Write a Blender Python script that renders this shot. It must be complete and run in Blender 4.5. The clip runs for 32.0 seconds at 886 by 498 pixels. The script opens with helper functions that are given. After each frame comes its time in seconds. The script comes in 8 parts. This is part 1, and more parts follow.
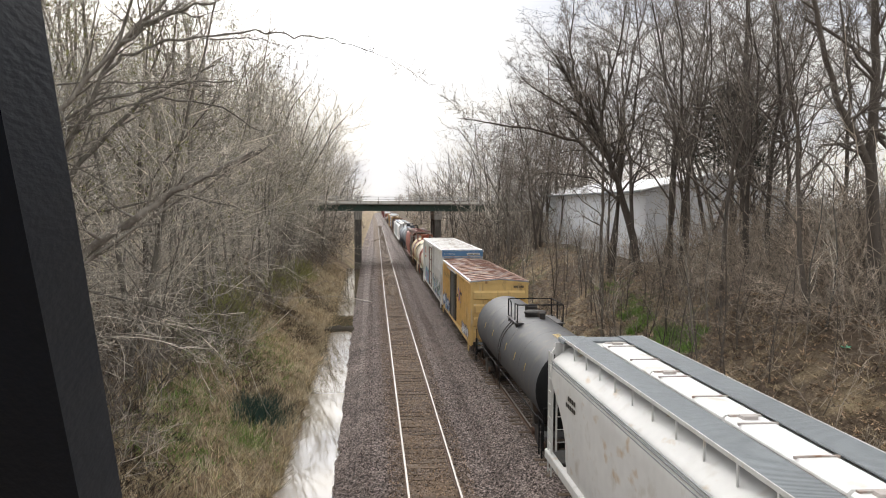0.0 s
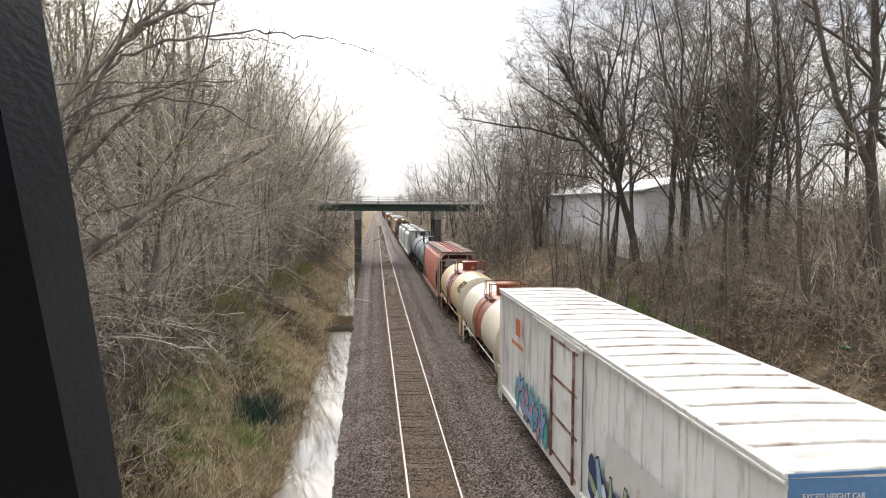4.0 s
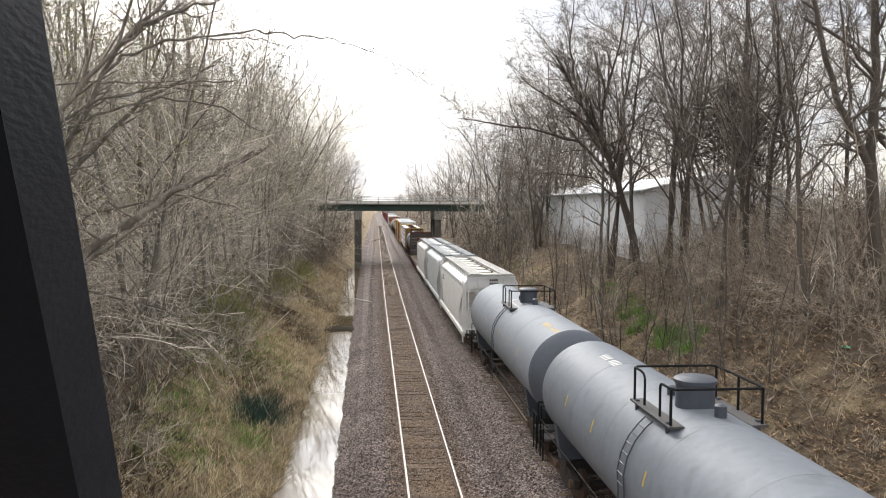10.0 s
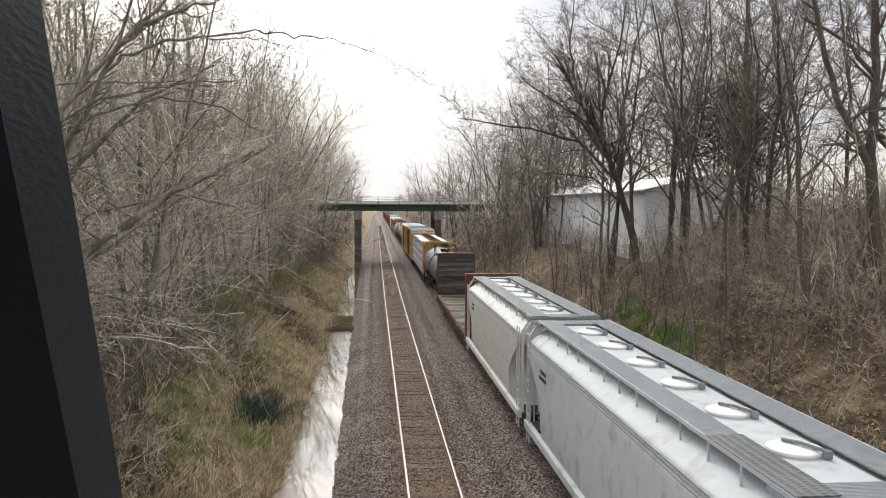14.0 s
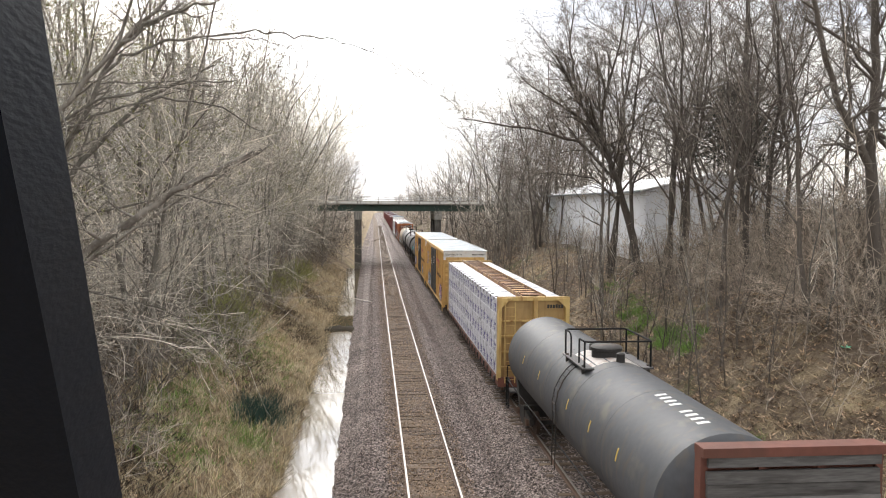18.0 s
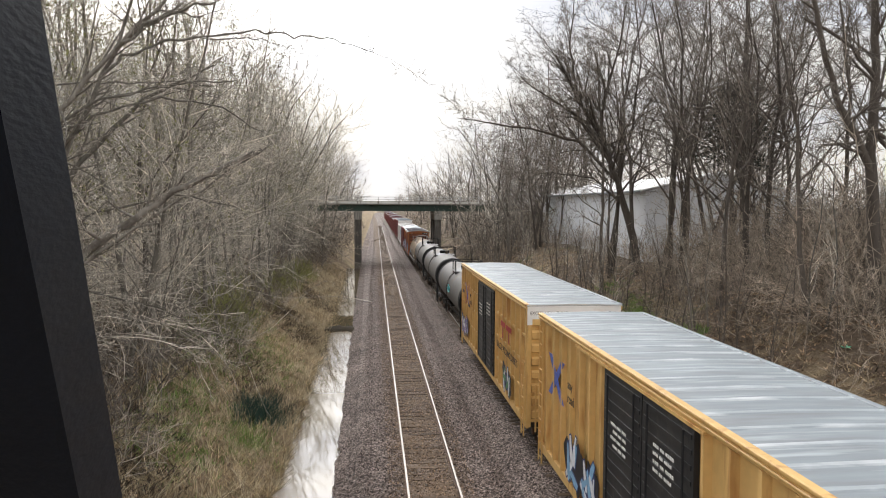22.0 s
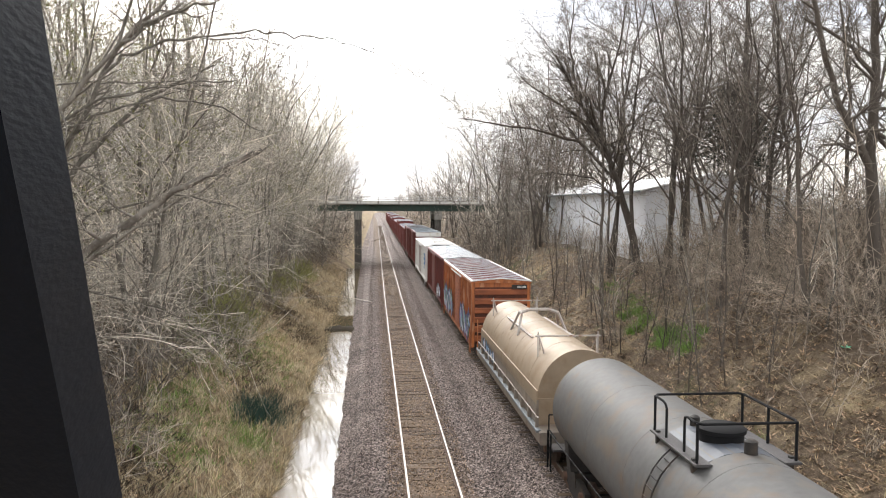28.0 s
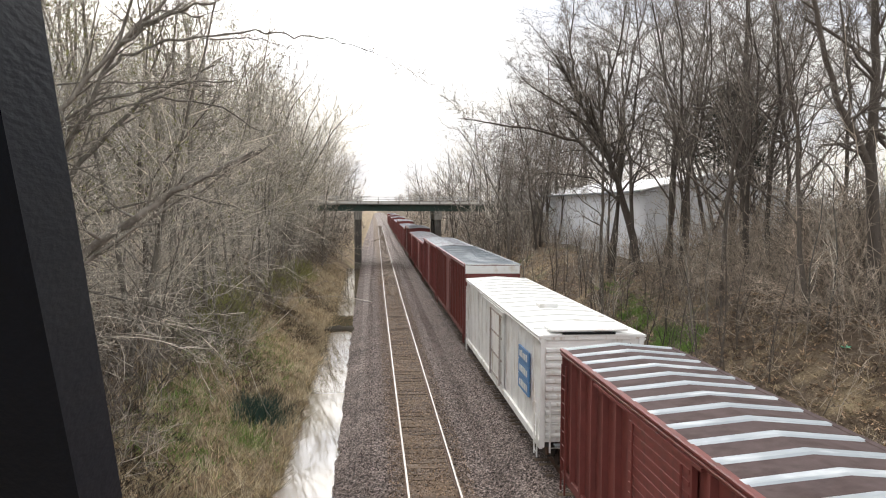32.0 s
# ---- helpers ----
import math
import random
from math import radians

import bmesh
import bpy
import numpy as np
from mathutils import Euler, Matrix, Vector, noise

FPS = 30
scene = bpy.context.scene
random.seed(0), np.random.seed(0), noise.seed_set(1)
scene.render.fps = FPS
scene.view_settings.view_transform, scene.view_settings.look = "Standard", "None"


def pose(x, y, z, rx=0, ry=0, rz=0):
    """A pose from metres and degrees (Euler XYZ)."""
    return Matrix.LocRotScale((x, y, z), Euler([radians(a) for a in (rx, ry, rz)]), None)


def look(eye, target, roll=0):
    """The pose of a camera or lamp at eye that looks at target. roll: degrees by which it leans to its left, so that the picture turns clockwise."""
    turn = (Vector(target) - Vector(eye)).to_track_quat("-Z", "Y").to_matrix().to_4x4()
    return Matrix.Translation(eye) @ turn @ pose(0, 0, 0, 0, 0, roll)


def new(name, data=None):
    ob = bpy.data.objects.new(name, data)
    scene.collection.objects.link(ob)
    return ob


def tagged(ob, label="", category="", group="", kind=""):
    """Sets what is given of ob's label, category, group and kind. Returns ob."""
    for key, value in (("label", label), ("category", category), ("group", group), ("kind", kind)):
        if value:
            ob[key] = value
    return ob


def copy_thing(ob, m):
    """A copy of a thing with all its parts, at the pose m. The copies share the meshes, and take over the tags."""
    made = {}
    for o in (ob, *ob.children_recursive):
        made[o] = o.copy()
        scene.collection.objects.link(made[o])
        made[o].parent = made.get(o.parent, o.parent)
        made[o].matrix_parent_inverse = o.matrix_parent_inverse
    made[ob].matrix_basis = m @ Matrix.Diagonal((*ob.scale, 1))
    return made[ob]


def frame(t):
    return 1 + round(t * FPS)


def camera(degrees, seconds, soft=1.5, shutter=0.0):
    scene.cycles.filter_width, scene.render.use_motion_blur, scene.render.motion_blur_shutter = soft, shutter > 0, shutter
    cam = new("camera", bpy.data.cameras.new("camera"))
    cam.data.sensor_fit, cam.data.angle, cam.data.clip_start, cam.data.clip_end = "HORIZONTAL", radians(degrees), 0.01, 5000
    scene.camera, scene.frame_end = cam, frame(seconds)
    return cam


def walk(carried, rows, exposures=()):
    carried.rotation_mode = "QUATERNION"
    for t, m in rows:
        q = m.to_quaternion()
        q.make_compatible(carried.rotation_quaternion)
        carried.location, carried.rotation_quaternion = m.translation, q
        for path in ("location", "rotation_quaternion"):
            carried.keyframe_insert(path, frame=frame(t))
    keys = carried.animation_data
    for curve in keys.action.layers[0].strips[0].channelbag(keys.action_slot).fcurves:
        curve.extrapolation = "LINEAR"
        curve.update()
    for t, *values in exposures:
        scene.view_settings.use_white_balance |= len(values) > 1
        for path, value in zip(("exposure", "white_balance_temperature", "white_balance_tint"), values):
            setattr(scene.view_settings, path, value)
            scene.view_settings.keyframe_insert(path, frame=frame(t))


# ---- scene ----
# Rail cutting under a truss bridge; a mixed freight train rolls towards the camera.
# x to the right, y along the tracks, z = 0 at the rail heads.
CLIP = 32.0
cam = camera(58.7, CLIP, soft=1.05)
EYE = (0.0, 0.0, 8.273)
AIM = (EYE[0] + 0.09045, EYE[1] + 0.99441, EYE[2] - 0.05447)
walk(cam, [(0.0, look(EYE, AIM, 0.30)), (CLIP, look(EYE, AIM, 0.30))], [(t, e, 6680, 10) for t, e in ((0, -.36), (1, -.3), (2, -.2), (3, -.28), (6, -.35), (8, -.2), (10, -.2), (12, -.3), (14, -.4), (17, 0), (19, -.05), (21, -.35), (23, -.3), (25, -.05), (28, .08), (29, -.08), (30, -.1), (CLIP, -.2))])

BEND = 6.05e-5          # the line bends gently to the right
TRACK_A, TRACK_B = 1.805, 6.724
SPEED, GAIN = 12.333, 0.03297


def bend(y):
    if y < 0:
        return 0.0
    return BEND * y * y / 2 if y < 100 else BEND * (5000 + 100 * (y - 100))


# ---- sky and sun ----
SUN_EL, SUN_AZ = 34.0, -10.0     # degrees; azimuth to the right of straight ahead
world = bpy.data.worlds.new("world")
scene.world = world
world.use_nodes = True
wn, wl = world.node_tree.nodes, world.node_tree.links
wn.clear()


def wnode(kind, **sets):
    n = wn.new(kind)
    for k, v in sets.items():
        n.inputs[k].default_value = v
    return n


sky = wn.new("ShaderNodeTexSky")
sky.sky_type = "NISHITA"
sky.sun_disc = False
sky.sun_elevation, sky.sun_rotation = radians(SUN_EL), radians(SUN_AZ)
sky.dust_density = 3.0
skyback = wnode("ShaderNodeBackground", Strength=0.10)
wl.new(sky.outputs[0], skyback.inputs[0])
tc = wn.new("ShaderNodeTexCoord")
sunward = Vector((math.sin(radians(SUN_AZ)) * math.cos(radians(SUN_EL)), math.cos(radians(SUN_AZ)) * math.cos(radians(SUN_EL)), math.sin(radians(SUN_EL))))
dotn = wn.new("ShaderNodeVectorMath")
dotn.operation = "DOT_PRODUCT"
dotn.inputs[1].default_value = sunward
wl.new(tc.outputs["Generated"], dotn.inputs[0])
veil = wn.new("ShaderNodeMapRange")
veil.interpolation_type = "SMOOTHSTEP"
for k, v in ((1, 0.88), (2, 0.985), (3, 1.0), (4, 7.0)):
    veil.inputs[k].default_value = v
wl.new(dotn.outputs["Value"], veil.inputs[0])
broad = wn.new("ShaderNodeMapRange")
broad.interpolation_type = "SMOOTHSTEP"
for k, v in ((1, -0.2), (2, 0.85), (3, 1.65), (4, 1.6)):
    broad.inputs[k].default_value = v
wl.new(dotn.outputs["Value"], broad.inputs[0])
glow = wn.new("ShaderNodeMath")
glow.operation = "MULTIPLY"
wl.new(broad.outputs[0], glow.inputs[0])
wl.new(veil.outputs[0], glow.inputs[1])
cloudmap = wn.new("ShaderNodeMapping")
cloudmap.inputs["Scale"].default_value = (1.6, 1.6, 5.0)
wl.new(tc.outputs["Generated"], cloudmap.inputs[0])
cloud = wnode("ShaderNodeTexNoise", Scale=2.3, Detail=5.0, Roughness=0.55)
wl.new(cloudmap.outputs[0], cloud.inputs["Vector"])
cloudramp = wn.new("ShaderNodeValToRGB")
cloudramp.color_ramp.elements[0].position, cloudramp.color_ramp.elements[0].color = 0.38, (0.74, 0.78, 0.87, 1)
cloudramp.color_ramp.elements[1].position, cloudramp.color_ramp.elements[1].color = 0.58, (1.0, 0.99, 0.97, 1)
wl.new(cloud.outputs["Fac"], cloudramp.inputs[0])
cloudback = wn.new("ShaderNodeBackground")
wl.new(cloudramp.outputs[0], cloudback.inputs[0])
wl.new(glow.outputs[0], cloudback.inputs[1])
wmix = wnode("ShaderNodeMixShader", Fac=0.86)
wl.new(skyback.outputs[0], wmix.inputs[1])
wl.new(cloudback.outputs[0], wmix.inputs[2])
wout = wn.new("ShaderNodeOutputWorld")
wl.new(wmix.outputs[0], wout.inputs[0])

sun = new("sun", bpy.data.lights.new("sun", "SUN"))
sun.data.energy, sun.data.angle, sun.data.color = 1.1, radians(16), (1.0, 0.96, 0.9)
sun.matrix_basis = look(sunward * 100, (0, 0, 0))


# ---- materials ----
def colour(c):
    return (*c, 1.0)


def mat(name, base, rough=0.7, metal=0.0, vary=0.25, grain=12.0, big=0.7, dirt=None, dirt_amount=0.0, streak=False,
        bump=0.15, bump_scale=40.0, spec=0.4, random_tint=0.0, stretch=(1, 1, 1), stain=None, stain_amount=0.0, stain_stretch=(1, 1, 1), island=0.0):
    """A weathered surface: colour varied at two scales, dirt in patches or running down, fine relief."""
    m = bpy.data.materials.new(name)
    m.use_nodes = True
    n, l = m.node_tree.nodes, m.node_tree.links
    b = n["Principled BSDF"]
    b.inputs["Metallic"].default_value = metal
    b.inputs["Specular IOR Level"].default_value = spec
    t = n.new("ShaderNodeTexCoord")
    info = n.new("ShaderNodeObjectInfo")
    shift = n.new("ShaderNodeVectorMath")
    shift.operation = "MULTIPLY_ADD"
    shift.inputs[1].default_value = stretch
    l.new(t.outputs["Object"], shift.inputs[0])
    spread = n.new("ShaderNodeVectorMath")
    spread.operation = "SCALE"
    spread.inputs[0].default_value = (37.0, 17.0, 23.0)
    l.new(info.outputs["Random"], spread.inputs["Scale"])
    l.new(spread.outputs[0], shift.inputs[2])

    def noise_of(scale, detail, vec=None):
        q = n.new("ShaderNodeTexNoise")
        q.inputs["Scale"].default_value, q.inputs["Detail"].default_value = scale, detail
        l.new((vec or shift).outputs[0], q.inputs["Vector"])
        return q

    fine, large = noise_of(grain, 6.0), noise_of(big, 3.0)
    add = n.new("ShaderNodeMath")
    add.operation = "ADD"
    l.new(fine.outputs["Fac"], add.inputs[0])
    l.new(large.outputs["Fac"], add.inputs[1])
    ramp = n.new("ShaderNodeValToRGB")
    e = ramp.color_ramp.elements
    e[0].position, e[1].position = 0.32, 0.68
    e[0].color = colour([max(0.0, c * (1 - vary)) for c in base])
    e[1].color = colour([min(1.0, c * (1 + vary * 0.8)) for c in base])
    half = n.new("ShaderNodeMath")
    half.operation = "MULTIPLY"
    half.inputs[1].default_value = 0.5
    l.new(add.outputs[0], half.inputs[0])
    l.new(half.outputs[0], ramp.inputs[0])
    last = ramp.outputs[0]
    if dirt:
        vec = shift
        if streak:
            vec = n.new("ShaderNodeMapping")
            vec.inputs["Scale"].default_value = (1.0, 1.0, 0.16)
            l.new(shift.outputs[0], vec.inputs[0])
        d = noise_of(4.0 if streak else 1.7, 7.0, vec)
        dr = n.new("ShaderNodeMapRange")
        dr.inputs[1].default_value, dr.inputs[2].default_value = 0.62 - 0.3 * dirt_amount, 0.80 - 0.2 * dirt_amount
        l.new(d.outputs["Fac"], dr.inputs[0])
        mx = n.new("ShaderNodeMix")
        mx.data_type = "RGBA"
        mx.inputs["B"].default_value = colour(dirt)
        for s in mx.inputs:
            if s.type == "RGBA" and s.name == "B":
                s.default_value = colour(dirt)
        l.new(dr.outputs[0], mx.inputs[0])
        ins = [s for s in mx.inputs if s.type == "RGBA"]
        l.new(last, ins[0])
        last = [s for s in mx.outputs if s.type == "RGBA"][0]
    if stain:
        sv = n.new("ShaderNodeMapping")
        sv.inputs["Scale"].default_value = stain_stretch
        sv.inputs["Location"].default_value = (9.0, 4.0, 2.0)
        l.new(shift.outputs[0], sv.inputs[0])
        d = noise_of(2.3, 7.0, sv)
        dr = n.new("ShaderNodeMapRange")
        dr.inputs[1].default_value, dr.inputs[2].default_value = 0.62 - 0.3 * stain_amount, 0.76 - 0.2 * stain_amount
        l.new(d.outputs["Fac"], dr.inputs[0])
        mx = n.new("ShaderNodeMix")
        mx.data_type = "RGBA"
        ins = [s for s in mx.inputs if s.type == "RGBA"]
        ins[1].default_value = colour(stain)
        l.new(dr.outputs[0], mx.inputs[0])
        l.new(last, ins[0])
        last = [s for s in mx.outputs if s.type == "RGBA"][0]
    if random_tint:
        hs = n.new("ShaderNodeHueSaturation")
        mr = n.new("ShaderNodeMapRange")
        mr.inputs[3].default_value, mr.inputs[4].default_value = 1 - random_tint, 1 + random_tint
        l.new(info.outputs["Random"], mr.inputs[0])
        l.new(mr.outputs[0], hs.inputs["Value"])
        l.new(last, hs.inputs["Color"])
        last = hs.outputs[0]
    if island:
        geo = n.new("ShaderNodeNewGeometry")
        iv = n.new("ShaderNodeMapRange")
        iv.inputs[3].default_value, iv.inputs[4].default_value = 1 - island, 1 + island
        l.new(geo.outputs["Random Per Island"], iv.inputs[0])
        ih = n.new("ShaderNodeHueSaturation")
        l.new(iv.outputs[0], ih.inputs["Value"])
        l.new(last, ih.inputs["Color"])
        last = ih.outputs[0]
    l.new(last, b.inputs["Base Color"])
    rr = n.new("ShaderNodeMapRange")
    rr.inputs[3].default_value, rr.inputs[4].default_value = max(0.02, rough - 0.12), min(1.0, rough + 0.12)
    l.new(large.outputs["Fac"], rr.inputs[0])
    l.new(rr.outputs[0], b.inputs["Roughness"])
    if bump:
        bn = noise_of(bump_scale, 4.0)
        bm_ = n.new("ShaderNodeBump")
        bm_.inputs["Strength"].default_value, bm_.inputs["Distance"].default_value = bump, 0.02
        l.new(bn.outputs["Fac"], bm_.inputs["Height"])
        l.new(bm_.outputs[0], b.inputs["Normal"])
    return m


m_steel_dark = mat("dark_underframe", (0.035, 0.032, 0.03), 0.75, 0.1, 0.3, dirt=(0.10, 0.07, 0.05), dirt_amount=0.4)
m_wheel = mat("wheel_steel", (0.10, 0.07, 0.055), 0.6, 0.5, 0.3)
m_black = mat("black_tank_paint", (0.074, 0.077, 0.083), 0.6, 0.0, 0.2, 5.0, dirt=(0.10, 0.088, 0.076), dirt_amount=0.3, streak=True, bump=0.05, spec=0.25, stain=(0.13, 0.12, 0.105), stain_amount=0.15, stain_stretch=(1, 0.5, 0.4))
m_blackdull = mat("dusty_black_paint", (0.115, 0.113, 0.110), 0.62, 0.0, 0.2, 5.0, dirt=(0.135, 0.105, 0.08), dirt_amount=0.35, bump=0.05, spec=0.25, stain=(0.15, 0.125, 0.10), stain_amount=0.2, stain_stretch=(1, 0.35, 0.5))
# black band and rail paint; also painted shade on c1's heads and below c23's flap
m_blackband_shade = mat("black_paint_and_shade", (0.014, 0.014, 0.015), 0.8, 0.0, 0.2, bump=0.05, spec=0.15)
m_greytank = mat("blue_grey_tank_paint", (0.185, 0.205, 0.235), 0.55, 0.0, 0.14, 5.0, dirt=(0.14, 0.155, 0.175), dirt_amount=0.25, bump=0.04, spec=0.28)
m_greytank2 = mat("pale_blue_grey_tank_paint", (0.265, 0.29, 0.325), 0.62, 0.0, 0.09, 5.0, dirt=(0.22, 0.235, 0.26), dirt_amount=0.2, bump=0.04, spec=0.22)
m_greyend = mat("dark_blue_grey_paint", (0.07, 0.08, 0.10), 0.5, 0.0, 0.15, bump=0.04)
# same paint as the shells, darkened: the heads' shade is put into the colour
m_greyhead_shade = mat("blue_grey_head_shade", (0.125, 0.14, 0.168), 0.5, 0.0, 0.15, bump=0.04)
m_cream = mat("cream_tank_paint", (0.66, 0.52, 0.30), 0.5, 0.0, 0.08, 3.0, dirt=(0.54, 0.37, 0.17), dirt_amount=0.12, streak=True, bump=0.04, spec=0.3)
m_creamwhite = mat("pale_cream_paint", (0.71, 0.65, 0.52), 0.5, 0.0, 0.07, 3.0, dirt=(0.60, 0.47, 0.28), dirt_amount=0.15, streak=True, bump=0.04, spec=0.3)
m_redband = mat("red_brown_band_paint", (0.30, 0.072, 0.04), 0.5, 0.0, 0.25, 4.0, dirt=(0.45, 0.21, 0.075), dirt_amount=0.4, bump=0.05)
m_yellow = mat("faded_yellow_paint", (0.74, 0.51, 0.205), 0.6, 0.0, 0.10, 4.0, dirt=(0.34, 0.18, 0.08), dirt_amount=0.14, streak=True, bump=0.06, stain=(0.60, 0.53, 0.40), stain_amount=0.12, stain_stretch=(1, 1.2, 0.25))
m_tyellow = mat("orange_yellow_paint", (0.66, 0.425, 0.16), 0.55, 0.0, 0.14, 4.0, dirt=(0.42, 0.2, 0.06), dirt_amount=0.25, streak=True, bump=0.06)
m_white = mat("dirty_white_paint", (0.82, 0.82, 0.80), 0.5, 0.0, 0.07, 4.0, dirt=(0.40, 0.30, 0.22), dirt_amount=0.15, streak=True, bump=0.05, stain=(0.62, 0.60, 0.56), stain_amount=0.25, stain_stretch=(1, 0.4, 0.4))
m_whiterust = mat("rust_streaked_white_end", (0.70, 0.67, 0.62), 0.55, 0.0, 0.1, 4.0, dirt=(0.23, 0.13, 0.08), dirt_amount=0.7, streak=True, bump=0.06)
m_whiteroof = mat("white_roof_paint", (0.82, 0.82, 0.80), 0.5, 0.0, 0.06, 4.0, dirt=(0.6, 0.56, 0.5), dirt_amount=0.2, bump=0.05)
m_roofseam = mat("rust_lined_roof_seam", (0.72, 0.69, 0.65), 0.6, 0.0, 0.2, 6.0, dirt=(0.30, 0.2, 0.14), dirt_amount=0.5)
m_blue = mat("blue_band_paint", (0.10, 0.235, 0.45), 0.5, 0.0, 0.15, bump=0.05)
m_hopgrey = mat("light_grey_hopper_paint", (0.62, 0.615, 0.595), 0.55, 0.0, 0.08, 3.0, dirt=(0.48, 0.45, 0.40), dirt_amount=0.15, bump=0.05, spec=0.25, stain=(0.46, 0.33, 0.19), stain_amount=0.02, stain_stretch=(1, 0.6, 0.9))
m_hopwhite = mat("off_white_hopper_paint", (0.80, 0.80, 0.785), 0.55, 0.0, 0.07, 3.0, dirt=(0.60, 0.55, 0.47), dirt_amount=0.12, bump=0.05, spec=0.25)
m_hopcool = mat("cool_grey_hopper_paint", (0.51, 0.545, 0.56), 0.55, 0.0, 0.08, 3.0, dirt=(0.34, 0.34, 0.32), dirt_amount=0.25, bump=0.05, spec=0.25)
m_roofwalk_dark = mat("dark_grating", (0.09, 0.085, 0.085), 0.6, 0.3, 0.25, 20.0, bump=0.3)
m_redhop = mat("faded_red_hopper_paint", (0.60, 0.215, 0.155), 0.55, 0.0, 0.12, 1.2, dirt=(0.68, 0.31, 0.225), dirt_amount=0.4, bump=0.04, spec=0.25, stretch=(0.6, 1.0, 0.2), stain=(0.50, 0.15, 0.105), stain_amount=0.3, stain_stretch=(1, 0.8, 0.15))
m_frame_grey = mat("rusty_grey_frame_paint", (0.46, 0.42, 0.39), 0.65, 0.0, 0.15, 6.0, dirt=(0.25, 0.14, 0.09), dirt_amount=0.35, streak=True)
m_galv = mat("galvanised_roof", (0.255, 0.29, 0.315), 0.55, 0.15, 0.2, 3.0, dirt=(0.21, 0.225, 0.24), dirt_amount=0.45, bump=0.05, spec=0.35, stretch=(0.25, 1.6, 1), stain=(0.39, 0.435, 0.465), stain_amount=0.3, stain_stretch=(0.8, 1.4, 1))
m_galvseam = mat("pale_galvanised_seam", (0.35, 0.39, 0.42), 0.5, 0.15, 0.2, 4.0, stretch=(0.4, 1, 1), stain=(0.58, 0.61, 0.63), stain_amount=0.35)
m_rustroof = mat("rusted_roof", (0.33, 0.155, 0.095), 0.7, 0.0, 0.45, 7.0, 1.6, dirt=(0.105, 0.036, 0.028), dirt_amount=0.72, bump=0.3, bump_scale=14.0, stretch=(0.45, 2.4, 1), stain=(0.52, 0.36, 0.21), stain_amount=0.42, stain_stretch=(1.6, 0.8, 1))
# the pale stain is whitish rust plus highlights painted onto the roof ribs
m_rustrib = mat("rusted_roof_rib", (0.20, 0.09, 0.065), 0.65, 0.0, 0.45, 5.0, 1.2, dirt=(0.075, 0.03, 0.026), dirt_amount=0.45, bump=0.25, stretch=(0.6, 1, 1), stain=(0.52, 0.46, 0.43), stain_amount=0.42)
m_redroof = mat("brown_red_roof", (0.125, 0.042, 0.036), 0.85, 0.0, 0.25, 5.0, dirt=(0.075, 0.032, 0.028), dirt_amount=0.45, bump=0.1, spec=0.08)
m_silver_rib = mat("pale_roof_seam", (0.47, 0.48, 0.515), 0.45, 0.25, 0.2, 6.0, dirt=(0.27, 0.22, 0.21), dirt_amount=0.3)
m_greyroof = mat("weathered_brown_grey_roof", (0.10, 0.074, 0.072), 0.85, 0.0, 0.25, 4.0, dirt=(0.065, 0.045, 0.042), dirt_amount=0.4, spec=0.08)
m_orange = mat("weathered_orange_paint", (0.50, 0.165, 0.055), 0.6, 0.0, 0.2, 3.0, dirt=(0.19, 0.062, 0.032), dirt_amount=0.6, streak=True, bump=0.08, stain=(0.68, 0.40, 0.24), stain_amount=0.3, stain_stretch=(1, 0.9, 0.25))
m_orangerib = mat("rusted_orange_rib", (0.36, 0.115, 0.05), 0.65, 0.0, 0.3, 3.0, dirt=(0.13, 0.045, 0.028), dirt_amount=0.5, bump=0.1, stretch=(0.3, 1, 1))
m_oxide = mat("dark_oxide_red_paint", (0.175, 0.044, 0.037), 0.55, 0.0, 0.2, 4.0, dirt=(0.11, 0.038, 0.033), dirt_amount=0.35, streak=True, bump=0.06)
m_oxide2 = mat("oxide_red_paint", (0.20, 0.05, 0.045), 0.6, 0.0, 0.2, 4.0, dirt=(0.11, 0.05, 0.045), dirt_amount=0.35, streak=True, bump=0.06, random_tint=0.25)
m_darkdoor = mat("dark_door_paint", (0.045, 0.045, 0.042), 0.6, 0.0, 0.2, 5.0, dirt=(0.12, 0.09, 0.06), dirt_amount=0.4, streak=True)
m_blackdoor = mat("black_door_paint", (0.022, 0.023, 0.026), 0.5, 0.0, 0.2, 5.0, dirt=(0.07, 0.065, 0.06), dirt_amount=0.25, streak=True)
m_coil = mat("tan_coil_cover", (0.325, 0.25, 0.175), 0.55, 0.1, 0.15, 3.0, dirt=(0.27, 0.19, 0.12), dirt_amount=0.4, bump=0.08, spec=0.3)
m_frametan = mat("tan_grey_frame", (0.24, 0.205, 0.17), 0.6, 0.0, 0.2, 6.0, dirt=(0.16, 0.11, 0.08), dirt_amount=0.4)
m_deckwood = mat("weathered_grey_planks", (0.135, 0.128, 0.122), 0.85, 0.0, 0.45, 8.0, dirt=(0.05, 0.044, 0.04), dirt_amount=0.5, random_tint=0.45, stretch=(0.5, 4, 4), bump=0.35)
m_newwood = mat("pale_new_lumber", (0.52, 0.40, 0.22), 0.8, 0.0, 0.2, 8.0, stretch=(0.5, 4, 4), random_tint=0.1)
m_rustred = mat("rusty_red_brown_paint", (0.16, 0.06, 0.042), 0.7, 0.0, 0.25, 5.0, dirt=(0.12, 0.05, 0.035), dirt_amount=0.5)
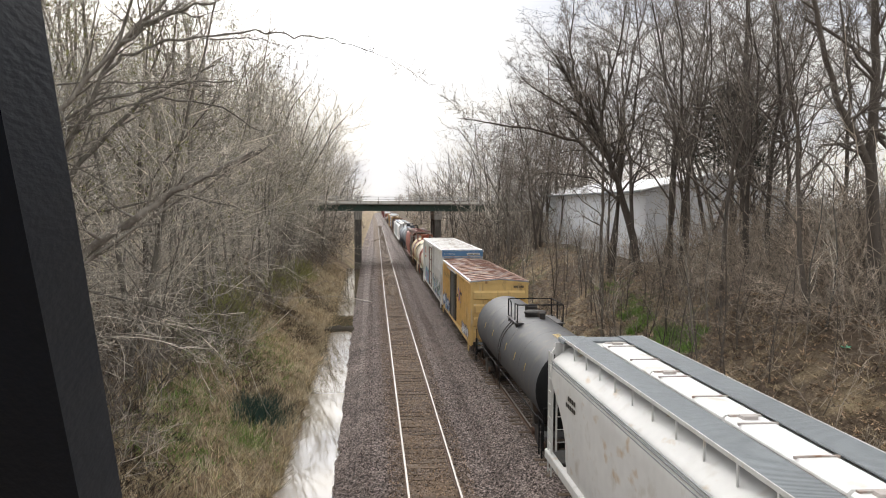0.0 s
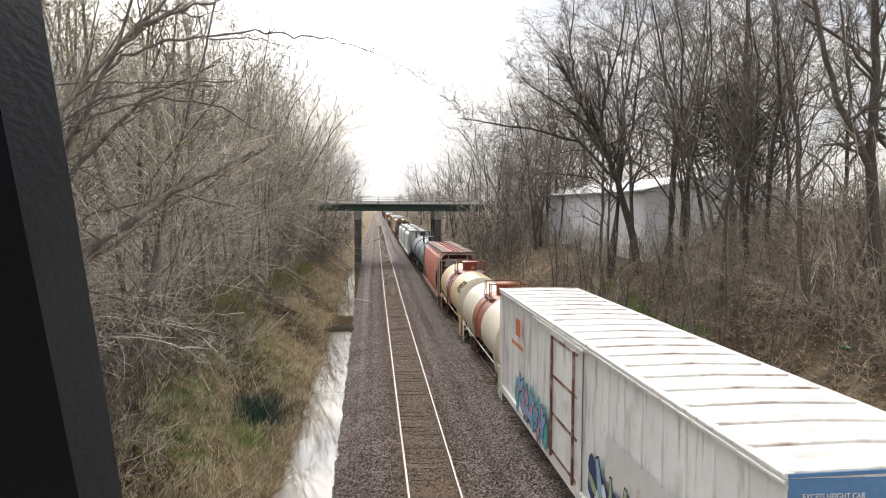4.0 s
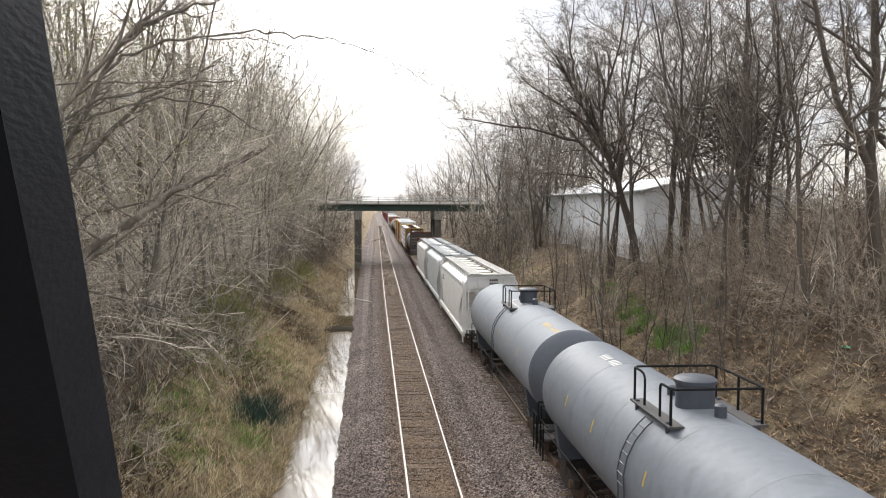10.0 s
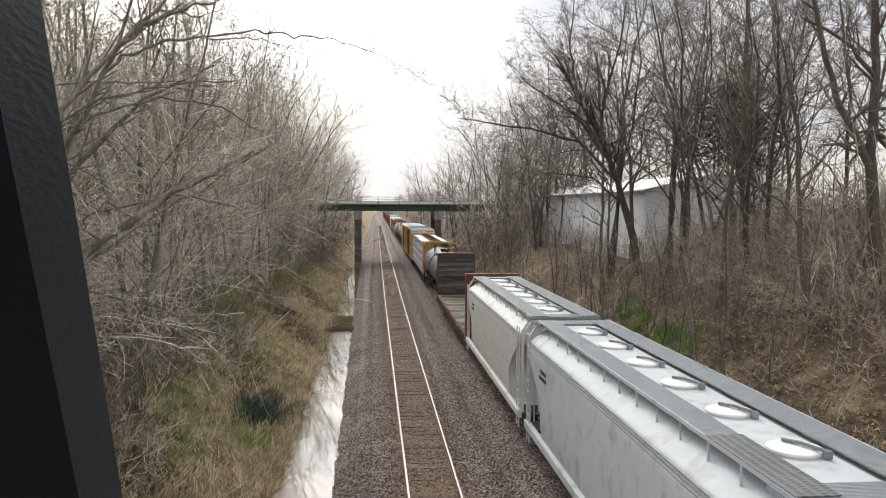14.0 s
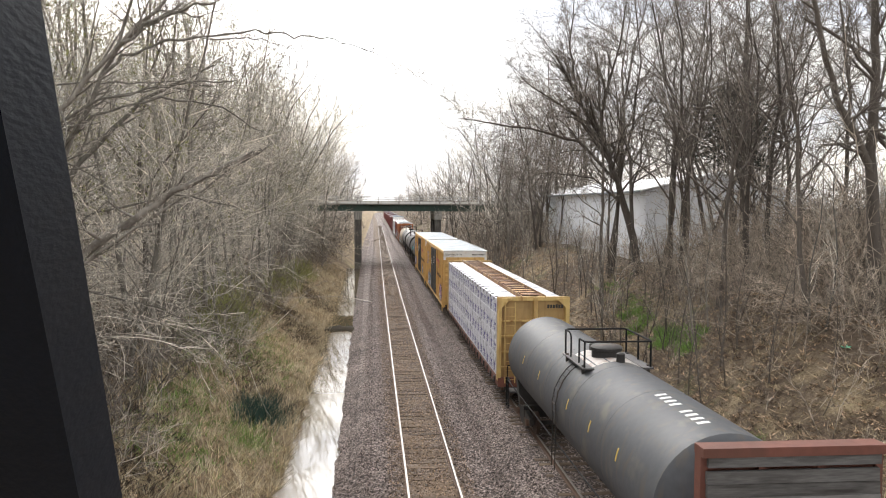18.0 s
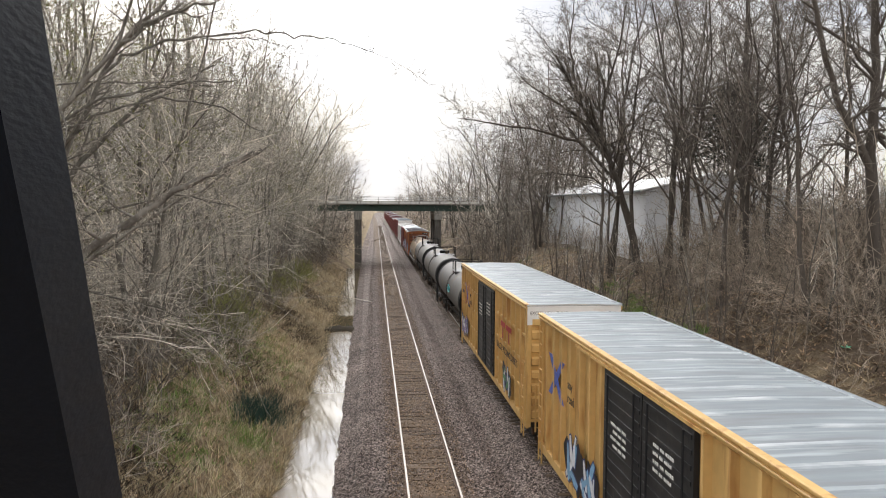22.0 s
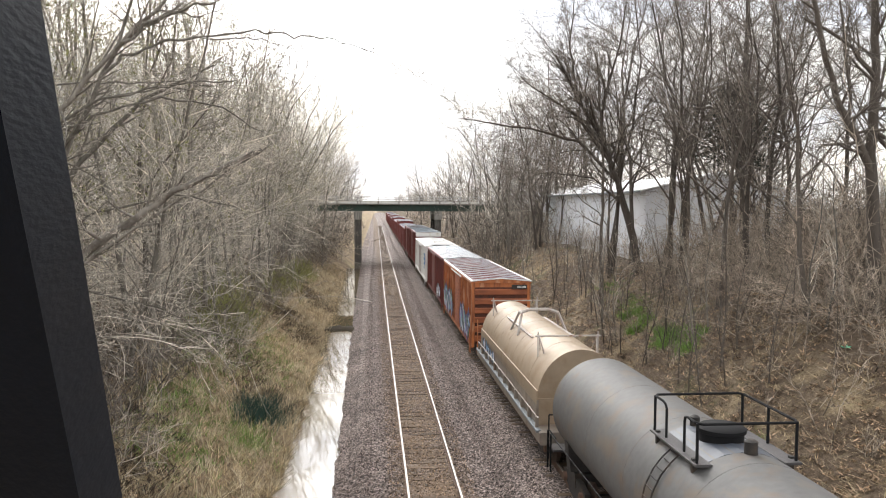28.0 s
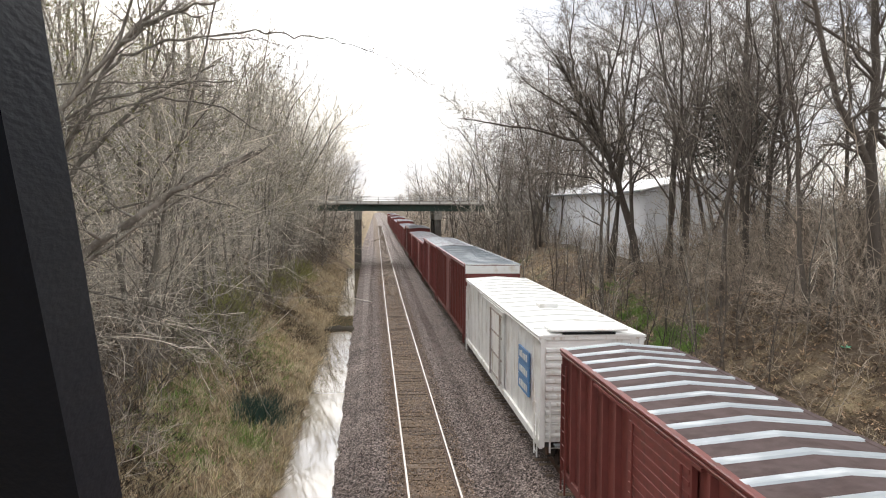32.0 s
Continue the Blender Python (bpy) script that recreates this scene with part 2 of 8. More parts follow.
m_wrap = mat("white_lumber_wrap", (0.74, 0.755, 0.82), 0.3, 0.0, 0.08, 3.0, 2.0, dirt=(0.60, 0.61, 0.70), dirt_amount=0.5, bump=0.9, bump_scale=6.0)
m_wrapmark = mat("blue_violet_wrap_print", (0.07, 0.065, 0.26), 0.5, 0.0, 0.15)
m_wrapsmall = mat("grey_blue_small_print", (0.38, 0.40, 0.55), 0.5, 0.0, 0.15)
m_strap = mat("black_strap", (0.02, 0.02, 0.022), 0.5)
m_beamyellow = mat("yellow_bulkhead_paint", (0.60, 0.42, 0.16), 0.6, 0.0, 0.15, 4.0, dirt=(0.36, 0.19, 0.07), dirt_amount=0.4, streak=True)
m_beamrust = mat("rusty_brown_beam", (0.34, 0.165, 0.07), 0.75, 0.0, 0.5, 7.0, 2.2, dirt=(0.085, 0.03, 0.018), dirt_amount=0.7, random_tint=0.3, bump=0.35, stain=(0.62, 0.43, 0.20), stain_amount=0.4, stain_stretch=(0.7, 2.0, 1))
m_beamtan = mat("brown_tan_bulkhead_plate", (0.42, 0.275, 0.115), 0.7, 0.0, 0.2, 3.0, dirt=(0.25, 0.14, 0.06), dirt_amount=0.4, streak=True)
m_beamchord = mat("rust_eaten_chord_paint", (0.43, 0.27, 0.115), 0.75, 0.0, 0.4, 9.0, 2.0, dirt=(0.14, 0.055, 0.028), dirt_amount=0.72, bump=0.3)
m_beamdark = mat("dark_brown_beam", (0.10, 0.05, 0.03), 0.75, 0.0, 0.3, 5.0)
m_mark_dark = mat("dark_stencil", (0.04, 0.035, 0.03), 0.6)
m_mark_tan = mat("faded_tan_stencil", (0.44, 0.33, 0.19), 0.6)
m_mud = mat("dark_wet_mud", (0.045, 0.038, 0.028), 0.95, 0.0, 0.4, 6.0, bump=0.5, spec=0.04)
m_mark_white = mat("white_stencil", (0.75, 0.75, 0.72), 0.6)
m_mark_yellow = mat("yellow_stencil", (0.60, 0.41, 0.09), 0.6)
m_rail_top = mat("polished_rail_head", (0.33, 0.30, 0.265), 0.5, 0.5, 0.1, 10.0, bump=0.03)
m_rail_side = mat("rusty_rail_side", (0.14, 0.085, 0.06), 0.8, 0.1, 0.25)
m_tie = mat("weathered_tie", (0.115, 0.08, 0.054), 0.9, 0.0, 0.35, 9.0, dirt=(0.17, 0.125, 0.085), dirt_amount=0.45, random_tint=0.4, stretch=(0.4, 3, 3), bump=0.4)
m_concrete = mat("weathered_concrete", (0.33, 0.315, 0.285), 0.85, 0.0, 0.2, 3.0, dirt=(0.15, 0.14, 0.125), dirt_amount=0.4, streak=True, bump=0.2)
m_concrete_dark = mat("stained_concrete", (0.12, 0.11, 0.10), 0.9, 0.0, 0.3, 3.0, dirt=(0.22, 0.21, 0.19), dirt_amount=0.35, streak=True, bump=0.2)
m_green = mat("dark_green_girder", (0.035, 0.065, 0.05), 0.6, 0.0, 0.25, 3.0, dirt=(0.06, 0.05, 0.04), dirt_amount=0.3)
m_rail_alu = mat("aluminium_railing", (0.5, 0.5, 0.5), 0.45, 0.7, 0.1)
m_clad = mat("white_metal_cladding", (0.90, 0.92, 0.95), 0.5, 0.0, 0.04, 3.0, dirt=(0.7, 0.7, 0.7), dirt_amount=0.12, streak=True, bump=0.03)
m_cladroof = mat("white_metal_roofing", (0.80, 0.81, 0.82), 0.5, 0.0, 0.05, 3.0)
m_post = mat("black_textured_post_paint", (0.0042, 0.0066, 0.0118), 0.5, 0.0, 0.25, 60.0, 6.0, bump=0.11, bump_scale=120.0, spec=0.22, stretch=(1, 0.3, 1))
m_bark = mat("grey_brown_bark", (0.22, 0.20, 0.172), 0.9, 0.0, 0.45, 6.0, 1.0, dirt=(0.15, 0.13, 0.105), dirt_amount=0.35, random_tint=0.45, stretch=(3, 3, 0.7), bump=0.5)
m_barkdark = mat("dark_brown_bark", (0.105, 0.088, 0.073), 0.9, 0.0, 0.4, 6.0, 1.0, dirt=(0.12, 0.10, 0.085), dirt_amount=0.4, random_tint=0.3, stretch=(3, 3, 0.7), bump=0.5)
m_barkpale = mat("pale_weathered_wood", (0.34, 0.31, 0.27), 0.9, 0.0, 0.35, 6.0, 1.0, dirt=(0.07, 0.055, 0.045), dirt_amount=0.62, bump=0.5)
m_brush = mat("brown_brush_stems", (0.42, 0.355, 0.285), 0.9, 0.0, 0.6, 1.0, 0.3, random_tint=0.2, bump=0.0, island=0.7)
m_brushred = mat("reddish_brush_stems", (0.40, 0.33, 0.265), 0.9, 0.0, 0.6, 1.0, 0.3, random_tint=0.2, bump=0.0, island=0.7)
m_brushpale = mat("pale_dead_stems", (0.58, 0.51, 0.43), 0.9, 0.0, 0.35, 1.0, 0.4, random_tint=0.2, bump=0.0, island=0.5)
m_twig = mat("grey_brown_twigs", (0.58, 0.53, 0.455), 0.9, 0.0, 0.5, 1.1, 0.3, random_tint=0.4, bump=0.0, island=0.6)
m_twigdark = mat("dark_grey_twigs", (0.205, 0.178, 0.152), 0.9, 0.0, 0.45, 1.5, 0.4, random_tint=0.3, bump=0.0, island=0.6)
m_bud = mat("pale_green_buds", (0.29, 0.29, 0.11), 0.85, 0.0, 0.3, 2.0, 0.4, bump=0.0, island=0.4)
m_grassdry = mat("dry_grass", (0.50, 0.405, 0.26), 0.9, 0.0, 0.6, 1.2, 0.25, dirt=(0.20, 0.14, 0.085), dirt_amount=0.4, bump=0.0, island=0.6)
m_straw = mat("bleached_straw", (0.66, 0.57, 0.40), 0.9, 0.0, 0.3, 1.2, 0.25, bump=0.0, island=0.35)
m_deadleaf = mat("dark_dead_leaves", (0.105, 0.078, 0.056), 0.95, 0.0, 0.4, 2.0, 0.4, bump=0.0, island=0.5)
m_grassgreen = mat("fresh_green_grass", (0.19, 0.31, 0.075), 0.85, 0.0, 0.4, 1.2, 0.3, bump=0.0, island=0.5)
m_sedge = mat("dark_blue_green_sedge", (0.045, 0.085, 0.065), 0.85, 0.0, 0.4, 1.5, 0.4, bump=0.0)
m_conifer = mat("dark_conifer_needles", (0.016, 0.030, 0.017), 0.9, 0.0, 0.35, 4.0, bump=0.0, island=0.5)
m_litter = mat("brown_leaf_litter", (0.37, 0.265, 0.175), 0.95, 0.0, 0.4, 3.0, 0.5, bump=0.0, island=0.8)


def grating(name, base, rough=0.6, bar=0.05, cross=False, low=0.78):
    """Open walkway grating: pale bars over dark gaps, in both directions."""
    m = mat(name, base, rough, 0.1, 0.15, 6.0, 0.8, bump=0.0)
    n, l = m.node_tree.nodes, m.node_tree.links
    b = n["Principled BSDF"]
    paint = b.inputs["Base Color"].links[0].from_socket
    t = n.new("ShaderNodeTexCoord")
    waves = []
    for way, size in (("Y", bar), ("X", bar * 1.7))[:2 if cross else 1]:
        w = n.new("ShaderNodeTexWave")
        w.wave_type, w.bands_direction = "BANDS", way
        w.inputs["Scale"].default_value = 0.314 / size
        l.new(t.outputs["Object"], w.inputs["Vector"])
        waves.append(w)
    top = n.new("ShaderNodeMath")
    top.operation = "MAXIMUM"
    l.new(waves[0].outputs["Fac"], top.inputs[0])
    l.new(waves[-1].outputs["Fac"], top.inputs[1])
    gap = n.new("ShaderNodeMapRange")
    for k, v in ((1, 0.35), (2, 0.65), (3, low), (4, 1.0)):
        gap.inputs[k].default_value = v
    l.new(top.outputs[0], gap.inputs[0])
    hs = n.new("ShaderNodeHueSaturation")
    l.new(gap.outputs[0], hs.inputs["Value"])
    l.new(paint, hs.inputs["Color"])
    l.new(hs.outputs[0], b.inputs["Base Color"])
    bp = n.new("ShaderNodeBump")
    bp.inputs["Strength"].default_value, bp.inputs["Distance"].default_value = 0.8, 0.02
    l.new(top.outputs[0], bp.inputs["Height"])
    l.new(bp.outputs[0], b.inputs["Normal"])
    return m


m_roofwalk = grating("galvanised_grating", (0.25, 0.275, 0.29))
m_coarsewalk = grating("coarse_dark_grating", (0.16, 0.165, 0.17), bar=0.09, cross=True, low=0.5)
m_paleroof = grating("dusty_pale_grating", (0.50, 0.49, 0.465))
m_redhoproof = grating("brown_red_grating", (0.25, 0.135, 0.115), 0.65)
m_tanroof = mat("rust_dusted_roof", (0.72, 0.66, 0.53), 0.65, 0.0, 0.12, 3.0, 0.9, dirt=(0.46, 0.29, 0.15), dirt_amount=0.35, bump=0.05, stain=(0.80, 0.78, 0.73), stain_amount=0.4)
m_stripe = mat("grey_shoulder_stripe", (0.33, 0.34, 0.34), 0.6, 0.0, 0.15, 4.0)
m_rustplate = mat("dark_rusted_end_plate", (0.115, 0.04, 0.026), 0.75, 0.0, 0.3, 4.0, dirt=(0.06, 0.027, 0.02), dirt_amount=0.5, streak=True, bump=0.15)


# ---- mesh helpers ----
class Build:
    """Collects simple solids and turns them into one mesh."""

    def __init__(self):
        self.v, self.f = [], []

    def add(self, vs, fs):
        o = len(self.v)
        self.v += [tuple(q) for q in vs]
        self.f += [tuple(i + o for i in q) for q in fs]
        return self

    def box(self, x0, x1, y0, y1, z0, z1):
        return self.add([(x0, y0, z0), (x1, y0, z0), (x1, y1, z0), (x0, y1, z0), (x0, y0, z1), (x1, y0, z1), (x1, y1, z1), (x0, y1, z1)],
                        [(3, 2, 1, 0), (4, 5, 6, 7), (0, 1, 5, 4), (1, 2, 6, 5), (2, 3, 7, 6), (3, 0, 4, 7)])

    def slab(self, x0, x1, y0, y1, z0, z1, c=0.03):
        """A box with its long y and z edges chamfered."""
        p = [(x0 + c, z0), (x1 - c, z0), (x1, z0 + c), (x1, z1 - c), (x1 - c, z1), (x0 + c, z1), (x0, z1 - c), (x0, z0 + c)]
        return self.along_y(p, y0, y1)

    def along_y(self, profile, y0, y1, cap=True):
        k = len(profile)
        vs = [(x, y0, z) for x, z in profile] + [(x, y1, z) for x, z in profile]
        fs = [(i, (i + 1) % k, k + (i + 1) % k, k + i) for i in range(k)]
        if cap:
            fs += [tuple(range(k))[::-1], tuple(range(k, 2 * k))]
        return self.add(vs, fs)

    def loft(self, rings, cap=True):
        k = len(rings[0])
        vs = [q for r in rings for q in r]
        fs = [(j * k + i, j * k + (i + 1) % k, (j + 1) * k + (i + 1) % k, (j + 1) * k + i) for j in range(len(rings) - 1) for i in range(k)]
        if cap:
            fs += [tuple(range(k))[::-1], tuple(range((len(rings) - 1) * k, len(rings) * k))]
        return self.add(vs, fs)

    def tube(self, a, b, r, k=6, r2=None):
        a, b = Vector(a), Vector(b)
        d = (b - a).normalized()
        s = d.cross(Vector((0, 0, 1)) if abs(d.z) < 0.9 else Vector((1, 0, 0))).normalized()
        u = d.cross(s)
        ring = [(math.cos(math.tau * i / k), math.sin(math.tau * i / k)) for i in range(k)]
        return self.loft([[p + (s * c + u * n) * q for c, n in ring] for p, q in ((a, r), (b, r2 or r))])

    def pipe(self, points, r, k=6):
        for a, b in zip(points[:-1], points[1:]):
            self.tube(a, b, r, k)
        return self

    def lathe_y(self, stations, cz, k=32, cx=0.0):
        return self.loft([[(cx + r * math.sin(math.tau * i / k), y, cz + r * math.cos(math.tau * i / k)) for i in range(k)] for y, r in stations])

    def lathe_z(self, stations, cx, cy, k=20):
        return self.loft([[(cx + r * math.cos(math.tau * i / k), cy + r * math.sin(math.tau * i / k), z) for i in range(k)] for z, r in stations])

    def mesh(self, name, material, smooth=False):
        me = bpy.data.meshes.new(name)
        me.from_pydata(self.v, [], self.f)
        me.materials.append(material)
        bm = bmesh.new()
        bm.from_mesh(me)
        bmesh.ops.recalc_face_normals(bm, faces=bm.faces)
        bm.to_mesh(me)
        bm.free()
        if smooth:
            me.shade_smooth()
            me.set_sharp_from_angle(angle=radians(40))
        return me


def part(name, shape, material, parent, label="", smooth=False):
    """ONE mesh object under a thing or a part; shape is a Build or a ready mesh."""
    me = shape.mesh(name, material, smooth) if isinstance(shape, Build) else shape
    ob = new(name, me)
    ob.parent = parent
    return tagged(ob, label) if label else ob


def thing(name, label, category, group="", kind="", at=None):
    ob = new(name)
    ob.empty_display_size = 0.3
    if at is not None:
        ob.matrix_basis = at
    return tagged(ob, label, category, group, kind)


def single(name, shape, material, label, category="", group="", kind="", smooth=False):
    me = shape.mesh(name, material, smooth) if isinstance(shape, Build) else shape
    return tagged(new(name, me), label, category, group, kind)


def raw_mesh(name, verts, faces, material, smooth=False):
    """A mesh from numpy arrays: verts (n, 3) and faces (m, k)."""
    me = bpy.data.meshes.new(name)
    verts, faces = np.asarray(verts, np.float32), np.asarray(faces, np.int32)
    m, k = faces.shape
    me.vertices.add(len(verts))
    me.vertices.foreach_set("co", verts.ravel())
    me.loops.add(m * k)
    me.loops.foreach_set("vertex_index", faces.ravel())
    me.polygons.add(m)
    me.polygons.foreach_set("loop_start", np.arange(0, m * k, k, dtype=np.int32))
    me.polygons.foreach_set("use_smooth", np.full(m, smooth))
    me.materials.append(material)
    me.update(calc_edges=True)
    return me


# ---- ground ----
WATER_Z = -0.95


def hump(t):
    t = min(1.0, max(0.0, t))
    return t * t * (3 - 2 * t)


def drift(y):
    """The west ditch draws slowly away from the track."""
    return -0.0085 * min(110.0, max(0.0, y - 24.0))


def ground_z(x, y):
    """Height of the ground: ballasted bed, two ditches, the banks and the level land above."""
    u = x - bend(y)
    n = noise.noise(Vector((x * 0.35, y * 0.35, 0))) * 0.16 + noise.noise(Vector((x * 0.09, y * 0.09, 3))) * 0.5
    e = -2.67 + drift(y)
    if u < e:
        d = e - u
        wob = noise.noise(Vector((0.0, y * 0.5, 5.0))) * 0.25
        z = -1.25 + 0.62 * min(d + wob * hump(d), 1.2) + 0.44 * max(0.0, min(d - 1.2, 8.5)) + 0.02 * max(0.0, d - 9.7)
        z += n * hump(d / 2.5)
    elif u < 10.7:
        z = -1.45
    else:
        d = u - 10.7
        z = -1.45 + 1.0 * min(d, 0.8) + 0.68 * max(0.0, min(d - 0.8, 6.6)) + 0.06 * max(0.0, min(d - 7.4, 12))
        z += n * hump(d / 2.5) * 1.2
    # road embankments that carry the far bridge
    road = hump((18 - abs(y - 122.5)) / 10)
    if u < -11:
        z = max(z, road * (7.6 * hump((-u - 11) / 6)))
    if u > 18:
        z = max(z, road * (7.6 * hump((u - 18) / 6)))
    return z


def grid_lines(stops):
    out = []
    for a, b, step in stops:
        k = max(1, round((b - a) / step))
        out += [a + (b - a) * i / k for i in range(k)]
    return out + [stops[-1][1]]


gx = grid_lines([(-2500, -300, 550), (-300, -60, 30), (-60, -16, 3.5), (-16, -2.0, 0.5), (-2.0, 10.0, 4.0), (10.0, 20, 0.5), (20, 60, 4), (60, 300, 30), (300, 2500, 550)])
gy = grid_lines([(-200, 0, 20), (0, 15, 5), (15, 80, 0.6), (80, 160, 2), (160, 400, 12), (400, 3000, 260)])
gv = [(x + (bend(y) if abs(x) < 60 else 0), y, ground_z(x + bend(y), y)) for y in gy for x in gx]
nx = len(gx)
gf = [(j * nx + i, j * nx + i + 1, (j + 1) * nx + i + 1, (j + 1) * nx + i) for j in range(len(gy) - 1) for i in range(nx - 1)]


def ground_material():
    m = bpy.data.materials.new("bank_earth_and_grass")
    m.use_nodes = True
    n, l = m.node_tree.nodes, m.node_tree.links
    b = n["Principled BSDF"]
    b.inputs["Roughness"].default_value = 0.95
    b.inputs["Specular IOR Level"].default_value = 0.15
    t = n.new("ShaderNodeTexCoord")

    def nz(scale, detail=6.0, rough=0.6):
        q = n.new("ShaderNodeTexNoise")
        q.inputs["Scale"].default_value, q.inputs["Detail"].default_value, q.inputs["Roughness"].default_value = scale, detail, rough
        l.new(t.outputs["Object"], q.inputs["Vector"])
        return q

    def mix(fac, a, bcol):
        x = n.new("ShaderNodeMix")
        x.data_type = "RGBA"
        cols = [s for s in x.inputs if s.type == "RGBA"]
        l.new(fac, x.inputs[0])
        for s, v in zip(cols, (a, bcol)):
            if isinstance(v, tuple):
                s.default_value = colour(v)
            else:
                l.new(v, s)
        return [s for s in x.outputs if s.type == "RGBA"][0]

    def step(src, a, bb):
        r = n.new("ShaderNodeMapRange")
        r.inputs[1].default_value, r.inputs[2].default_value = a, bb
        l.new(src, r.inputs[0])
        return r.outputs[0]

    soil = mix(step(nz(3.5).outputs["Fac"], 0.35, 0.65), (0.15, 0.108, 0.074), (0.36, 0.272, 0.188))
    straw = mix(step(nz(9.0).outputs["Fac"], 0.3, 0.7), (0.27, 0.205, 0.13), (0.50, 0.405, 0.25))
    a = mix(step(nz(0.28, 4.0).outputs["Fac"], 0.42, 0.60), soil, straw)
    green = mix(step(nz(11.0).outputs["Fac"], 0.35, 0.65), (0.05, 0.08, 0.02), (0.12, 0.16, 0.04))
    g1 = n.new("ShaderNodeMath")
    g1.operation = "MULTIPLY"
    l.new(step(nz(0.17, 3.0).outputs["Fac"], 0.56, 0.70), g1.inputs[0])
    l.new(step(nz(2.2).outputs["Fac"], 0.42, 0.62), g1.inputs[1])
    # leaf litter takes over from the grass under the trees
    sx = n.new("ShaderNodeSeparateXYZ")
    l.new(t.outputs["Object"], sx.inputs[0])
    wob = n.new("ShaderNodeMath")
    wob.operation = "MULTIPLY_ADD"
    wob.inputs[1].default_value = 6.0
    l.new(nz(0.35, 3.0).outputs["Fac"], wob.inputs[0])
    l.new(sx.outputs[0], wob.inputs[2])
    bare = mix(step(nz(4.2, 8.0, 0.7).outputs["Fac"], 0.38, 0.62), (0.12, 0.09, 0.064), (0.33, 0.262, 0.19))
    raw = mix(step(nz(3.1, 8.0, 0.75).outputs["Fac"], 0.36, 0.64), (0.062, 0.045, 0.032), (0.185, 0.138, 0.098))
    bare = mix(step(nz(0.6, 5.0).outputs["Fac"], 0.42, 0.62), bare, straw)
    bare = mix(step(nz(0.21, 5.0, 0.65).outputs["Fac"], 0.39, 0.50), bare, raw)
    a = mix(step(sx.outputs[0], 8.0, 9.0), a, bare)
    wood = mix(step(nz(5.0).outputs["Fac"], 0.35, 0.65), (0.075, 0.056, 0.041), (0.19, 0.145, 0.105))
    a = mix(step(wob.outputs[0], -3.5, -7.0), a, wood)
    a = mix(step(wob.outputs[0], 18.0, 22.0), a, wood)
    l.new(mix(g1.outputs[0], a, green), b.inputs["Base Color"])
    bp = n.new("ShaderNodeBump")
    bp.inputs["Strength"].default_value, bp.inputs["Distance"].default_value = 1.0, 0.16
    l.new(nz(6.0, 8.0, 0.7).outputs["Fac"], bp.inputs["Height"])
    l.new(bp.outputs[0], b.inputs["Normal"])
    return m


m_ground = ground_material()
ground = single("ground", raw_mesh("ground", gv, gf, m_ground, True), None, "brown earth banks with dry grass and leaf litter", "ground", kind="structure")


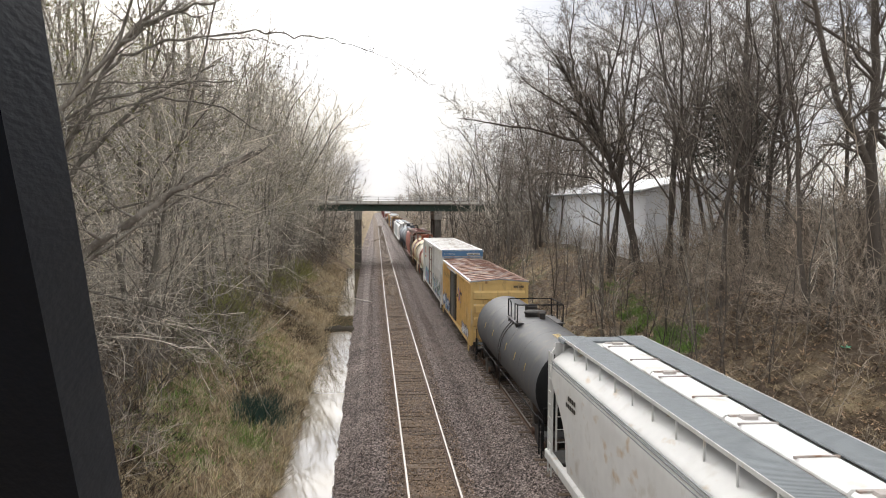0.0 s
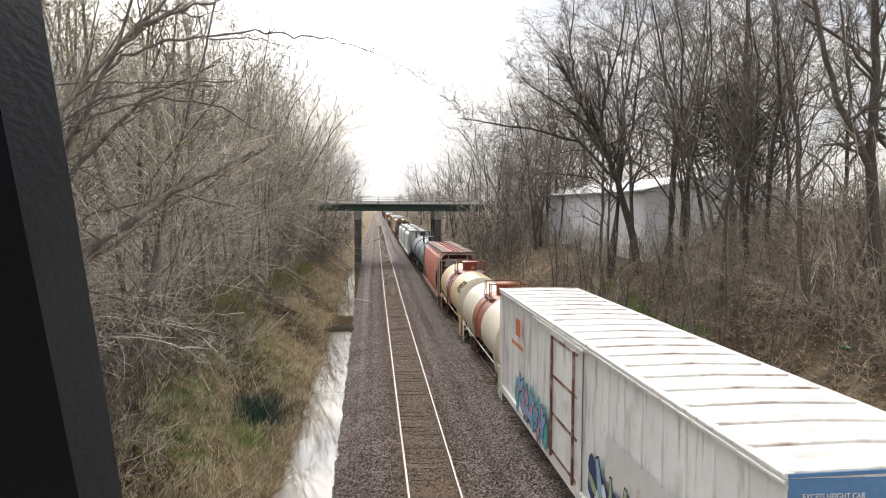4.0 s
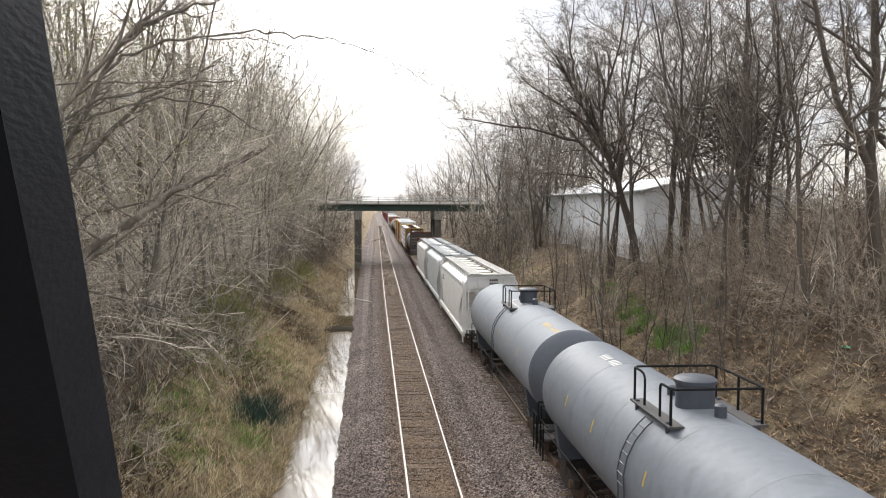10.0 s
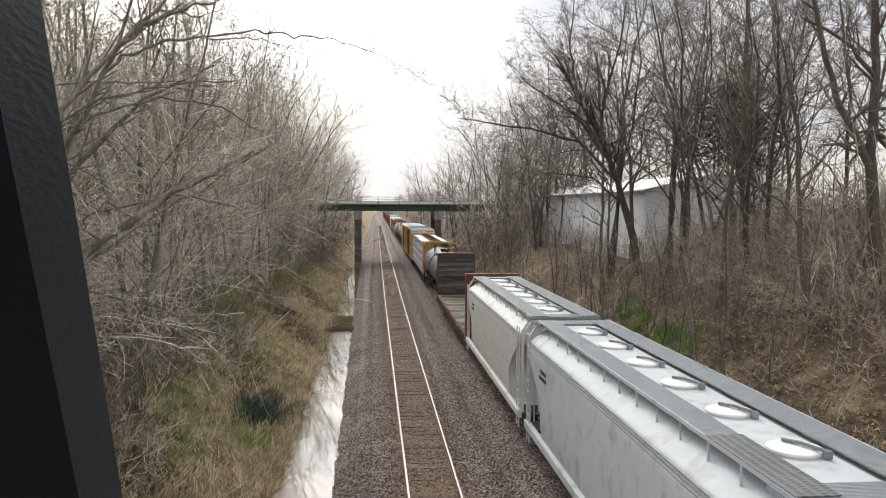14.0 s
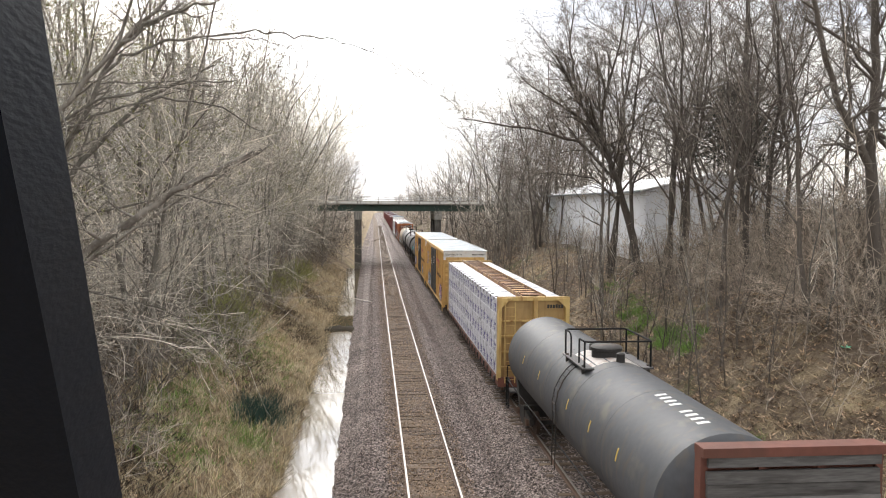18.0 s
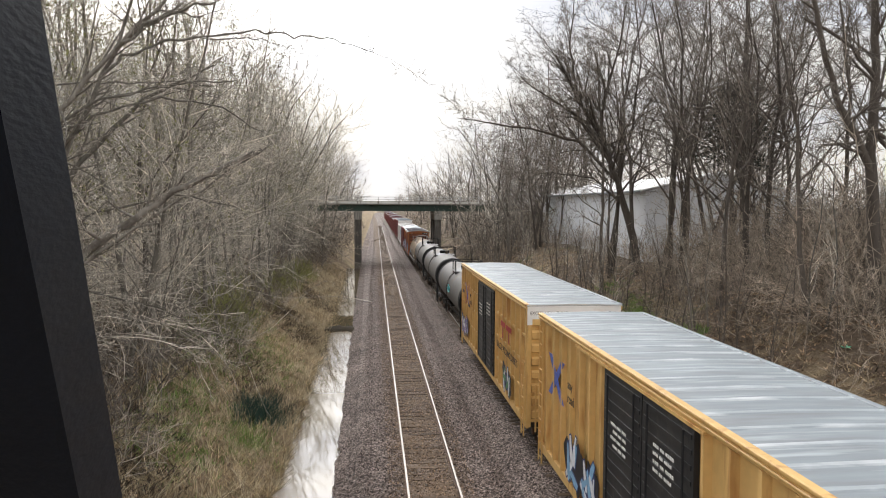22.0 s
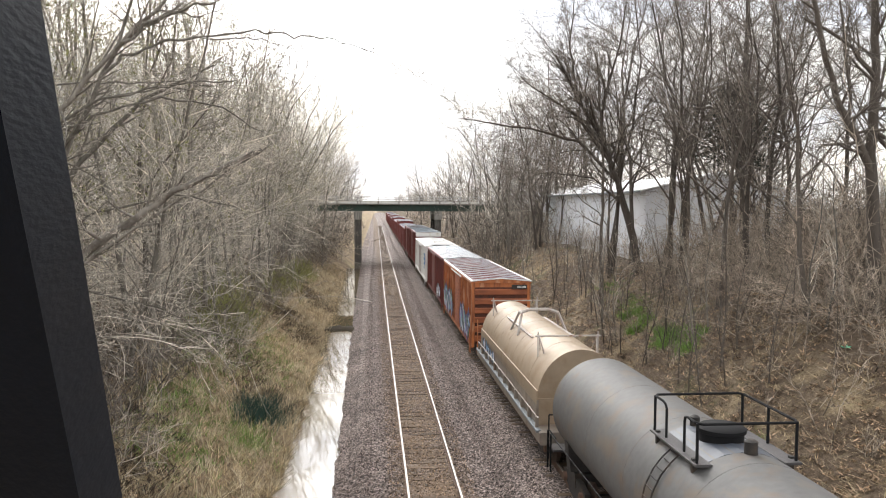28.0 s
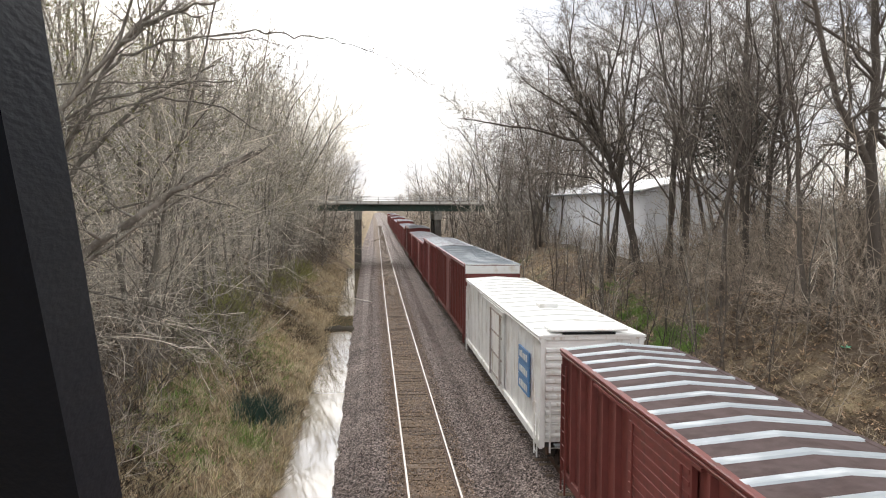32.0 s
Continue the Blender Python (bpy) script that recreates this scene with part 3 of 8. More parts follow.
def ballast_material():
    m = bpy.data.materials.new("crushed_stone_ballast")
    m.use_nodes = True
    n, l = m.node_tree.nodes, m.node_tree.links
    b = n["Principled BSDF"]
    b.inputs["Roughness"].default_value = 0.9
    b.inputs["Specular IOR Level"].default_value = 0.25
    t = n.new("ShaderNodeTexCoord")
    vor = n.new("ShaderNodeTexVoronoi")
    vor.inputs["Scale"].default_value = 23.0
    l.new(t.outputs["Object"], vor.inputs["Vector"])
    big = n.new("ShaderNodeTexNoise")
    big.inputs["Scale"].default_value, big.inputs["Detail"].default_value = 0.5, 5.0
    l.new(t.outputs["Object"], big.inputs["Vector"])
    sep = n.new("ShaderNodeSeparateColor")
    l.new(vor.outputs["Color"], sep.inputs[0])
    ramp = n.new("ShaderNodeValToRGB")
    e = ramp.color_ramp.elements
    e[0].position, e[0].color = 0.05, (0.016, 0.013, 0.012, 1)
    e[1].position, e[1].color = 0.97, (0.52, 0.43, 0.39, 1)
    mid = e.new(0.5)
    mid.color = (0.115, 0.09, 0.079, 1)
    l.new(sep.outputs[0], ramp.inputs[0])
    # brown dust along the middle of each track
    sx = n.new("ShaderNodeSeparateXYZ")
    l.new(t.outputs["Object"], sx.inputs[0])
    dist = n.new("ShaderNodeMath")
    dist.operation = "SUBTRACT"
    dist.inputs[1].default_value = TRACK_A
    l.new(sx.outputs[0], dist.inputs[0])
    ab = n.new("ShaderNodeMath")
    ab.operation = "ABSOLUTE"
    l.new(dist.outputs[0], ab.inputs[0])
    near = n.new("ShaderNodeMapRange")
    near.inputs[1].default_value, near.inputs[2].default_value, near.inputs[3].default_value, near.inputs[4].default_value = 0.72, 1.5, 1.1, 0.0
    l.new(ab.outputs[0], near.inputs[0])
    dn = n.new("ShaderNodeMath")
    dn.operation = "MULTIPLY"
    l.new(near.outputs[0], dn.inputs[0])
    l.new(big.outputs["Fac"], dn.inputs[1])
    mx = n.new("ShaderNodeMix")
    mx.data_type = "RGBA"
    cols = [s for s in mx.inputs if s.type == "RGBA"]
    l.new(dn.outputs[0], mx.inputs[0])
    l.new(ramp.outputs[0], cols[0])
    cols[1].default_value = (0.15, 0.098, 0.056, 1)
    hs = n.new("ShaderNodeHueSaturation")
    vr = n.new("ShaderNodeMapRange")
    vr.inputs[1].default_value, vr.inputs[2].default_value, vr.inputs[3].default_value, vr.inputs[4].default_value = 0.3, 0.7, 0.75, 1.25
    l.new(big.outputs["Fac"], vr.inputs[0])
    l.new(vr.outputs[0], hs.inputs["Value"])
    l.new([s for s in mx.outputs if s.type == "RGBA"][0], hs.inputs["Color"])
    l.new(hs.outputs[0], b.inputs["Base Color"])
    bp = n.new("ShaderNodeBump")
    bp.inputs["Strength"].default_value, bp.inputs["Distance"].default_value = 1.0, 0.035
    l.new(vor.outputs["Distance"], bp.inputs["Height"])
    bp.invert = True
    l.new(bp.outputs[0], b.inputs["Normal"])
    return m


m_ballast = ballast_material()
# cross-section of the ballast bed: shoulders, tie level and the trough between the two tracks
BED = [(-2.43, -1.7), (-1.30, -0.98), (-0.35, -0.34), (0.0, -0.165), (0.95, -0.158), (1.02, -0.178), (2.59, -0.178), (2.66, -0.158), (3.6, -0.158), (3.85, -0.26), (4.3, -0.48), (4.75, -0.26), (5.0, -0.178), (8.4, -0.185), (8.8, -0.32), (10.0, -1.08), (10.9, -1.7)]
bx = []
for (xa, za), (xb, zb) in zip(BED[:-1], BED[1:]):
    k = max(1, round((xb - xa) / 0.16))
    bx += [(xa + (xb - xa) * i / k, za + (zb - za) * i / k) for i in range(k)]
bx.append(BED[-1])
by = grid_lines([(-60, 15, 5), (15, 70, 0.22), (70, 160, 1.2), (160, 900, 14)])
bv = []
rng = np.random.default_rng(4)
for y in by:
    edge = noise.noise(Vector((0.0, y * 0.6, 7.0))) * 0.10 + noise.noise(Vector((0.0, y * 2.3, 9.0))) * 0.05
    for i, (x, z) in enumerate(bx):
        j = rng.uniform(-0.016, 0.016)
        bv.append((x + bend(y) + (edge if x < -0.9 else 0) + drift(y) * (1.0 if x < -0.5 else 0.0), y, z + j + noise.noise(Vector((x * 1.3, y * 0.9, 2))) * 0.03))
nb = len(bx)
bf = [(j * nb + i, j * nb + i + 1, (j + 1) * nb + i + 1, (j + 1) * nb + i) for j in range(len(by) - 1) for i in range(nb - 1)]
ballast = single("ballast", raw_mesh("ballast", bv, bf, m_ballast, False), None, "grey and rust-brown crushed stone ballast bed", "ballast", kind="structure")


def stone_material(name, tint):
    m = bpy.data.materials.new(name)
    m.use_nodes = True
    n, l = m.node_tree.nodes, m.node_tree.links
    b = n["Principled BSDF"]
    b.inputs["Roughness"].default_value = 0.9
    b.inputs["Specular IOR Level"].default_value = 0.25
    geo = n.new("ShaderNodeNewGeometry")
    ramp = n.new("ShaderNodeValToRGB")
    e = ramp.color_ramp.elements
    e[0].position, e[0].color = 0.05, colour([0.03 * q for q in tint])
    e[1].position, e[1].color = 0.98, colour([0.62 * q for q in tint])
    for p, c in ((0.4, 0.15), (0.75, 0.32)):
        e.new(p).color = colour([c * q for q in tint])
    l.new(geo.outputs["Random Per Island"], ramp.inputs[0])
    l.new(ramp.outputs[0], b.inputs["Base Color"])
    return m


def loose_stones(name, label, spans, y0, y1, density, size, seed, material=None):
    """Crushed stones lying on the bed, each a small irregular octahedron."""
    r = np.random.default_rng(seed)
    xs, zs = np.array([q[0] for q in BED]), np.array([q[1] for q in BED])
    area = sum(b_ - a_ for a_, b_ in spans) * (y1 - y0)
    n = int(area * density)
    lens = np.array([b_ - a_ for a_, b_ in spans])
    which = r.choice(len(spans), n, p=lens / lens.sum())
    x = np.array([spans[i][0] for i in which]) + r.random(n) * lens[which]
    y = y0 + (y1 - y0) * r.random(n) ** 1.9
    z = np.interp(x, xs, zs) + size * 0.25
    c = np.column_stack([x + BEND * y * y / 2, y, z])
    ax = r.uniform(0.55, 1.25, (n, 3)) * size * 0.5
    az, tl = r.uniform(0, math.tau, n), r.normal(0, 0.5, n)
    e0 = np.column_stack([np.cos(az) * np.cos(tl), np.sin(az) * np.cos(tl), np.sin(tl)])
    e1 = np.column_stack([-np.sin(az), np.cos(az), np.zeros(n)])
    e2 = np.cross(e0, e1)
    v = np.stack([c + e0 * ax[:, :1], c + e1 * ax[:, 1:2], c - e0 * ax[:, :1], c - e1 * ax[:, 1:2], c + e2 * ax[:, 2:], c - e2 * ax[:, 2:]], 1)
    v = v + r.normal(0, size * 0.07, v.shape)
    base = (np.arange(n) * 6)[:, None, None]
    f = np.array([(0, 1, 4), (1, 2, 4), (2, 3, 4), (3, 0, 4)])[None] + base
    return single(name, raw_mesh(name, v.reshape(-1, 3), f.reshape(-1, 3), material or m_stone), None, label, "ballast", kind="stuff")


m_stone = stone_material("loose_ballast_stone", (1.0, 0.81, 0.73))
m_cribstone = stone_material("brown_crib_stone", (0.95, 0.66, 0.43))
loose_stones("loose_ballast", "loose grey and brown crushed stones", [(-1.6, 0.9), (2.7, 5.2)], 16.0, 112.0, 95, 0.06, 77)
loose_stones("crib_ballast", "brown crushed stones between the rails", [(0.5, 3.1)], 16.0, 95.0, 95, 0.05, 78, m_cribstone)


def water_material():
    m = bpy.data.materials.new("ditch_water")
    m.use_nodes = True
    n, l = m.node_tree.nodes, m.node_tree.links
    b = n["Principled BSDF"]
    b.inputs["Base Color"].default_value = (0.15, 0.115, 0.068, 1)
    b.inputs["Roughness"].default_value = 0.03
    b.inputs["IOR"].default_value = 1.33
    b.inputs["Specular IOR Level"].default_value = 0.5
    t = n.new("ShaderNodeTexCoord")
    q = n.new("ShaderNodeTexNoise")
    q.inputs["Scale"].default_value, q.inputs["Detail"].default_value = 2.5, 2.0
    l.new(t.outputs["Object"], q.inputs["Vector"])
    bp = n.new("ShaderNodeBump")
    bp.inputs["Strength"].default_value, bp.inputs["Distance"].default_value = 0.025, 0.012
    l.new(q.outputs["Fac"], bp.inputs["Height"])
    l.new(bp.outputs[0], b.inputs["Normal"])
    return m


m_water = water_material()
wy = grid_lines([(5, 116, 3)])
wv = [(x + bend(y) + drift(y), y, WATER_Z) for y in wy for x in (-4.4, -0.8)]
wf = [(2 * i, 2 * i + 1, 2 * i + 3, 2 * i + 2) for i in range(len(wy) - 1)]
single("water_ditch_west", raw_mesh("water", wv, wf, m_water), None, "still muddy ditch water reflecting a white sky", "water", kind="structure")
wv = [(x + bend(y), y, -1.05) for y in wy for x in (9.5, 11.6)]
single("water_ditch_east", raw_mesh("water", wv, wf, m_water), None, "narrow dark ditch water at the foot of the bank", "water", kind="structure")

# a mud and debris dam across the west ditch
rng2 = random.Random(5)
dam = Build().loft([[(x + drift(59), 59 + s * (1.5 + rng2.uniform(-0.5, 0.4)) + rng2.uniform(-0.1, 0.1), WATER_Z - 0.1) for s in (-1,)] + [(x + drift(59), 59 + q + rng2.uniform(-0.2, 0.2), WATER_Z + rng2.uniform(0.03, 0.14)) for q in (-0.9, -0.3, 0.4, 1.0)] + [(x + drift(59), 60.5 + rng2.uniform(-0.4, 0.5), WATER_Z - 0.1)] for x in [-4.5 + 0.3 * i for i in range(13)]])
single("mud_bar", dam, m_mud, "dark mud and leaf debris across the ditch", "mud", smooth=True)

# ---- rails and ties ----
RAIL_TOP = [(-0.035, -0.012), (0.035, -0.012), (0.031, 0.0), (-0.031, 0.0)]
RAIL_WEB = [(-0.07, -0.185), (0.07, -0.185), (0.07, -0.165), (0.012, -0.15), (0.012, -0.05), (0.035, -0.035), (0.035, -0.0125), (-0.035, -0.0125), (-0.035, -0.035), (-0.012, -0.05), (-0.012, -0.15), (-0.07, -0.165)]
ry = grid_lines([(-60, 160, 10), (160, 900, 20)])
for centre, side_name in ((TRACK_A, "west"), (TRACK_B, "east")):
    for s in (-0.752, 0.752):
        rail = thing("rail", "long steel rail with a shiny worn head on ties", "rail", "rails of the two tracks", "structure")
        for nm, prof, mm in (("rail_head", RAIL_TOP, m_rail_top), ("rail_web", RAIL_WEB, m_rail_side)):
            part(nm, Build().loft([[(centre + s + bend(y) + px, y, pz) for px, pz in prof] for y in ry]), mm, rail)

tie_box = Build().slab(-1.3, 1.3, -0.115, 0.115, -0.33, -0.172, 0.015).mesh("tie", m_tie)
for centre, n_tie in ((TRACK_A, 240), (TRACK_B, 60)):
    bed = thing("tie_row", "row of weathered wooden ties half sunk in ballast", "railway ties", kind="structure")
    rt = random.Random(8)
    first = 16.0
    for i in range(n_tie):
        y = first + i * 0.53 + rt.uniform(-0.03, 0.03)
        o = new("tie", tie_box)
        o.parent = bed
        o.matrix_basis = pose(centre + bend(y) + rt.uniform(-0.05, 0.05), y, rt.uniform(-0.012, 0.012), 0, 0, rt.uniform(-0.8, 0.8))
    rest = Build()
    y = first + n_tie * 0.53
    while y < 330:
        rest.box(centre + bend(y) - 1.3, centre + bend(y) + 1.3, y - 0.115, y + 0.115, -0.33, -0.165)
        y += 0.53
    tagged(part("far_ties", rest, m_tie, bed), kind="stuff")

# ---- the far road bridge ----
BY, BX = 118.0, bend(118.0)
bridge = thing("road_bridge", "concrete and dark green steel road bridge over the tracks", "bridge", kind="structure")
part("deck", Build().box(BX - 60, BX + 70, BY - 0.2, BY + 9.0, 8.400, 8.700), m_concrete, bridge)
part("kerb_beam", Build().box(BX - 60, BX + 70, BY - 0.32, BY + 0.1, 8.450, 8.970), m_concrete, bridge, "pale concrete edge beam")
m_panel = mat("pale_parapet_panel", (0.80, 0.79, 0.75), 0.6, 0.0, 0.1, 3.0, dirt=(0.35, 0.33, 0.30), dirt_amount=0.3, streak=True)
par = Build()
for i in range(-19, 23):
    x = BX + i * 3.05 + 0.6
    par.box(x + 0.09, x + 2.96, BY - 0.36, BY - 0.31, 8.570, 8.910)
part("edge_panels", par, m_panel, bridge, "pale edge panels with dark joints")
for z in (9.230, 9.570):
    part("guard_rail", Build().tube((BX - 60, BY - 0.05, z), (BX + 70, BY - 0.05, z), 0.045, 6), m_rail_alu, bridge)
post_me = Build().box(-0.06, 0.06, -0.06, 0.06, 8.700, 9.610).mesh("rail_post", m_rail_alu)
for i in range(-19, 23):
    o = part("rail_post", post_me, None, bridge)
    o.matrix_basis = pose(BX + i * 3.05 + 0.6, BY - 0.05, 0)
for k, y in enumerate((0.1, 2.9, 5.7, 8.3)):
    g = Build()
    g.box(BX - 13, BX + 22, BY + y - 0.02, BY + y + 0.02, 7.470, 8.400)
    g.box(BX - 13, BX + 22, BY + y - 0.2, BY + y + 0.2, 7.470, 7.510).box(BX - 13, BX + 22, BY + y - 0.2, BY + y + 0.2, 8.350, 8.399)
    for i in range(18):
        g.box(BX - 12.5 + i * 2, BX - 12.46 + i * 2, BY + y - 0.19, BY + y - 0.02, 7.510, 8.350)
    part("girder", g, m_green, bridge, "dark green plate girder")
for x in (-2.45, 9.55):
    p = Build().box(x + BX - 0.55, x + BX + 0.55, BY - 0.2, BY + 8.8, 6.200, 7.468)
    part("pier_cap", p, m_concrete, bridge, "pale concrete pier cap")
    for y in (0.1, 4.0, 7.6):
        part("pier_column", Build().slab(x + BX - 0.48, x + BX + 0.48, BY + y, BY + y + 0.95, -1.8, 6.200, 0.06), m_concrete_dark, bridge, "stained dark concrete column")

# ---- white metal building above the east bank ----
hall = thing("metal_building", "white corrugated metal building with low gable roof", "building")
HX0, HX1, HY0, HY1, HZ0, HE, HR = 21.3, 33.0, 60.0, 97.0, 2.0, 9.5, 10.9
part("frame_wall", Build().box(HX0 + 0.1, HX1 - 0.1, HY0 + 0.1, HY1 - 0.1, HZ0, HE - 0.05), m_clad, hall)
sheet = Build()
prof = []
y = 0.0
while y < 1.0:
    prof += [(0.0, y), (0.0, y + 0.12), (-0.045, y + 0.15), (-0.045, y + 0.19), (0.0, y + 0.22)]
    y += 0.25
sheet.loft([[(px, py, z) for px, py in prof] + [(0.05, 1.0, z), (0.05, 0.0, z)] for z in (HZ0 + 0.1, HE)])
sheet_me = sheet.mesh("cladding_panel", m_clad)
for i in range(int(HY1 - HY0)):
    o = part("cladding_panel", sheet_me, None, hall)
    o.matrix_basis = pose(HX0 + 0.05, HY0 + i, 0)
xm = (HX0 + HX1) / 2
for a, b_ in (((HX0 - 0.4, HE), (xm, HR)), ((HX1 + 0.4, HE), (xm, HR))):
    part("roof_slope", Build().loft([[(a[0], y, a[1]), (b_[0], y, b_[1]), (b_[0], y, b_[1] + 0.12), (a[0], y, a[1] + 0.12)] for y in (HY0 - 0.3, HY1 + 0.3)]), m_cladroof, hall)
for y in (HY0 + 0.1, HY1 - 0.1):
    part("gable", Build().loft([[(HX0, y + d, HE), (HX1, y + d, HE), (xm, y + d, HR)] for d in (-0.06, 0.06)]), m_clad, hall)
part("gutter", Build().slab(HX0 - 0.55, HX0 - 0.40, HY0, HY1, HE - 0.08, HE + 0.06, 0.02), m_roofwalk, hall, "grey gutter along the eave")

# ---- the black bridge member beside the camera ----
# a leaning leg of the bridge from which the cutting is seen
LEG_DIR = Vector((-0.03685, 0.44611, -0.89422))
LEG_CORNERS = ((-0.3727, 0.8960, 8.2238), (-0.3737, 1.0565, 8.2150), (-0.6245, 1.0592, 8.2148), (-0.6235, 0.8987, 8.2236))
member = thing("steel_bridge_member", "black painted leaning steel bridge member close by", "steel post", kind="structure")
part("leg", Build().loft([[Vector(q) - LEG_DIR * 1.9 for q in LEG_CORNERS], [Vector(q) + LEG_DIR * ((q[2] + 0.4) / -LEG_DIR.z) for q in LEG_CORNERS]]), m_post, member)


# ---- trees and brush ----
def skeleton_mesh(name, segs, material, sides=4, point=False):
    """Tapered limbs from rows (start, end, radius, radius) as one mesh."""
    s = np.asarray(segs, float)
    a, b, ra, rb = s[:, 0:3], s[:, 3:6], s[:, 6], s[:, 7]
    d = b - a
    d /= np.linalg.norm(d, axis=1, keepdims=True) + 1e-9
    ref = np.where(np.abs(d[:, 2:3]) < 0.9, np.array([[0, 0, 1.0]]), np.array([[1.0, 0, 0]]))
    u = np.cross(d, ref)
    u /= np.linalg.norm(u, axis=1, keepdims=True) + 1e-9
    w = np.cross(d, u)
    ang = np.arange(sides) * (math.tau / sides)
    ring = u[:, None] * np.cos(ang)[None, :, None] + w[:, None] * np.sin(ang)[None, :, None]
    va = a[:, None] + ring * ra[:, None, None]
    vb = b[:, None] + ring * rb[:, None, None]
    n = len(s)
    if point:
        verts = np.concatenate([va, b[:, None]], 1).reshape(-1, 3)
        base = (np.arange(n) * (sides + 1))[:, None]
        i = np.arange(sides)[None]
        faces = np.stack([base + i, base + (i + 1) % sides, base + sides + 0 * i], -1).reshape(-1, 3)
        return raw_mesh(name, verts, faces, material, True)
    verts = np.concatenate([va, vb], 1).reshape(-1, 3)
    base = (np.arange(n) * 2 * sides)[:, None]
    i = np.arange(sides)[None]
    j = (i + 1) % sides
    faces = np.stack([base + i, base + j, base + sides + j, base + sides + i], -1).reshape(-1, 4)
    return raw_mesh(name, verts, faces, material, True)


def stem_mesh(name, segs, material, sides=9):
    """One unbroken tapered stem along a chain of segments."""
    s = np.asarray(segs, float)
    pts = np.concatenate([s[:, 0:3], s[-1:, 3:6]])
    rad = np.concatenate([s[:, 6], s[-1:, 7]])
    n = len(pts)
    ang = np.arange(sides) * (math.tau / sides)
    d = pts[-1] - pts[0]
    ref = np.array([1.0, 0, 0]) if abs(d[2]) > abs(d[0]) else np.array([0, 1.0, 0])
    u = np.cross(d, ref)
    u /= np.linalg.norm(u)
    w = np.cross(d, u)
    w /= np.linalg.norm(w)
    flare = np.where(np.arange(n) == 0, 1.5, 1.0)[:, None]
    ring = u[None] * np.cos(ang)[:, None] + w[None] * np.sin(ang)[:, None]
    verts = (pts[:, None] + ring[None] * (rad[:, None] * flare)[:, :, None]).reshape(-1, 3)
    i = np.arange(sides)
    j = (i + 1) % sides
    faces = np.concatenate([np.stack([k * sides + i, k * sides + j, (k + 1) * sides + j, (k + 1) * sides + i], -1) for k in range(n - 1)])
    return raw_mesh(name, verts, faces, material, True)


def grow(r, segs, p, d, length, radius, level, rules):
    """A wandering limb with side limbs; fills segs with rows for skeleton_mesh."""
    steps = rules["steps"][level]
    step = length / steps
    p, d = np.array(p, float), np.array(d, float)
    last = level == len(rules["steps"]) - 1
    kids = rules["kids"][level]
    first = rules["bare"][level]
    due = []
    for k in range(kids):
        due.append(first + (1 - first) * (k + r.random()) / max(1, kids))
    due.sort()
    for i in range(steps):
        f0, f1 = i / steps, (i + 1) / steps
        r0 = max(rules.get('least', 0.006), radius * (1 - 0.82 * f0))
        r1 = max(rules.get('least', 0.006), radius * (1 - 0.82 * f1))
        d = d + r.normal(0, rules["wander"][level], 3)
        d[2] += rules["rise"][level]
        d /= np.linalg.norm(d)
        q = p + d * step
        segs.append((*p, *q, r0, r1, level))
        while due and due[0] <= f1 and not last:
            f = due.pop(0)
            az = r.uniform(0, math.tau)
            side = np.cross(d, [math.cos(az), math.sin(az), 0.3])
            side /= np.linalg.norm(side) + 1e-9
            out = rules["spread"][level] * r.uniform(0.7, 1.25)
            nd = d * math.cos(out) + side * math.sin(out)
            shrink = rules["ratio"][level] * r.uniform(0.6, 1.15) * (1.05 - 0.45 * f)
            grow(r, segs, p + (q - p) * (f - f0) / (f1 - f0 + 1e-9), nd, length * shrink, max(0.004, r0 * rules["thin"][level]), level + 1, rules)
        p = q


TALL = dict(steps=(10, 5, 3, 1), kids=(22, 9, 5, 0), bare=(0.14, 0.12, 0.1, 0), wander=(0.10, 0.17, 0.24, 0.28), rise=(0.02, 0.08, 0.05, 0.03),
            spread=(0.95, 0.8, 0.8, 0), ratio=(0.40, 0.44, 0.5, 0), thin=(0.36, 0.45, 0.5, 0), least=0.007)
WIDE = dict(steps=(8, 7, 4, 1), kids=(14, 12, 8, 0), bare=(0.22, 0.12, 0.1, 0), wander=(0.13, 0.2, 0.24, 0.28), rise=(0.02, 0.05, 0.03, -0.01),
            spread=(0.95, 0.75, 0.8, 0), ratio=(0.62, 0.42, 0.45, 0), thin=(0.5, 0.45, 0.4, 0), least=0.008)
SLIM = dict(steps=(8, 4, 1), kids=(18, 6, 0), bare=(0.2, 0.2, 0), wander=(0.06, 0.16, 0.22), rise=(0.02, 0.08, 0.04),
            spread=(0.6, 0.65, 0), ratio=(0.26, 0.45, 0), thin=(0.4, 0.5, 0))
BUSH = dict(least=0.009, steps=(4, 3, 1), kids=(7, 4, 0), bare=(0.1, 0.1, 0), wander=(0.14, 0.22, 0.28), rise=(0.04, 0.02, 0.0),
            spread=(0.7, 0.8, 0), ratio=(0.6, 0.5, 0), thin=(0.6, 0.6, 0))
CROOK = dict(steps=(9, 6, 4, 1), kids=(14, 11, 8, 0), bare=(0.28, 0.12, 0.1, 0), wander=(0.13, 0.2, 0.24, 0.3), rise=(0.03, 0.05, 0.03, 0.0),
             spread=(0.75, 0.7, 0.75, 0), ratio=(0.55, 0.45, 0.45, 0), thin=(0.5, 0.5, 0.42, 0), least=0.0065)
FAR = dict(TALL, steps=(7, 3, 1), kids=(20, 9, 0), least=0.02)
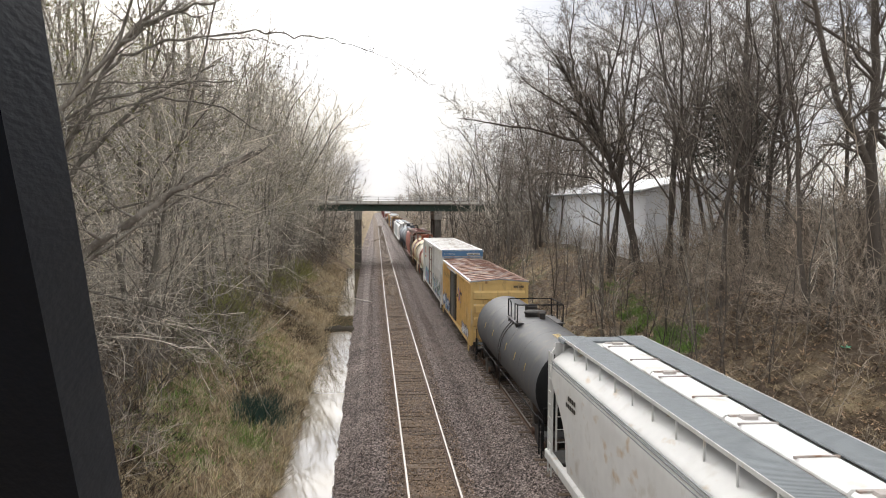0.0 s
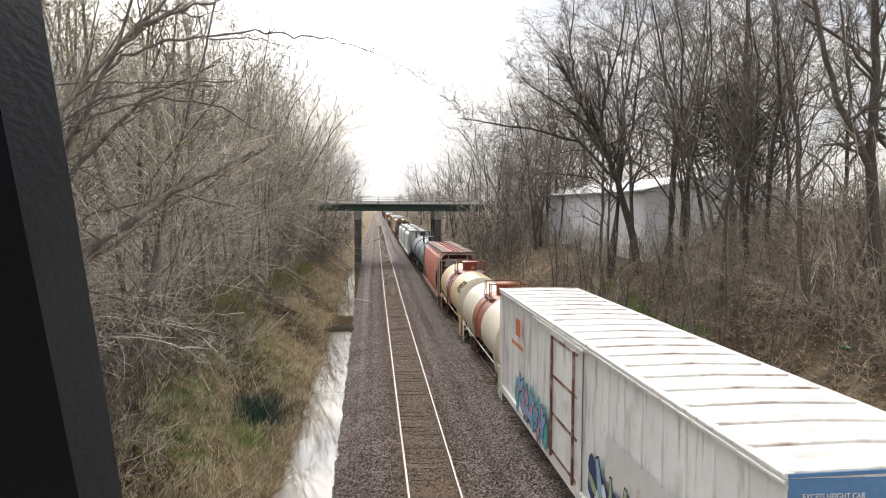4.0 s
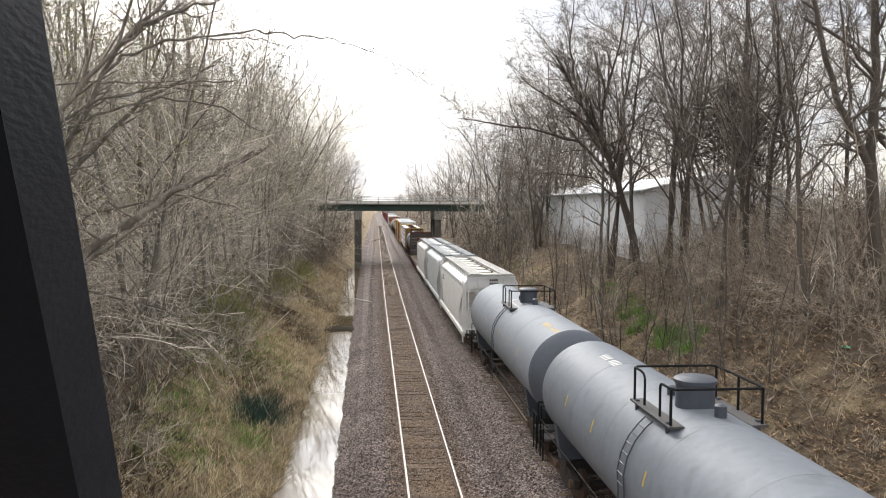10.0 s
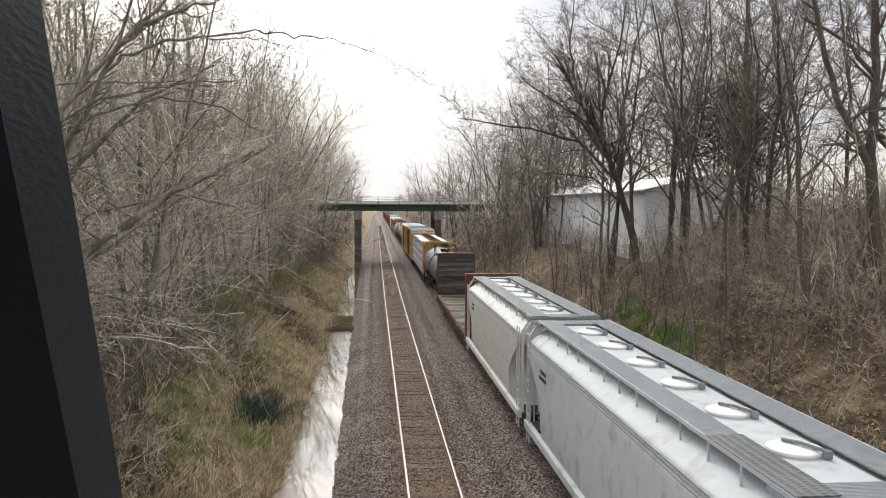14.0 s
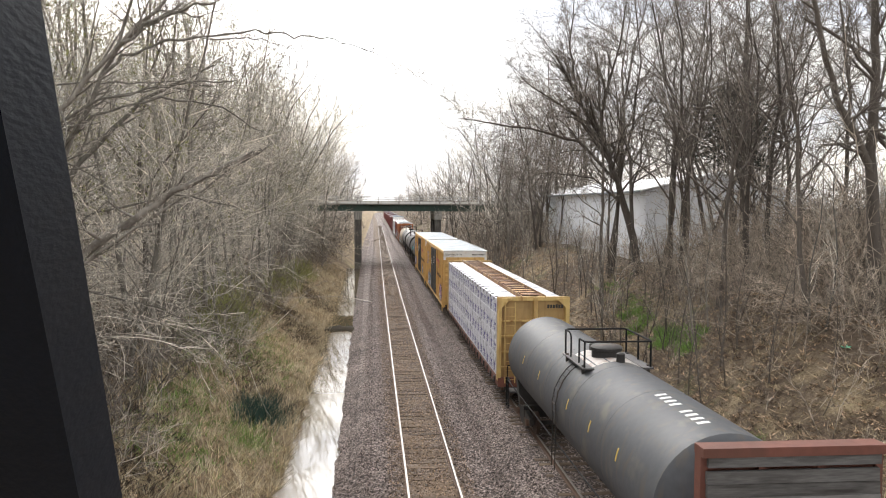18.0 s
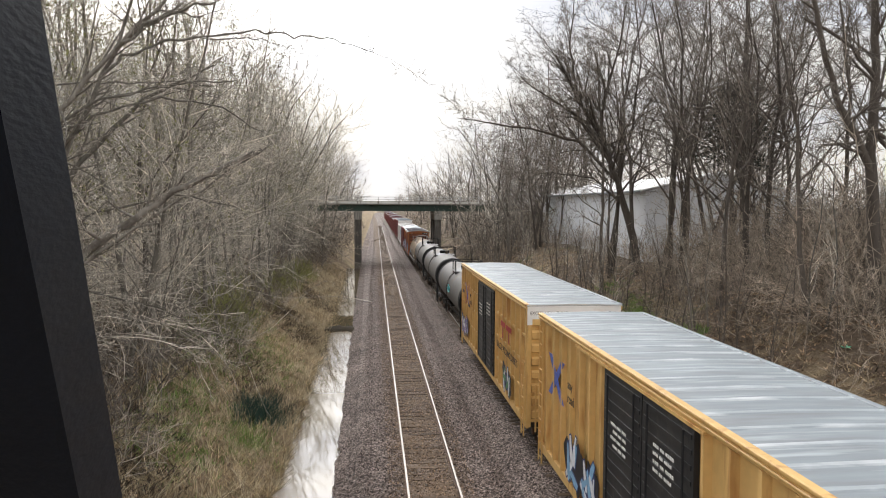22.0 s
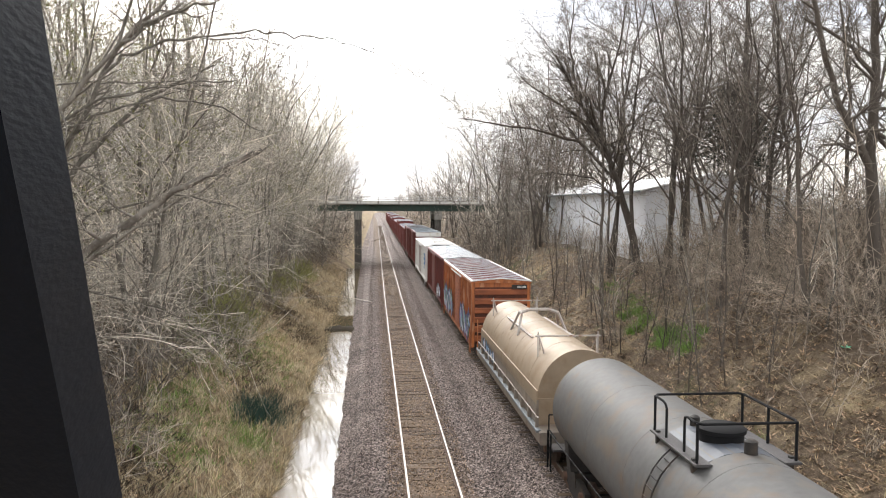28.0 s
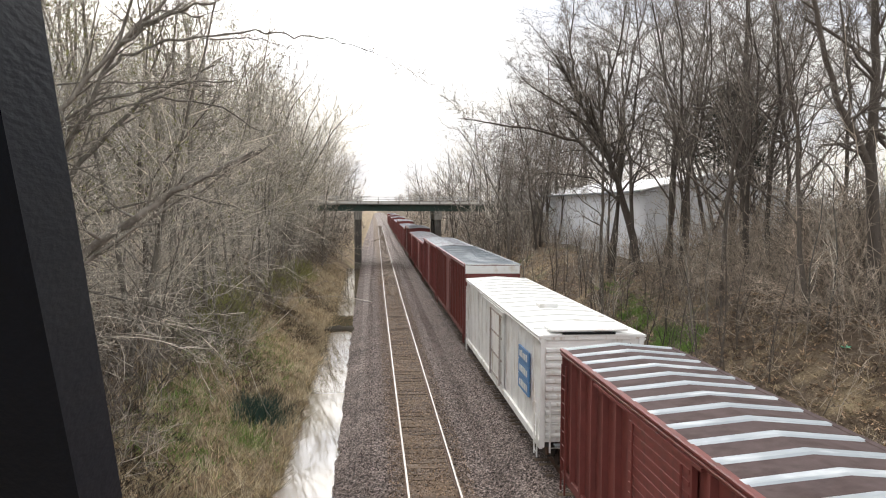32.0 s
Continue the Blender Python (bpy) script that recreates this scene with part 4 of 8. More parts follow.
LIMB = dict(steps=(7, 6, 4, 1), kids=(0, 10, 7, 0), bare=(0, 0.15, 0.1, 0), wander=(0, 0.13, 0.2, 0.25), rise=(0, 0.03, 0.02, 0.0),
            spread=(0, 0.75, 0.8, 0), ratio=(0, 0.5, 0.5, 0), thin=(0, 0.45, 0.5, 0), least=0.008)


def split_tree(name, segs, bark, twig, label, category="tree", group="", buds=0, seed=1, limbs=0.03):
    """A tree thing: trunk, limbs, and a crown of fine twigs."""
    tree = thing(name, label, category, group)
    segs = np.asarray(segs)
    lv, rad = segs[:, 8], segs[:, 6]
    part("trunk", stem_mesh("trunk", segs[lv == 0], bark), None, tree)
    fat = (lv > 0) & (rad >= limbs)
    if fat.any():
        tagged(part("branching", skeleton_mesh("branching", segs[fat], bark, 5), None, tree), kind="stuff")
    thin = (lv > 0) & ~fat
    last = thin & (lv == lv.max())
    tagged(part("crown", skeleton_mesh("crown", segs[thin & ~last], twig, 3), None, tree), kind="stuff")
    if last.any():
        ends = segs[last].copy()
        ends[:, 6] *= 1.3
        tagged(part("twig_spray", skeleton_mesh("twig_spray", ends, twig, 3, True), None, tree), kind="stuff")
    if buds:
        r = np.random.default_rng(seed)
        tips = segs[segs[:, 8] >= 2]
        pick = tips[r.integers(0, len(tips), buds)]
        c = pick[:, 3:6] + r.normal(0, 0.03, (buds, 3))
        o1, o2 = r.normal(0, 0.04, (buds, 3)), r.normal(0, 0.04, (buds, 3))
        v = np.stack([c, c + o1, c + o2], 1).reshape(-1, 3)
        tagged(part("budding", raw_mesh("budding", v, np.arange(buds * 3).reshape(-1, 3), m_bud), None, tree, "pale green opening buds"), kind="stuff")
    return tree


def tree_kind(seed, rules, height, radius, lean=(0, 0)):
    segs = []
    grow(np.random.default_rng(seed), segs, (0, 0, -0.4), (lean[0], lean[1], 1.0), height, radius, 0, rules)
    return segs


protos = []
HOME = [(-13.0, 31.0), (-15.5, 44.0), (-12.2, 56.0), (17.6, 84.0), (24.0, 104.0), (-9.0, 60.0), (14.6, 62.0), (-14.0, 140.0), (20.0, 150.0), (18.2, 47.0)]
for i, (rules, hgt, rad, bark, twig, label, buds) in enumerate((
        (TALL, 20, 0.12, m_bark, m_twig, "tall slender bare tree with grey-brown bark", 0),
        (TALL, 22, 0.14, m_bark, m_twig, "tall bare tree with fine grey twigs", 0),
        (TALL, 18, 0.12, m_bark, m_twig, "slender bare tree with pale opening buds", 3800),
        (WIDE, 18, 0.13, m_barkdark, m_twigdark, "broad bare tree with dark spreading limbs", 0),
        (WIDE, 20, 0.15, m_barkdark, m_twigdark, "large bare tree with many crooked limbs", 0),
        (SLIM, 9, 0.05, m_bark, m_twig, "thin bare sapling on the bank", 0),
        (SLIM, 7, 0.05, m_barkdark, m_twigdark, "thin dark sapling among brush", 0),
        (FAR, 18, 0.17, m_bark, m_twig, "bare tree far down the cutting", 0),
        (FAR, 20, 0.2, m_barkdark, m_twigdark, "dark bare tree far down the cutting", 0),
        (CROOK, 19, 0.15, m_barkdark, m_twigdark, "crooked dark bare tree on the bank", 0))):
    t_ = split_tree("sapling" if i in (5, 6) else "tree", tree_kind(20 + i, rules, hgt, rad), bark, twig, label, "tree", "bare trees along the cutting", buds, i)
    hx, hy = HOME[i]
    t_.matrix_basis = pose(hx + bend(hy), hy, ground_z(hx + bend(hy), hy) - 0.1)
    protos.append(t_)


def plant(k, x, y, turn, size=1.0, tilt=(0, 0)):
    t_ = copy_thing(protos[k], pose(x + bend(y), y, ground_z(x + bend(y), y) - 0.1, tilt[0], tilt[1], turn))
    t_.scale = (size, size, size)
    return t_


# woods on both sides, thinned towards the distance
rw = random.Random(11)
for i in range(72):                                   # west, near
    y = 18 + 82 * rw.random() ** 1.2
    depth = rw.random() ** 1.4 * 20
    x = -9.6 - depth + (drift(y) if depth < 6 else 0)
    if y < 34:
        x = min(x, -13.5 - rw.random() * 6)
    plant(rw.choice((0, 1, 2, 9, 1, 9, 2)), x, y, rw.uniform(0, 360), rw.uniform(0.7, 1.08), (rw.uniform(-4, 4), rw.uniform(-2, 9)))
for i in range(34):                                   # west, tall row along the ditch
    y = 30 + 84 * (i + rw.random()) / 34
    plant(rw.choice((0, 1, 2, 2)), rw.uniform(-11.8, -9.0) + drift(y), y, rw.uniform(0, 360), rw.uniform(0.88, 1.12), (rw.uniform(-3, 3), rw.uniform(0, 6)))
for i in range(16):                                   # west, crowns over the near bank
    y = 19 + 26 * rw.random()
    plant(rw.choice((0, 1, 2, 1)), rw.uniform(-24, -13.0), y, rw.uniform(0, 360), rw.uniform(0.85, 1.1), (rw.uniform(-4, 4), rw.uniform(-3, 6)))
for i in range(34):                                   # west, tall row going on past the bridge
    y = 86 + 200 * ((i + rw.random()) / 34) ** 1.2
    if not 114 < y < 131:
        plant(7, rw.uniform(-14.0, -10.4) - 0.018 * (y - 86), y, rw.uniform(0, 360), rw.uniform(1.0, 1.35), (rw.uniform(-3, 3), rw.uniform(-2, 5)))
for i in range(7):                                    # west, budding trees about the bridge
    plant(2, rw.uniform(-13.5, -10.0), rw.choice((95, 104, 108, 135, 150, 165, 180)) + rw.uniform(-3, 3), rw.uniform(0, 360), rw.uniform(1.0, 1.2))
for i in range(13):                                   # east, on the crest of the bank
    y = (26 + 22 * rw.random()) if i < 2 else (84 + 24 * rw.random())
    plant(rw.choice((9, 3, 9, 9, 3)), rw.uniform(17.0, 20.6), y, rw.uniform(0, 360), rw.uniform(0.65, 0.95), (rw.uniform(-4, 4), rw.uniform(-6, 3)))
for i in range(4):                                    # east, towards the camera
    y = 22 + 24 * rw.random()
    plant(rw.choice((9, 3, 9, 4, 9)), rw.uniform(19.5, 34.0), y, rw.uniform(0, 360), rw.uniform(0.8, 1.1), (rw.uniform(-4, 4), rw.uniform(-6, 3)))
for i in range(14):                                   # behind the building
    plant(rw.choice((7, 8, 8)), rw.uniform(22, 60), rw.uniform(99, 108), rw.uniform(0, 360), rw.uniform(0.9, 1.15))
for side in (-1, 1):                                  # round and beyond the bridge
    for i in range(90):
        y = 92 + 330 * rw.random() ** 1.5
        x = (-7.0 - 20 * rw.random() ** 1.7) if side < 0 else (15.5 + 22 * rw.random() ** 1.6)
        if 115 < y < 129:
            y += 14 if rw.random() < 0.6 else -14
        if y < 115:
            x -= 3 if side < 0 else 0
        spot = (7 if rw.random() < (0.7 if side < 0 else 0.35) else 8, x, y, rw.uniform(0, 360), rw.uniform(0.75, 1.1), (rw.uniform(-3, 3), rw.uniform(-3, 3)))
        if y < 170 or i % 3:
            plant(*spot)
# saplings on the slopes
for i in range(84):
    if i % 2:
        y = rw.uniform(28, 112)
        plant(rw.choice((5, 6)), rw.uniform(13.0, 18.0), y, rw.uniform(0, 360), rw.uniform(0.55, 1.0), (rw.uniform(-6, 6), rw.uniform(-10, 6)))
    else:
        y = rw.uniform(28, 112)
        plant(5, rw.uniform(-12.0, -7.0) + drift(y), y, rw.uniform(0, 360), rw.uniform(0.5, 1.0), (rw.uniform(-8, 8), rw.uniform(-4, 14)))
for i in range(70):                                   # thin leaning stems on the east slope
    y = rw.uniform(26, 62)
    plant(6, rw.uniform(12.8, 17.4), y, rw.uniform(0, 360), rw.uniform(0.35, 0.7), (rw.uniform(-8, 8), rw.uniform(-14, 10)))
for i in range(8):                                    # dense dark crowns beside and behind the building
    y = rw.uniform(48, 58) if i % 3 else rw.uniform(99, 112)
    plant(rw.choice((9, 3, 4)), y * (rw.uniform(0.30, 0.50) if i % 3 else rw.uniform(0.38, 0.54)), y, rw.uniform(0, 360), rw.uniform(0.9, 1.15), (rw.uniform(-6, 6), rw.uniform(-9, 6)))
for x, y, k, s in ((17.6, 57.5, 9, 1.2), (19.6, 58.5, 4, 1.2), (21.6, 57, 9, 1.15)):
    plant(k, x, y, 70 * x, s, (3, -4))
for i in range(6):                                    # slender trees between the bank and the building
    y = rw.uniform(36, 59)
    plant(rw.choice((9, 9, 3)), y * rw.uniform(0.40, 0.52), y, rw.uniform(0, 360), rw.uniform(0.7, 1.0), (rw.uniform(-4, 4), rw.uniform(-6, 4)))
for i in range(30):                                   # saplings crowding the bridge ends
    west = i % 2
    plant(rw.choice((5, 7)) if i % 5 == 0 else 5, rw.uniform(-10.5, -6.3) if west else rw.uniform(13.0, 18.5), rw.uniform(92, 113), rw.uniform(0, 360), rw.uniform(0.8, 1.3), (rw.uniform(-4, 4), rw.uniform(-4, 8)))
for i in range(1):                                    # dark trees behind the bank, towards the camera
    y = rw.uniform(26, 46)
    plant(rw.choice((9, 4, 3)), y * rw.uniform(0.54, 0.72), y, rw.uniform(0, 360), rw.uniform(0.85, 1.1), (rw.uniform(-4, 4), rw.uniform(-6, 3)))
for x, y, k, s in ((-11.4, 31, 2, 0.95), (-13.6, 36, 1, 1.0), (-12.4, 33.5, 0, 1.0), (-15.2, 40, 2, 1.05), (-17.2, 43, 1, 1.0)):   # crowns over the west bank
    plant(k, x, y, 55 * x, s)
# single trees that stand out
for x, y, k, s in ((19.4, 48, 9, 1.05), (22.2, 50.5, 4, 1.05), (23.6, 42.5, 9, 1.0), (27.0, 52, 4, 1.1), (17.2, 56, 9, 0.75), (25.4, 40, 9, 1.0), (28.6, 44, 9, 1.05)):
    plant(k, x, y, 40 * x, s)


def guided_tree(label, stems, boughs, bough_len, bark, twig, seed, twig_rules=LIMB, first=0.25, sweep=None, limbs=0.03, fine_r=0.01):
    """A tree whose trunk and main limbs follow bent lines (points, radius at foot and tip); boughs leave them at random."""
    r = np.random.default_rng(seed)
    segs = []
    for si, (spine, r0, r1) in enumerate(stems):
        pts = [np.array(q, float) for q in spine]
        fine = []
        for a, b in zip(pts[:-1], pts[1:]):
            for k in range(4):
                fine.append(a + (b - a) * k / 4 + r.normal(0, 0.03, 3))
        fine.append(pts[-1])
        n = len(fine) - 1
        for i in range(n):
            ra, rb = r0 + (r1 - r0) * i / n, r0 + (r1 - r0) * (i + 1) / n
            segs.append((*fine[i], *fine[i + 1], ra, rb, 0 if si == 0 else 1))
        count = boughs if si == 0 else int(boughs * 0.7)
        start = first if si == 0 else 0.15
        for k in range(count):
            f = start + (1 - start) * (k + r.random()) / count
            i = min(n - 1, int(f * n))
            d = fine[i + 1] - fine[i]
            d /= np.linalg.norm(d)
            out = r.normal(0, 1, 3) if sweep is None else r.normal(0, 0.55, 3) + np.array(sweep)
            nd = d * 0.6 + out / (np.linalg.norm(out) + 1e-6)
            nd[2] += 0.25 if sweep is None else 0.0
            nd /= np.linalg.norm(nd)
            ln = bough_len if si == 0 else bough_len * 0.6
            grow(r, segs, fine[i], nd, ln * r.uniform(0.5, 1.2) * (1.15 - 0.6 * f), max(fine_r, (r0 + (r1 - r0) * f) * 0.5), 1, twig_rules)
    return split_tree("tree", segs, bark, twig, label, "tree", limbs=limbs)


guided_tree("large dark bare tree leaning over the cutting", [
    ([(18.2, 52, 3.4), (17.4, 52, 7.0), (16.5, 51.8, 9.9), (15.1, 51.6, 13.1), (13.5, 51.4, 15.5), (12.0, 51.2, 18.2)], 0.30, 0.06),
    ([(16.4, 51.8, 10.0), (13.6, 51.4, 12.6), (10.4, 51, 13.3), (7.6, 50.6, 13.6), (5.4, 50.4, 13.9)], 0.13, 0.02),
    ([(17.0, 52, 8.4), (14.6, 51.4, 10.2), (11.8, 51, 10.5), (9.4, 50.6, 10.2)], 0.09, 0.015),
    ([(15.2, 51.6, 13.0), (15.4, 51.4, 16.0), (14.4, 51.2, 19.0)], 0.13, 0.03),
    ([(15.4, 51.4, 15.6), (16.3, 51.2, 19.0), (16.8, 51, 23.0)], 0.10, 0.025),
    ([(13.6, 51.4, 15.3), (12.9, 51.2, 18.6), (13.2, 51, 22.4)], 0.09, 0.025),
    ([(16.0, 51.7, 11.0), (13.6, 51.4, 14.2), (11.2, 51.2, 15.6), (9.2, 51, 17.0)], 0.12, 0.02)], 36, 6.0, m_barkdark, m_twigdark, 61, dict(LIMB, wander=(0, 0.16, 0.22, 0.28)), first=0.4, sweep=(-0.35, 0, 0.55))
guided_tree("tall straight dark tree among crooked ones", [
    ([(21.6, 44, 3.2), (21.5, 44, 8.0), (21.6, 44.1, 12.5), (21.4, 44, 17.0), (21.5, 44, 23.0)], 0.30, 0.10),
    ([(21.5, 44, 11.0), (20.4, 43.8, 14.0), (19.8, 43.6, 18.0)], 0.12, 0.03),
    ([(21.5, 44, 13.0), (22.6, 44.2, 15.5), (23.6, 44.2, 19.5)], 0.12, 0.03)], 18, 5.0, m_barkdark, m_twigdark, 68, first=0.4)
guided_tree("slender upright tree before the white building", [
    ([(14.9, 50, 1.8), (14.85, 50, 6.0), (14.95, 50, 10.0), (14.7, 50, 14.5), (14.4, 50, 18.0)], 0.13, 0.03)], 16, 3.2, m_barkdark, m_twigdark, 69, first=0.35)
guided_tree("thick bare tree with a crooked forward limb", [
    ([(20.3, 30, 3.0), (20.1, 30, 7.0), (19.9, 30, 10.5), (20.0, 30, 14), (19.7, 30, 18)], 0.30, 0.12),
    ([(19.9, 30, 9.8), (19.1, 29.8, 11.2), (18.3, 29.6, 12.2), (17.5, 29.4, 14.0), (16.8, 29.2, 16.4)], 0.17, 0.09),
    ([(20.0, 30, 13.4), (18.5, 29.8, 14.9), (16.7, 29.6, 15.6)], 0.10, 0.05)], 14, 4.5, m_barkdark, m_twigdark, 62, first=0.5)
guided_tree("pale dead trunk leaning out over the bank", [
    ([(-11.6, 24.5, 3.2), (-9.8, 24.2, 5.4), (-8.7, 24, 6.6), (-7.0, 24, 7.8), (-5.45, 23.8, 8.85), (-3.2, 23.6, 9.9)], 0.17, 0.075),
    ([(-8.6, 23.9, 6.4), (-6.4, 23.8, 7.9), (-4.6, 23.8, 9.0), (-2.9, 23.7, 10.1)], 0.05, 0.02)], 12, 2.4, m_barkpale, m_twig, 64, first=0.3, limbs=0.015)
guided_tree("grey bare tree with long limbs arching over", [
    ([(-10.6, 20, 2.8), (-9.6, 20, 6.0), (-8.6, 20, 8.8), (-7.85, 20, 10.2), (-6.6, 20, 11.6), (-4.7, 19.8, 13.4), (-3.2, 19.6, 15)], 0.11, 0.03),
    ([(-8.9, 20, 8.0), (-8.2, 20, 9.7), (-6.56, 19.9, 10.8), (-5.1, 19.8, 11.15), (-3.26, 19.8, 11.3)], 0.05, 0.012),
    ([(-9.3, 20, 6.8), (-8.3, 20, 8.8), (-6.85, 20.2, 10.4), (-5.2, 20.2, 10.95), (-3.7, 20.2, 10.7), (-2.7, 20.2, 10.1)], 0.05, 0.012),
    ([(-9.4, 20, 6.4), (-8.5, 20.1, 7.6), (-7.3, 20.2, 9.9), (-6.3, 20.2, 11.9), (-5.7, 20.2, 13.6)], 0.11, 0.03),
    ([(-6.57, 20.00, 11.35), (-6.03, 20.00, 11.85), (-5.02, 20.00, 12.25), (-4.14, 20.00, 12.35), (-2.85, 20.00, 12.55), (-1.89, 20.00, 12.45), (-1.06, 20.00, 12.41), (-0.36, 20.00, 12.22), (0.48, 20.00, 11.96), (1.26, 20.00, 11.47)], 0.042, 0.003),
    ([(-4.12, 19.90, 12.30), (-3.11, 19.90, 12.35), (-2.63, 19.90, 12.33), (-2.11, 19.90, 12.17), (-1.05, 19.90, 12.28)], 0.02, 0.003),
    ([(-6.39, 20.10, 11.92), (-5.58, 20.10, 12.55), (-4.89, 20.10, 13.01), (-4.22, 20.10, 12.89), (-3.54, 20.10, 13.09)], 0.05, 0.006),
    ([(-6.13, 19.70, 11.95), (-5.40, 19.70, 12.53), (-4.53, 19.70, 12.98), (-3.33, 19.70, 13.30), (-2.52, 19.70, 13.53)], 0.05, 0.012),
    ([(-3.74, 20.00, 12.30), (-3.20, 20.00, 11.89), (-2.59, 20.00, 11.34), (-1.97, 20.00, 10.66)], 0.012, 0.003),
    ([(-7.64, 20.20, 11.23), (-6.57, 20.20, 11.25), (-5.36, 20.20, 11.31), (-4.27, 20.20, 11.25), (-3.03, 20.20, 11.19)], 0.024, 0.006),
    ([(-7.43, 20.30, 10.36), (-6.48, 20.30, 10.88), (-5.25, 20.30, 11.17), (-4.29, 20.30, 11.13), (-3.33, 20.30, 10.68)], 0.03, 0.006)], 20, 2.4, m_bark, m_twig, 65, dict(LIMB, least=0.0035, kids=(0, 6, 5, 0)), first=0.25, sweep=(0.45, 0, 0.1), limbs=0.01, fine_r=0.005)
guided_tree("grey bare tree bending over the bank", [
    ([(-12.6, 27, 3.2), (-11.4, 27, 6.6), (-9.6, 27, 9.6), (-7.4, 27, 11.8), (-5.2, 27, 12.9)], 0.15, 0.03),
    ([(-11.4, 27, 6.6), (-9.0, 26.8, 8.0), (-6.4, 26.6, 8.6), (-4.4, 26.5, 8.2)], 0.06, 0.012),
    ([(-11.9, 27, 5.0), (-9.4, 26.8, 5.4), (-7.0, 26.6, 4.9), (-5.4, 26.5, 4.0)], 0.05, 0.012)], 12, 2.8, m_bark, m_twig, 67, first=0.25, sweep=(0.4, 0, 0.15), limbs=0.012)


def conifer(x, y, z0, z1, width, seed):
    """A ragged dark evergreen: drooping boughs of needle tufts round a trunk."""
    r = np.random.default_rng(seed)
    tree = thing("conifer", "ragged dark evergreen tree among bare trees", "tree")
    g = ground_z(x, y)
    part("trunk", Build().tube((x, y, g - 0.2), (x, y, z1), 0.2, 8, 0.03), m_barkdark, tree)
    vs = []
    for i in range(62):
        f = r.random() ** 0.9
        z = z0 + (z1 - z0) * f
        az = r.uniform(0, math.tau)
        ln = width * (1 - 0.5 * f * f) * r.uniform(0.3, 1.1)
        for k in range(60):
            t = r.uniform(0.15, 1.0)
            c = np.array((x + math.cos(az) * ln * t, y + math.sin(az) * ln * t, z - 0.35 * ln * t * t)) + r.normal(0, 1, 3) * (0.17, 0.17, 0.07)
            vs += [c, c + r.normal(0, 1, 3) * (0.22, 0.22, 0.07), c + r.normal(0, 1, 3) * (0.22, 0.22, 0.07)]
    v = np.asarray(vs)
    tagged(part("needles", raw_mesh("needles", v, np.arange(len(v)).reshape(-1, 3), m_conifer), None, tree), kind="stuff")


conifer(23.6, 50, 11.2, 16.4, 3.6, 71)


def scatter_bushes(name, label, count, area, size, material, seed, rules=BUSH):
    """A thicket of thin stems as one stretch of brush."""
    r = np.random.default_rng(seed)
    kinds = []
    for i in range(7):
        segs = []
        for _ in range(3):
            az = r.uniform(0, math.tau)
            grow(r, segs, (r.normal(0, 0.12), r.normal(0, 0.12), -0.1), (0.5 * math.cos(az), 0.5 * math.sin(az), 0.9), r.uniform(0.8, 1.5), 0.013, 0, rules)
        kinds.append(np.asarray(segs))
    rows = []
    for i in range(count):
        x, y = area(r)
        z = ground_z(x + bend(y), y)
        k = kinds[r.integers(7)].copy()
        c, s = math.cos(r.uniform(0, math.tau)), math.sin(r.uniform(0, math.tau))
        sc = size * r.uniform(0.6, 1.3)
        az = r.uniform(0, math.tau)
        rot = np.array([[math.cos(az), -math.sin(az), 0], [math.sin(az), math.cos(az), 0], [0, 0, 1]])
        k[:, 0:3] = k[:, 0:3] @ rot.T * sc + (x + bend(y), y, z)
        k[:, 3:6] = k[:, 3:6] @ rot.T * sc + (x + bend(y), y, z)
        rows.append(k)
    rows = np.concatenate(rows)
    ends = rows[:, 8] == 2
    single(name, skeleton_mesh(name, rows[~ends], material, 3), None, label, "brush", kind="stuff")
    return single(name + "_twig", skeleton_mesh(name, rows[ends], material, 3, True), None, "fine twigs of the " + label, "brush", kind="stuff")


def west_bank(lo, hi):
    return lambda r: (-r.uniform(lo, hi), 15 + 100 * r.random() ** 1.5)


def east_bank(lo, hi):
    return lambda r: (r.uniform(lo, hi), 18 + 95 * r.random() ** 1.4)


scatter_bushes("brush_west", "tangled bare brown brush on the bank", 210, west_bank(7.0, 15), 2.0, m_twigdark, 31)
scatter_bushes("brush_by_bridge", "brown thicket round the bridge ends", 170, lambda r: ((-r.uniform(5.5, 16), r.uniform(88, 160)) if r.random() < 0.5 else (r.uniform(12.5, 24), r.uniform(80, 160))), 3.0, m_twigdark, 35, dict(BUSH, least=0.014))
scatter_bushes("thicket_beyond", "brown thicket along the line beyond the bridge", 110, lambda r: ((-r.uniform(4.5, 14), r.uniform(128, 330)) if r.random() < 0.6 else (r.uniform(13.0, 24), r.uniform(128, 330))), 3.6, m_brush, 36, dict(BUSH, least=0.03))
scatter_bushes("thicket_east", "tall tangled bare thicket above the bank", 130, lambda r: (r.uniform(19.0, 28), 21 + 30 * r.random()), 3.0, m_brushred, 37, dict(BUSH, least=0.013))
scatter_bushes("tall_thicket_east", "tall brown thicket behind the crest", 75, lambda r: (r.uniform(21.5, 34), 27 + 19 * r.random()), 5.2, m_brush, 39, dict(BUSH, least=0.012))
scatter_bushes("thicket_west", "tall tangled pale thicket in the woods", 150, lambda r: (-r.uniform(11.5, 24), 17 + 80 * r.random() ** 1.3), 3.3, m_twig, 38, dict(BUSH, least=0.013))
scatter_bushes("dead_brush_west", "pale dead stems low on the bank", 60, west_bank(6.0, 12), 1.2, m_brushpale, 32)
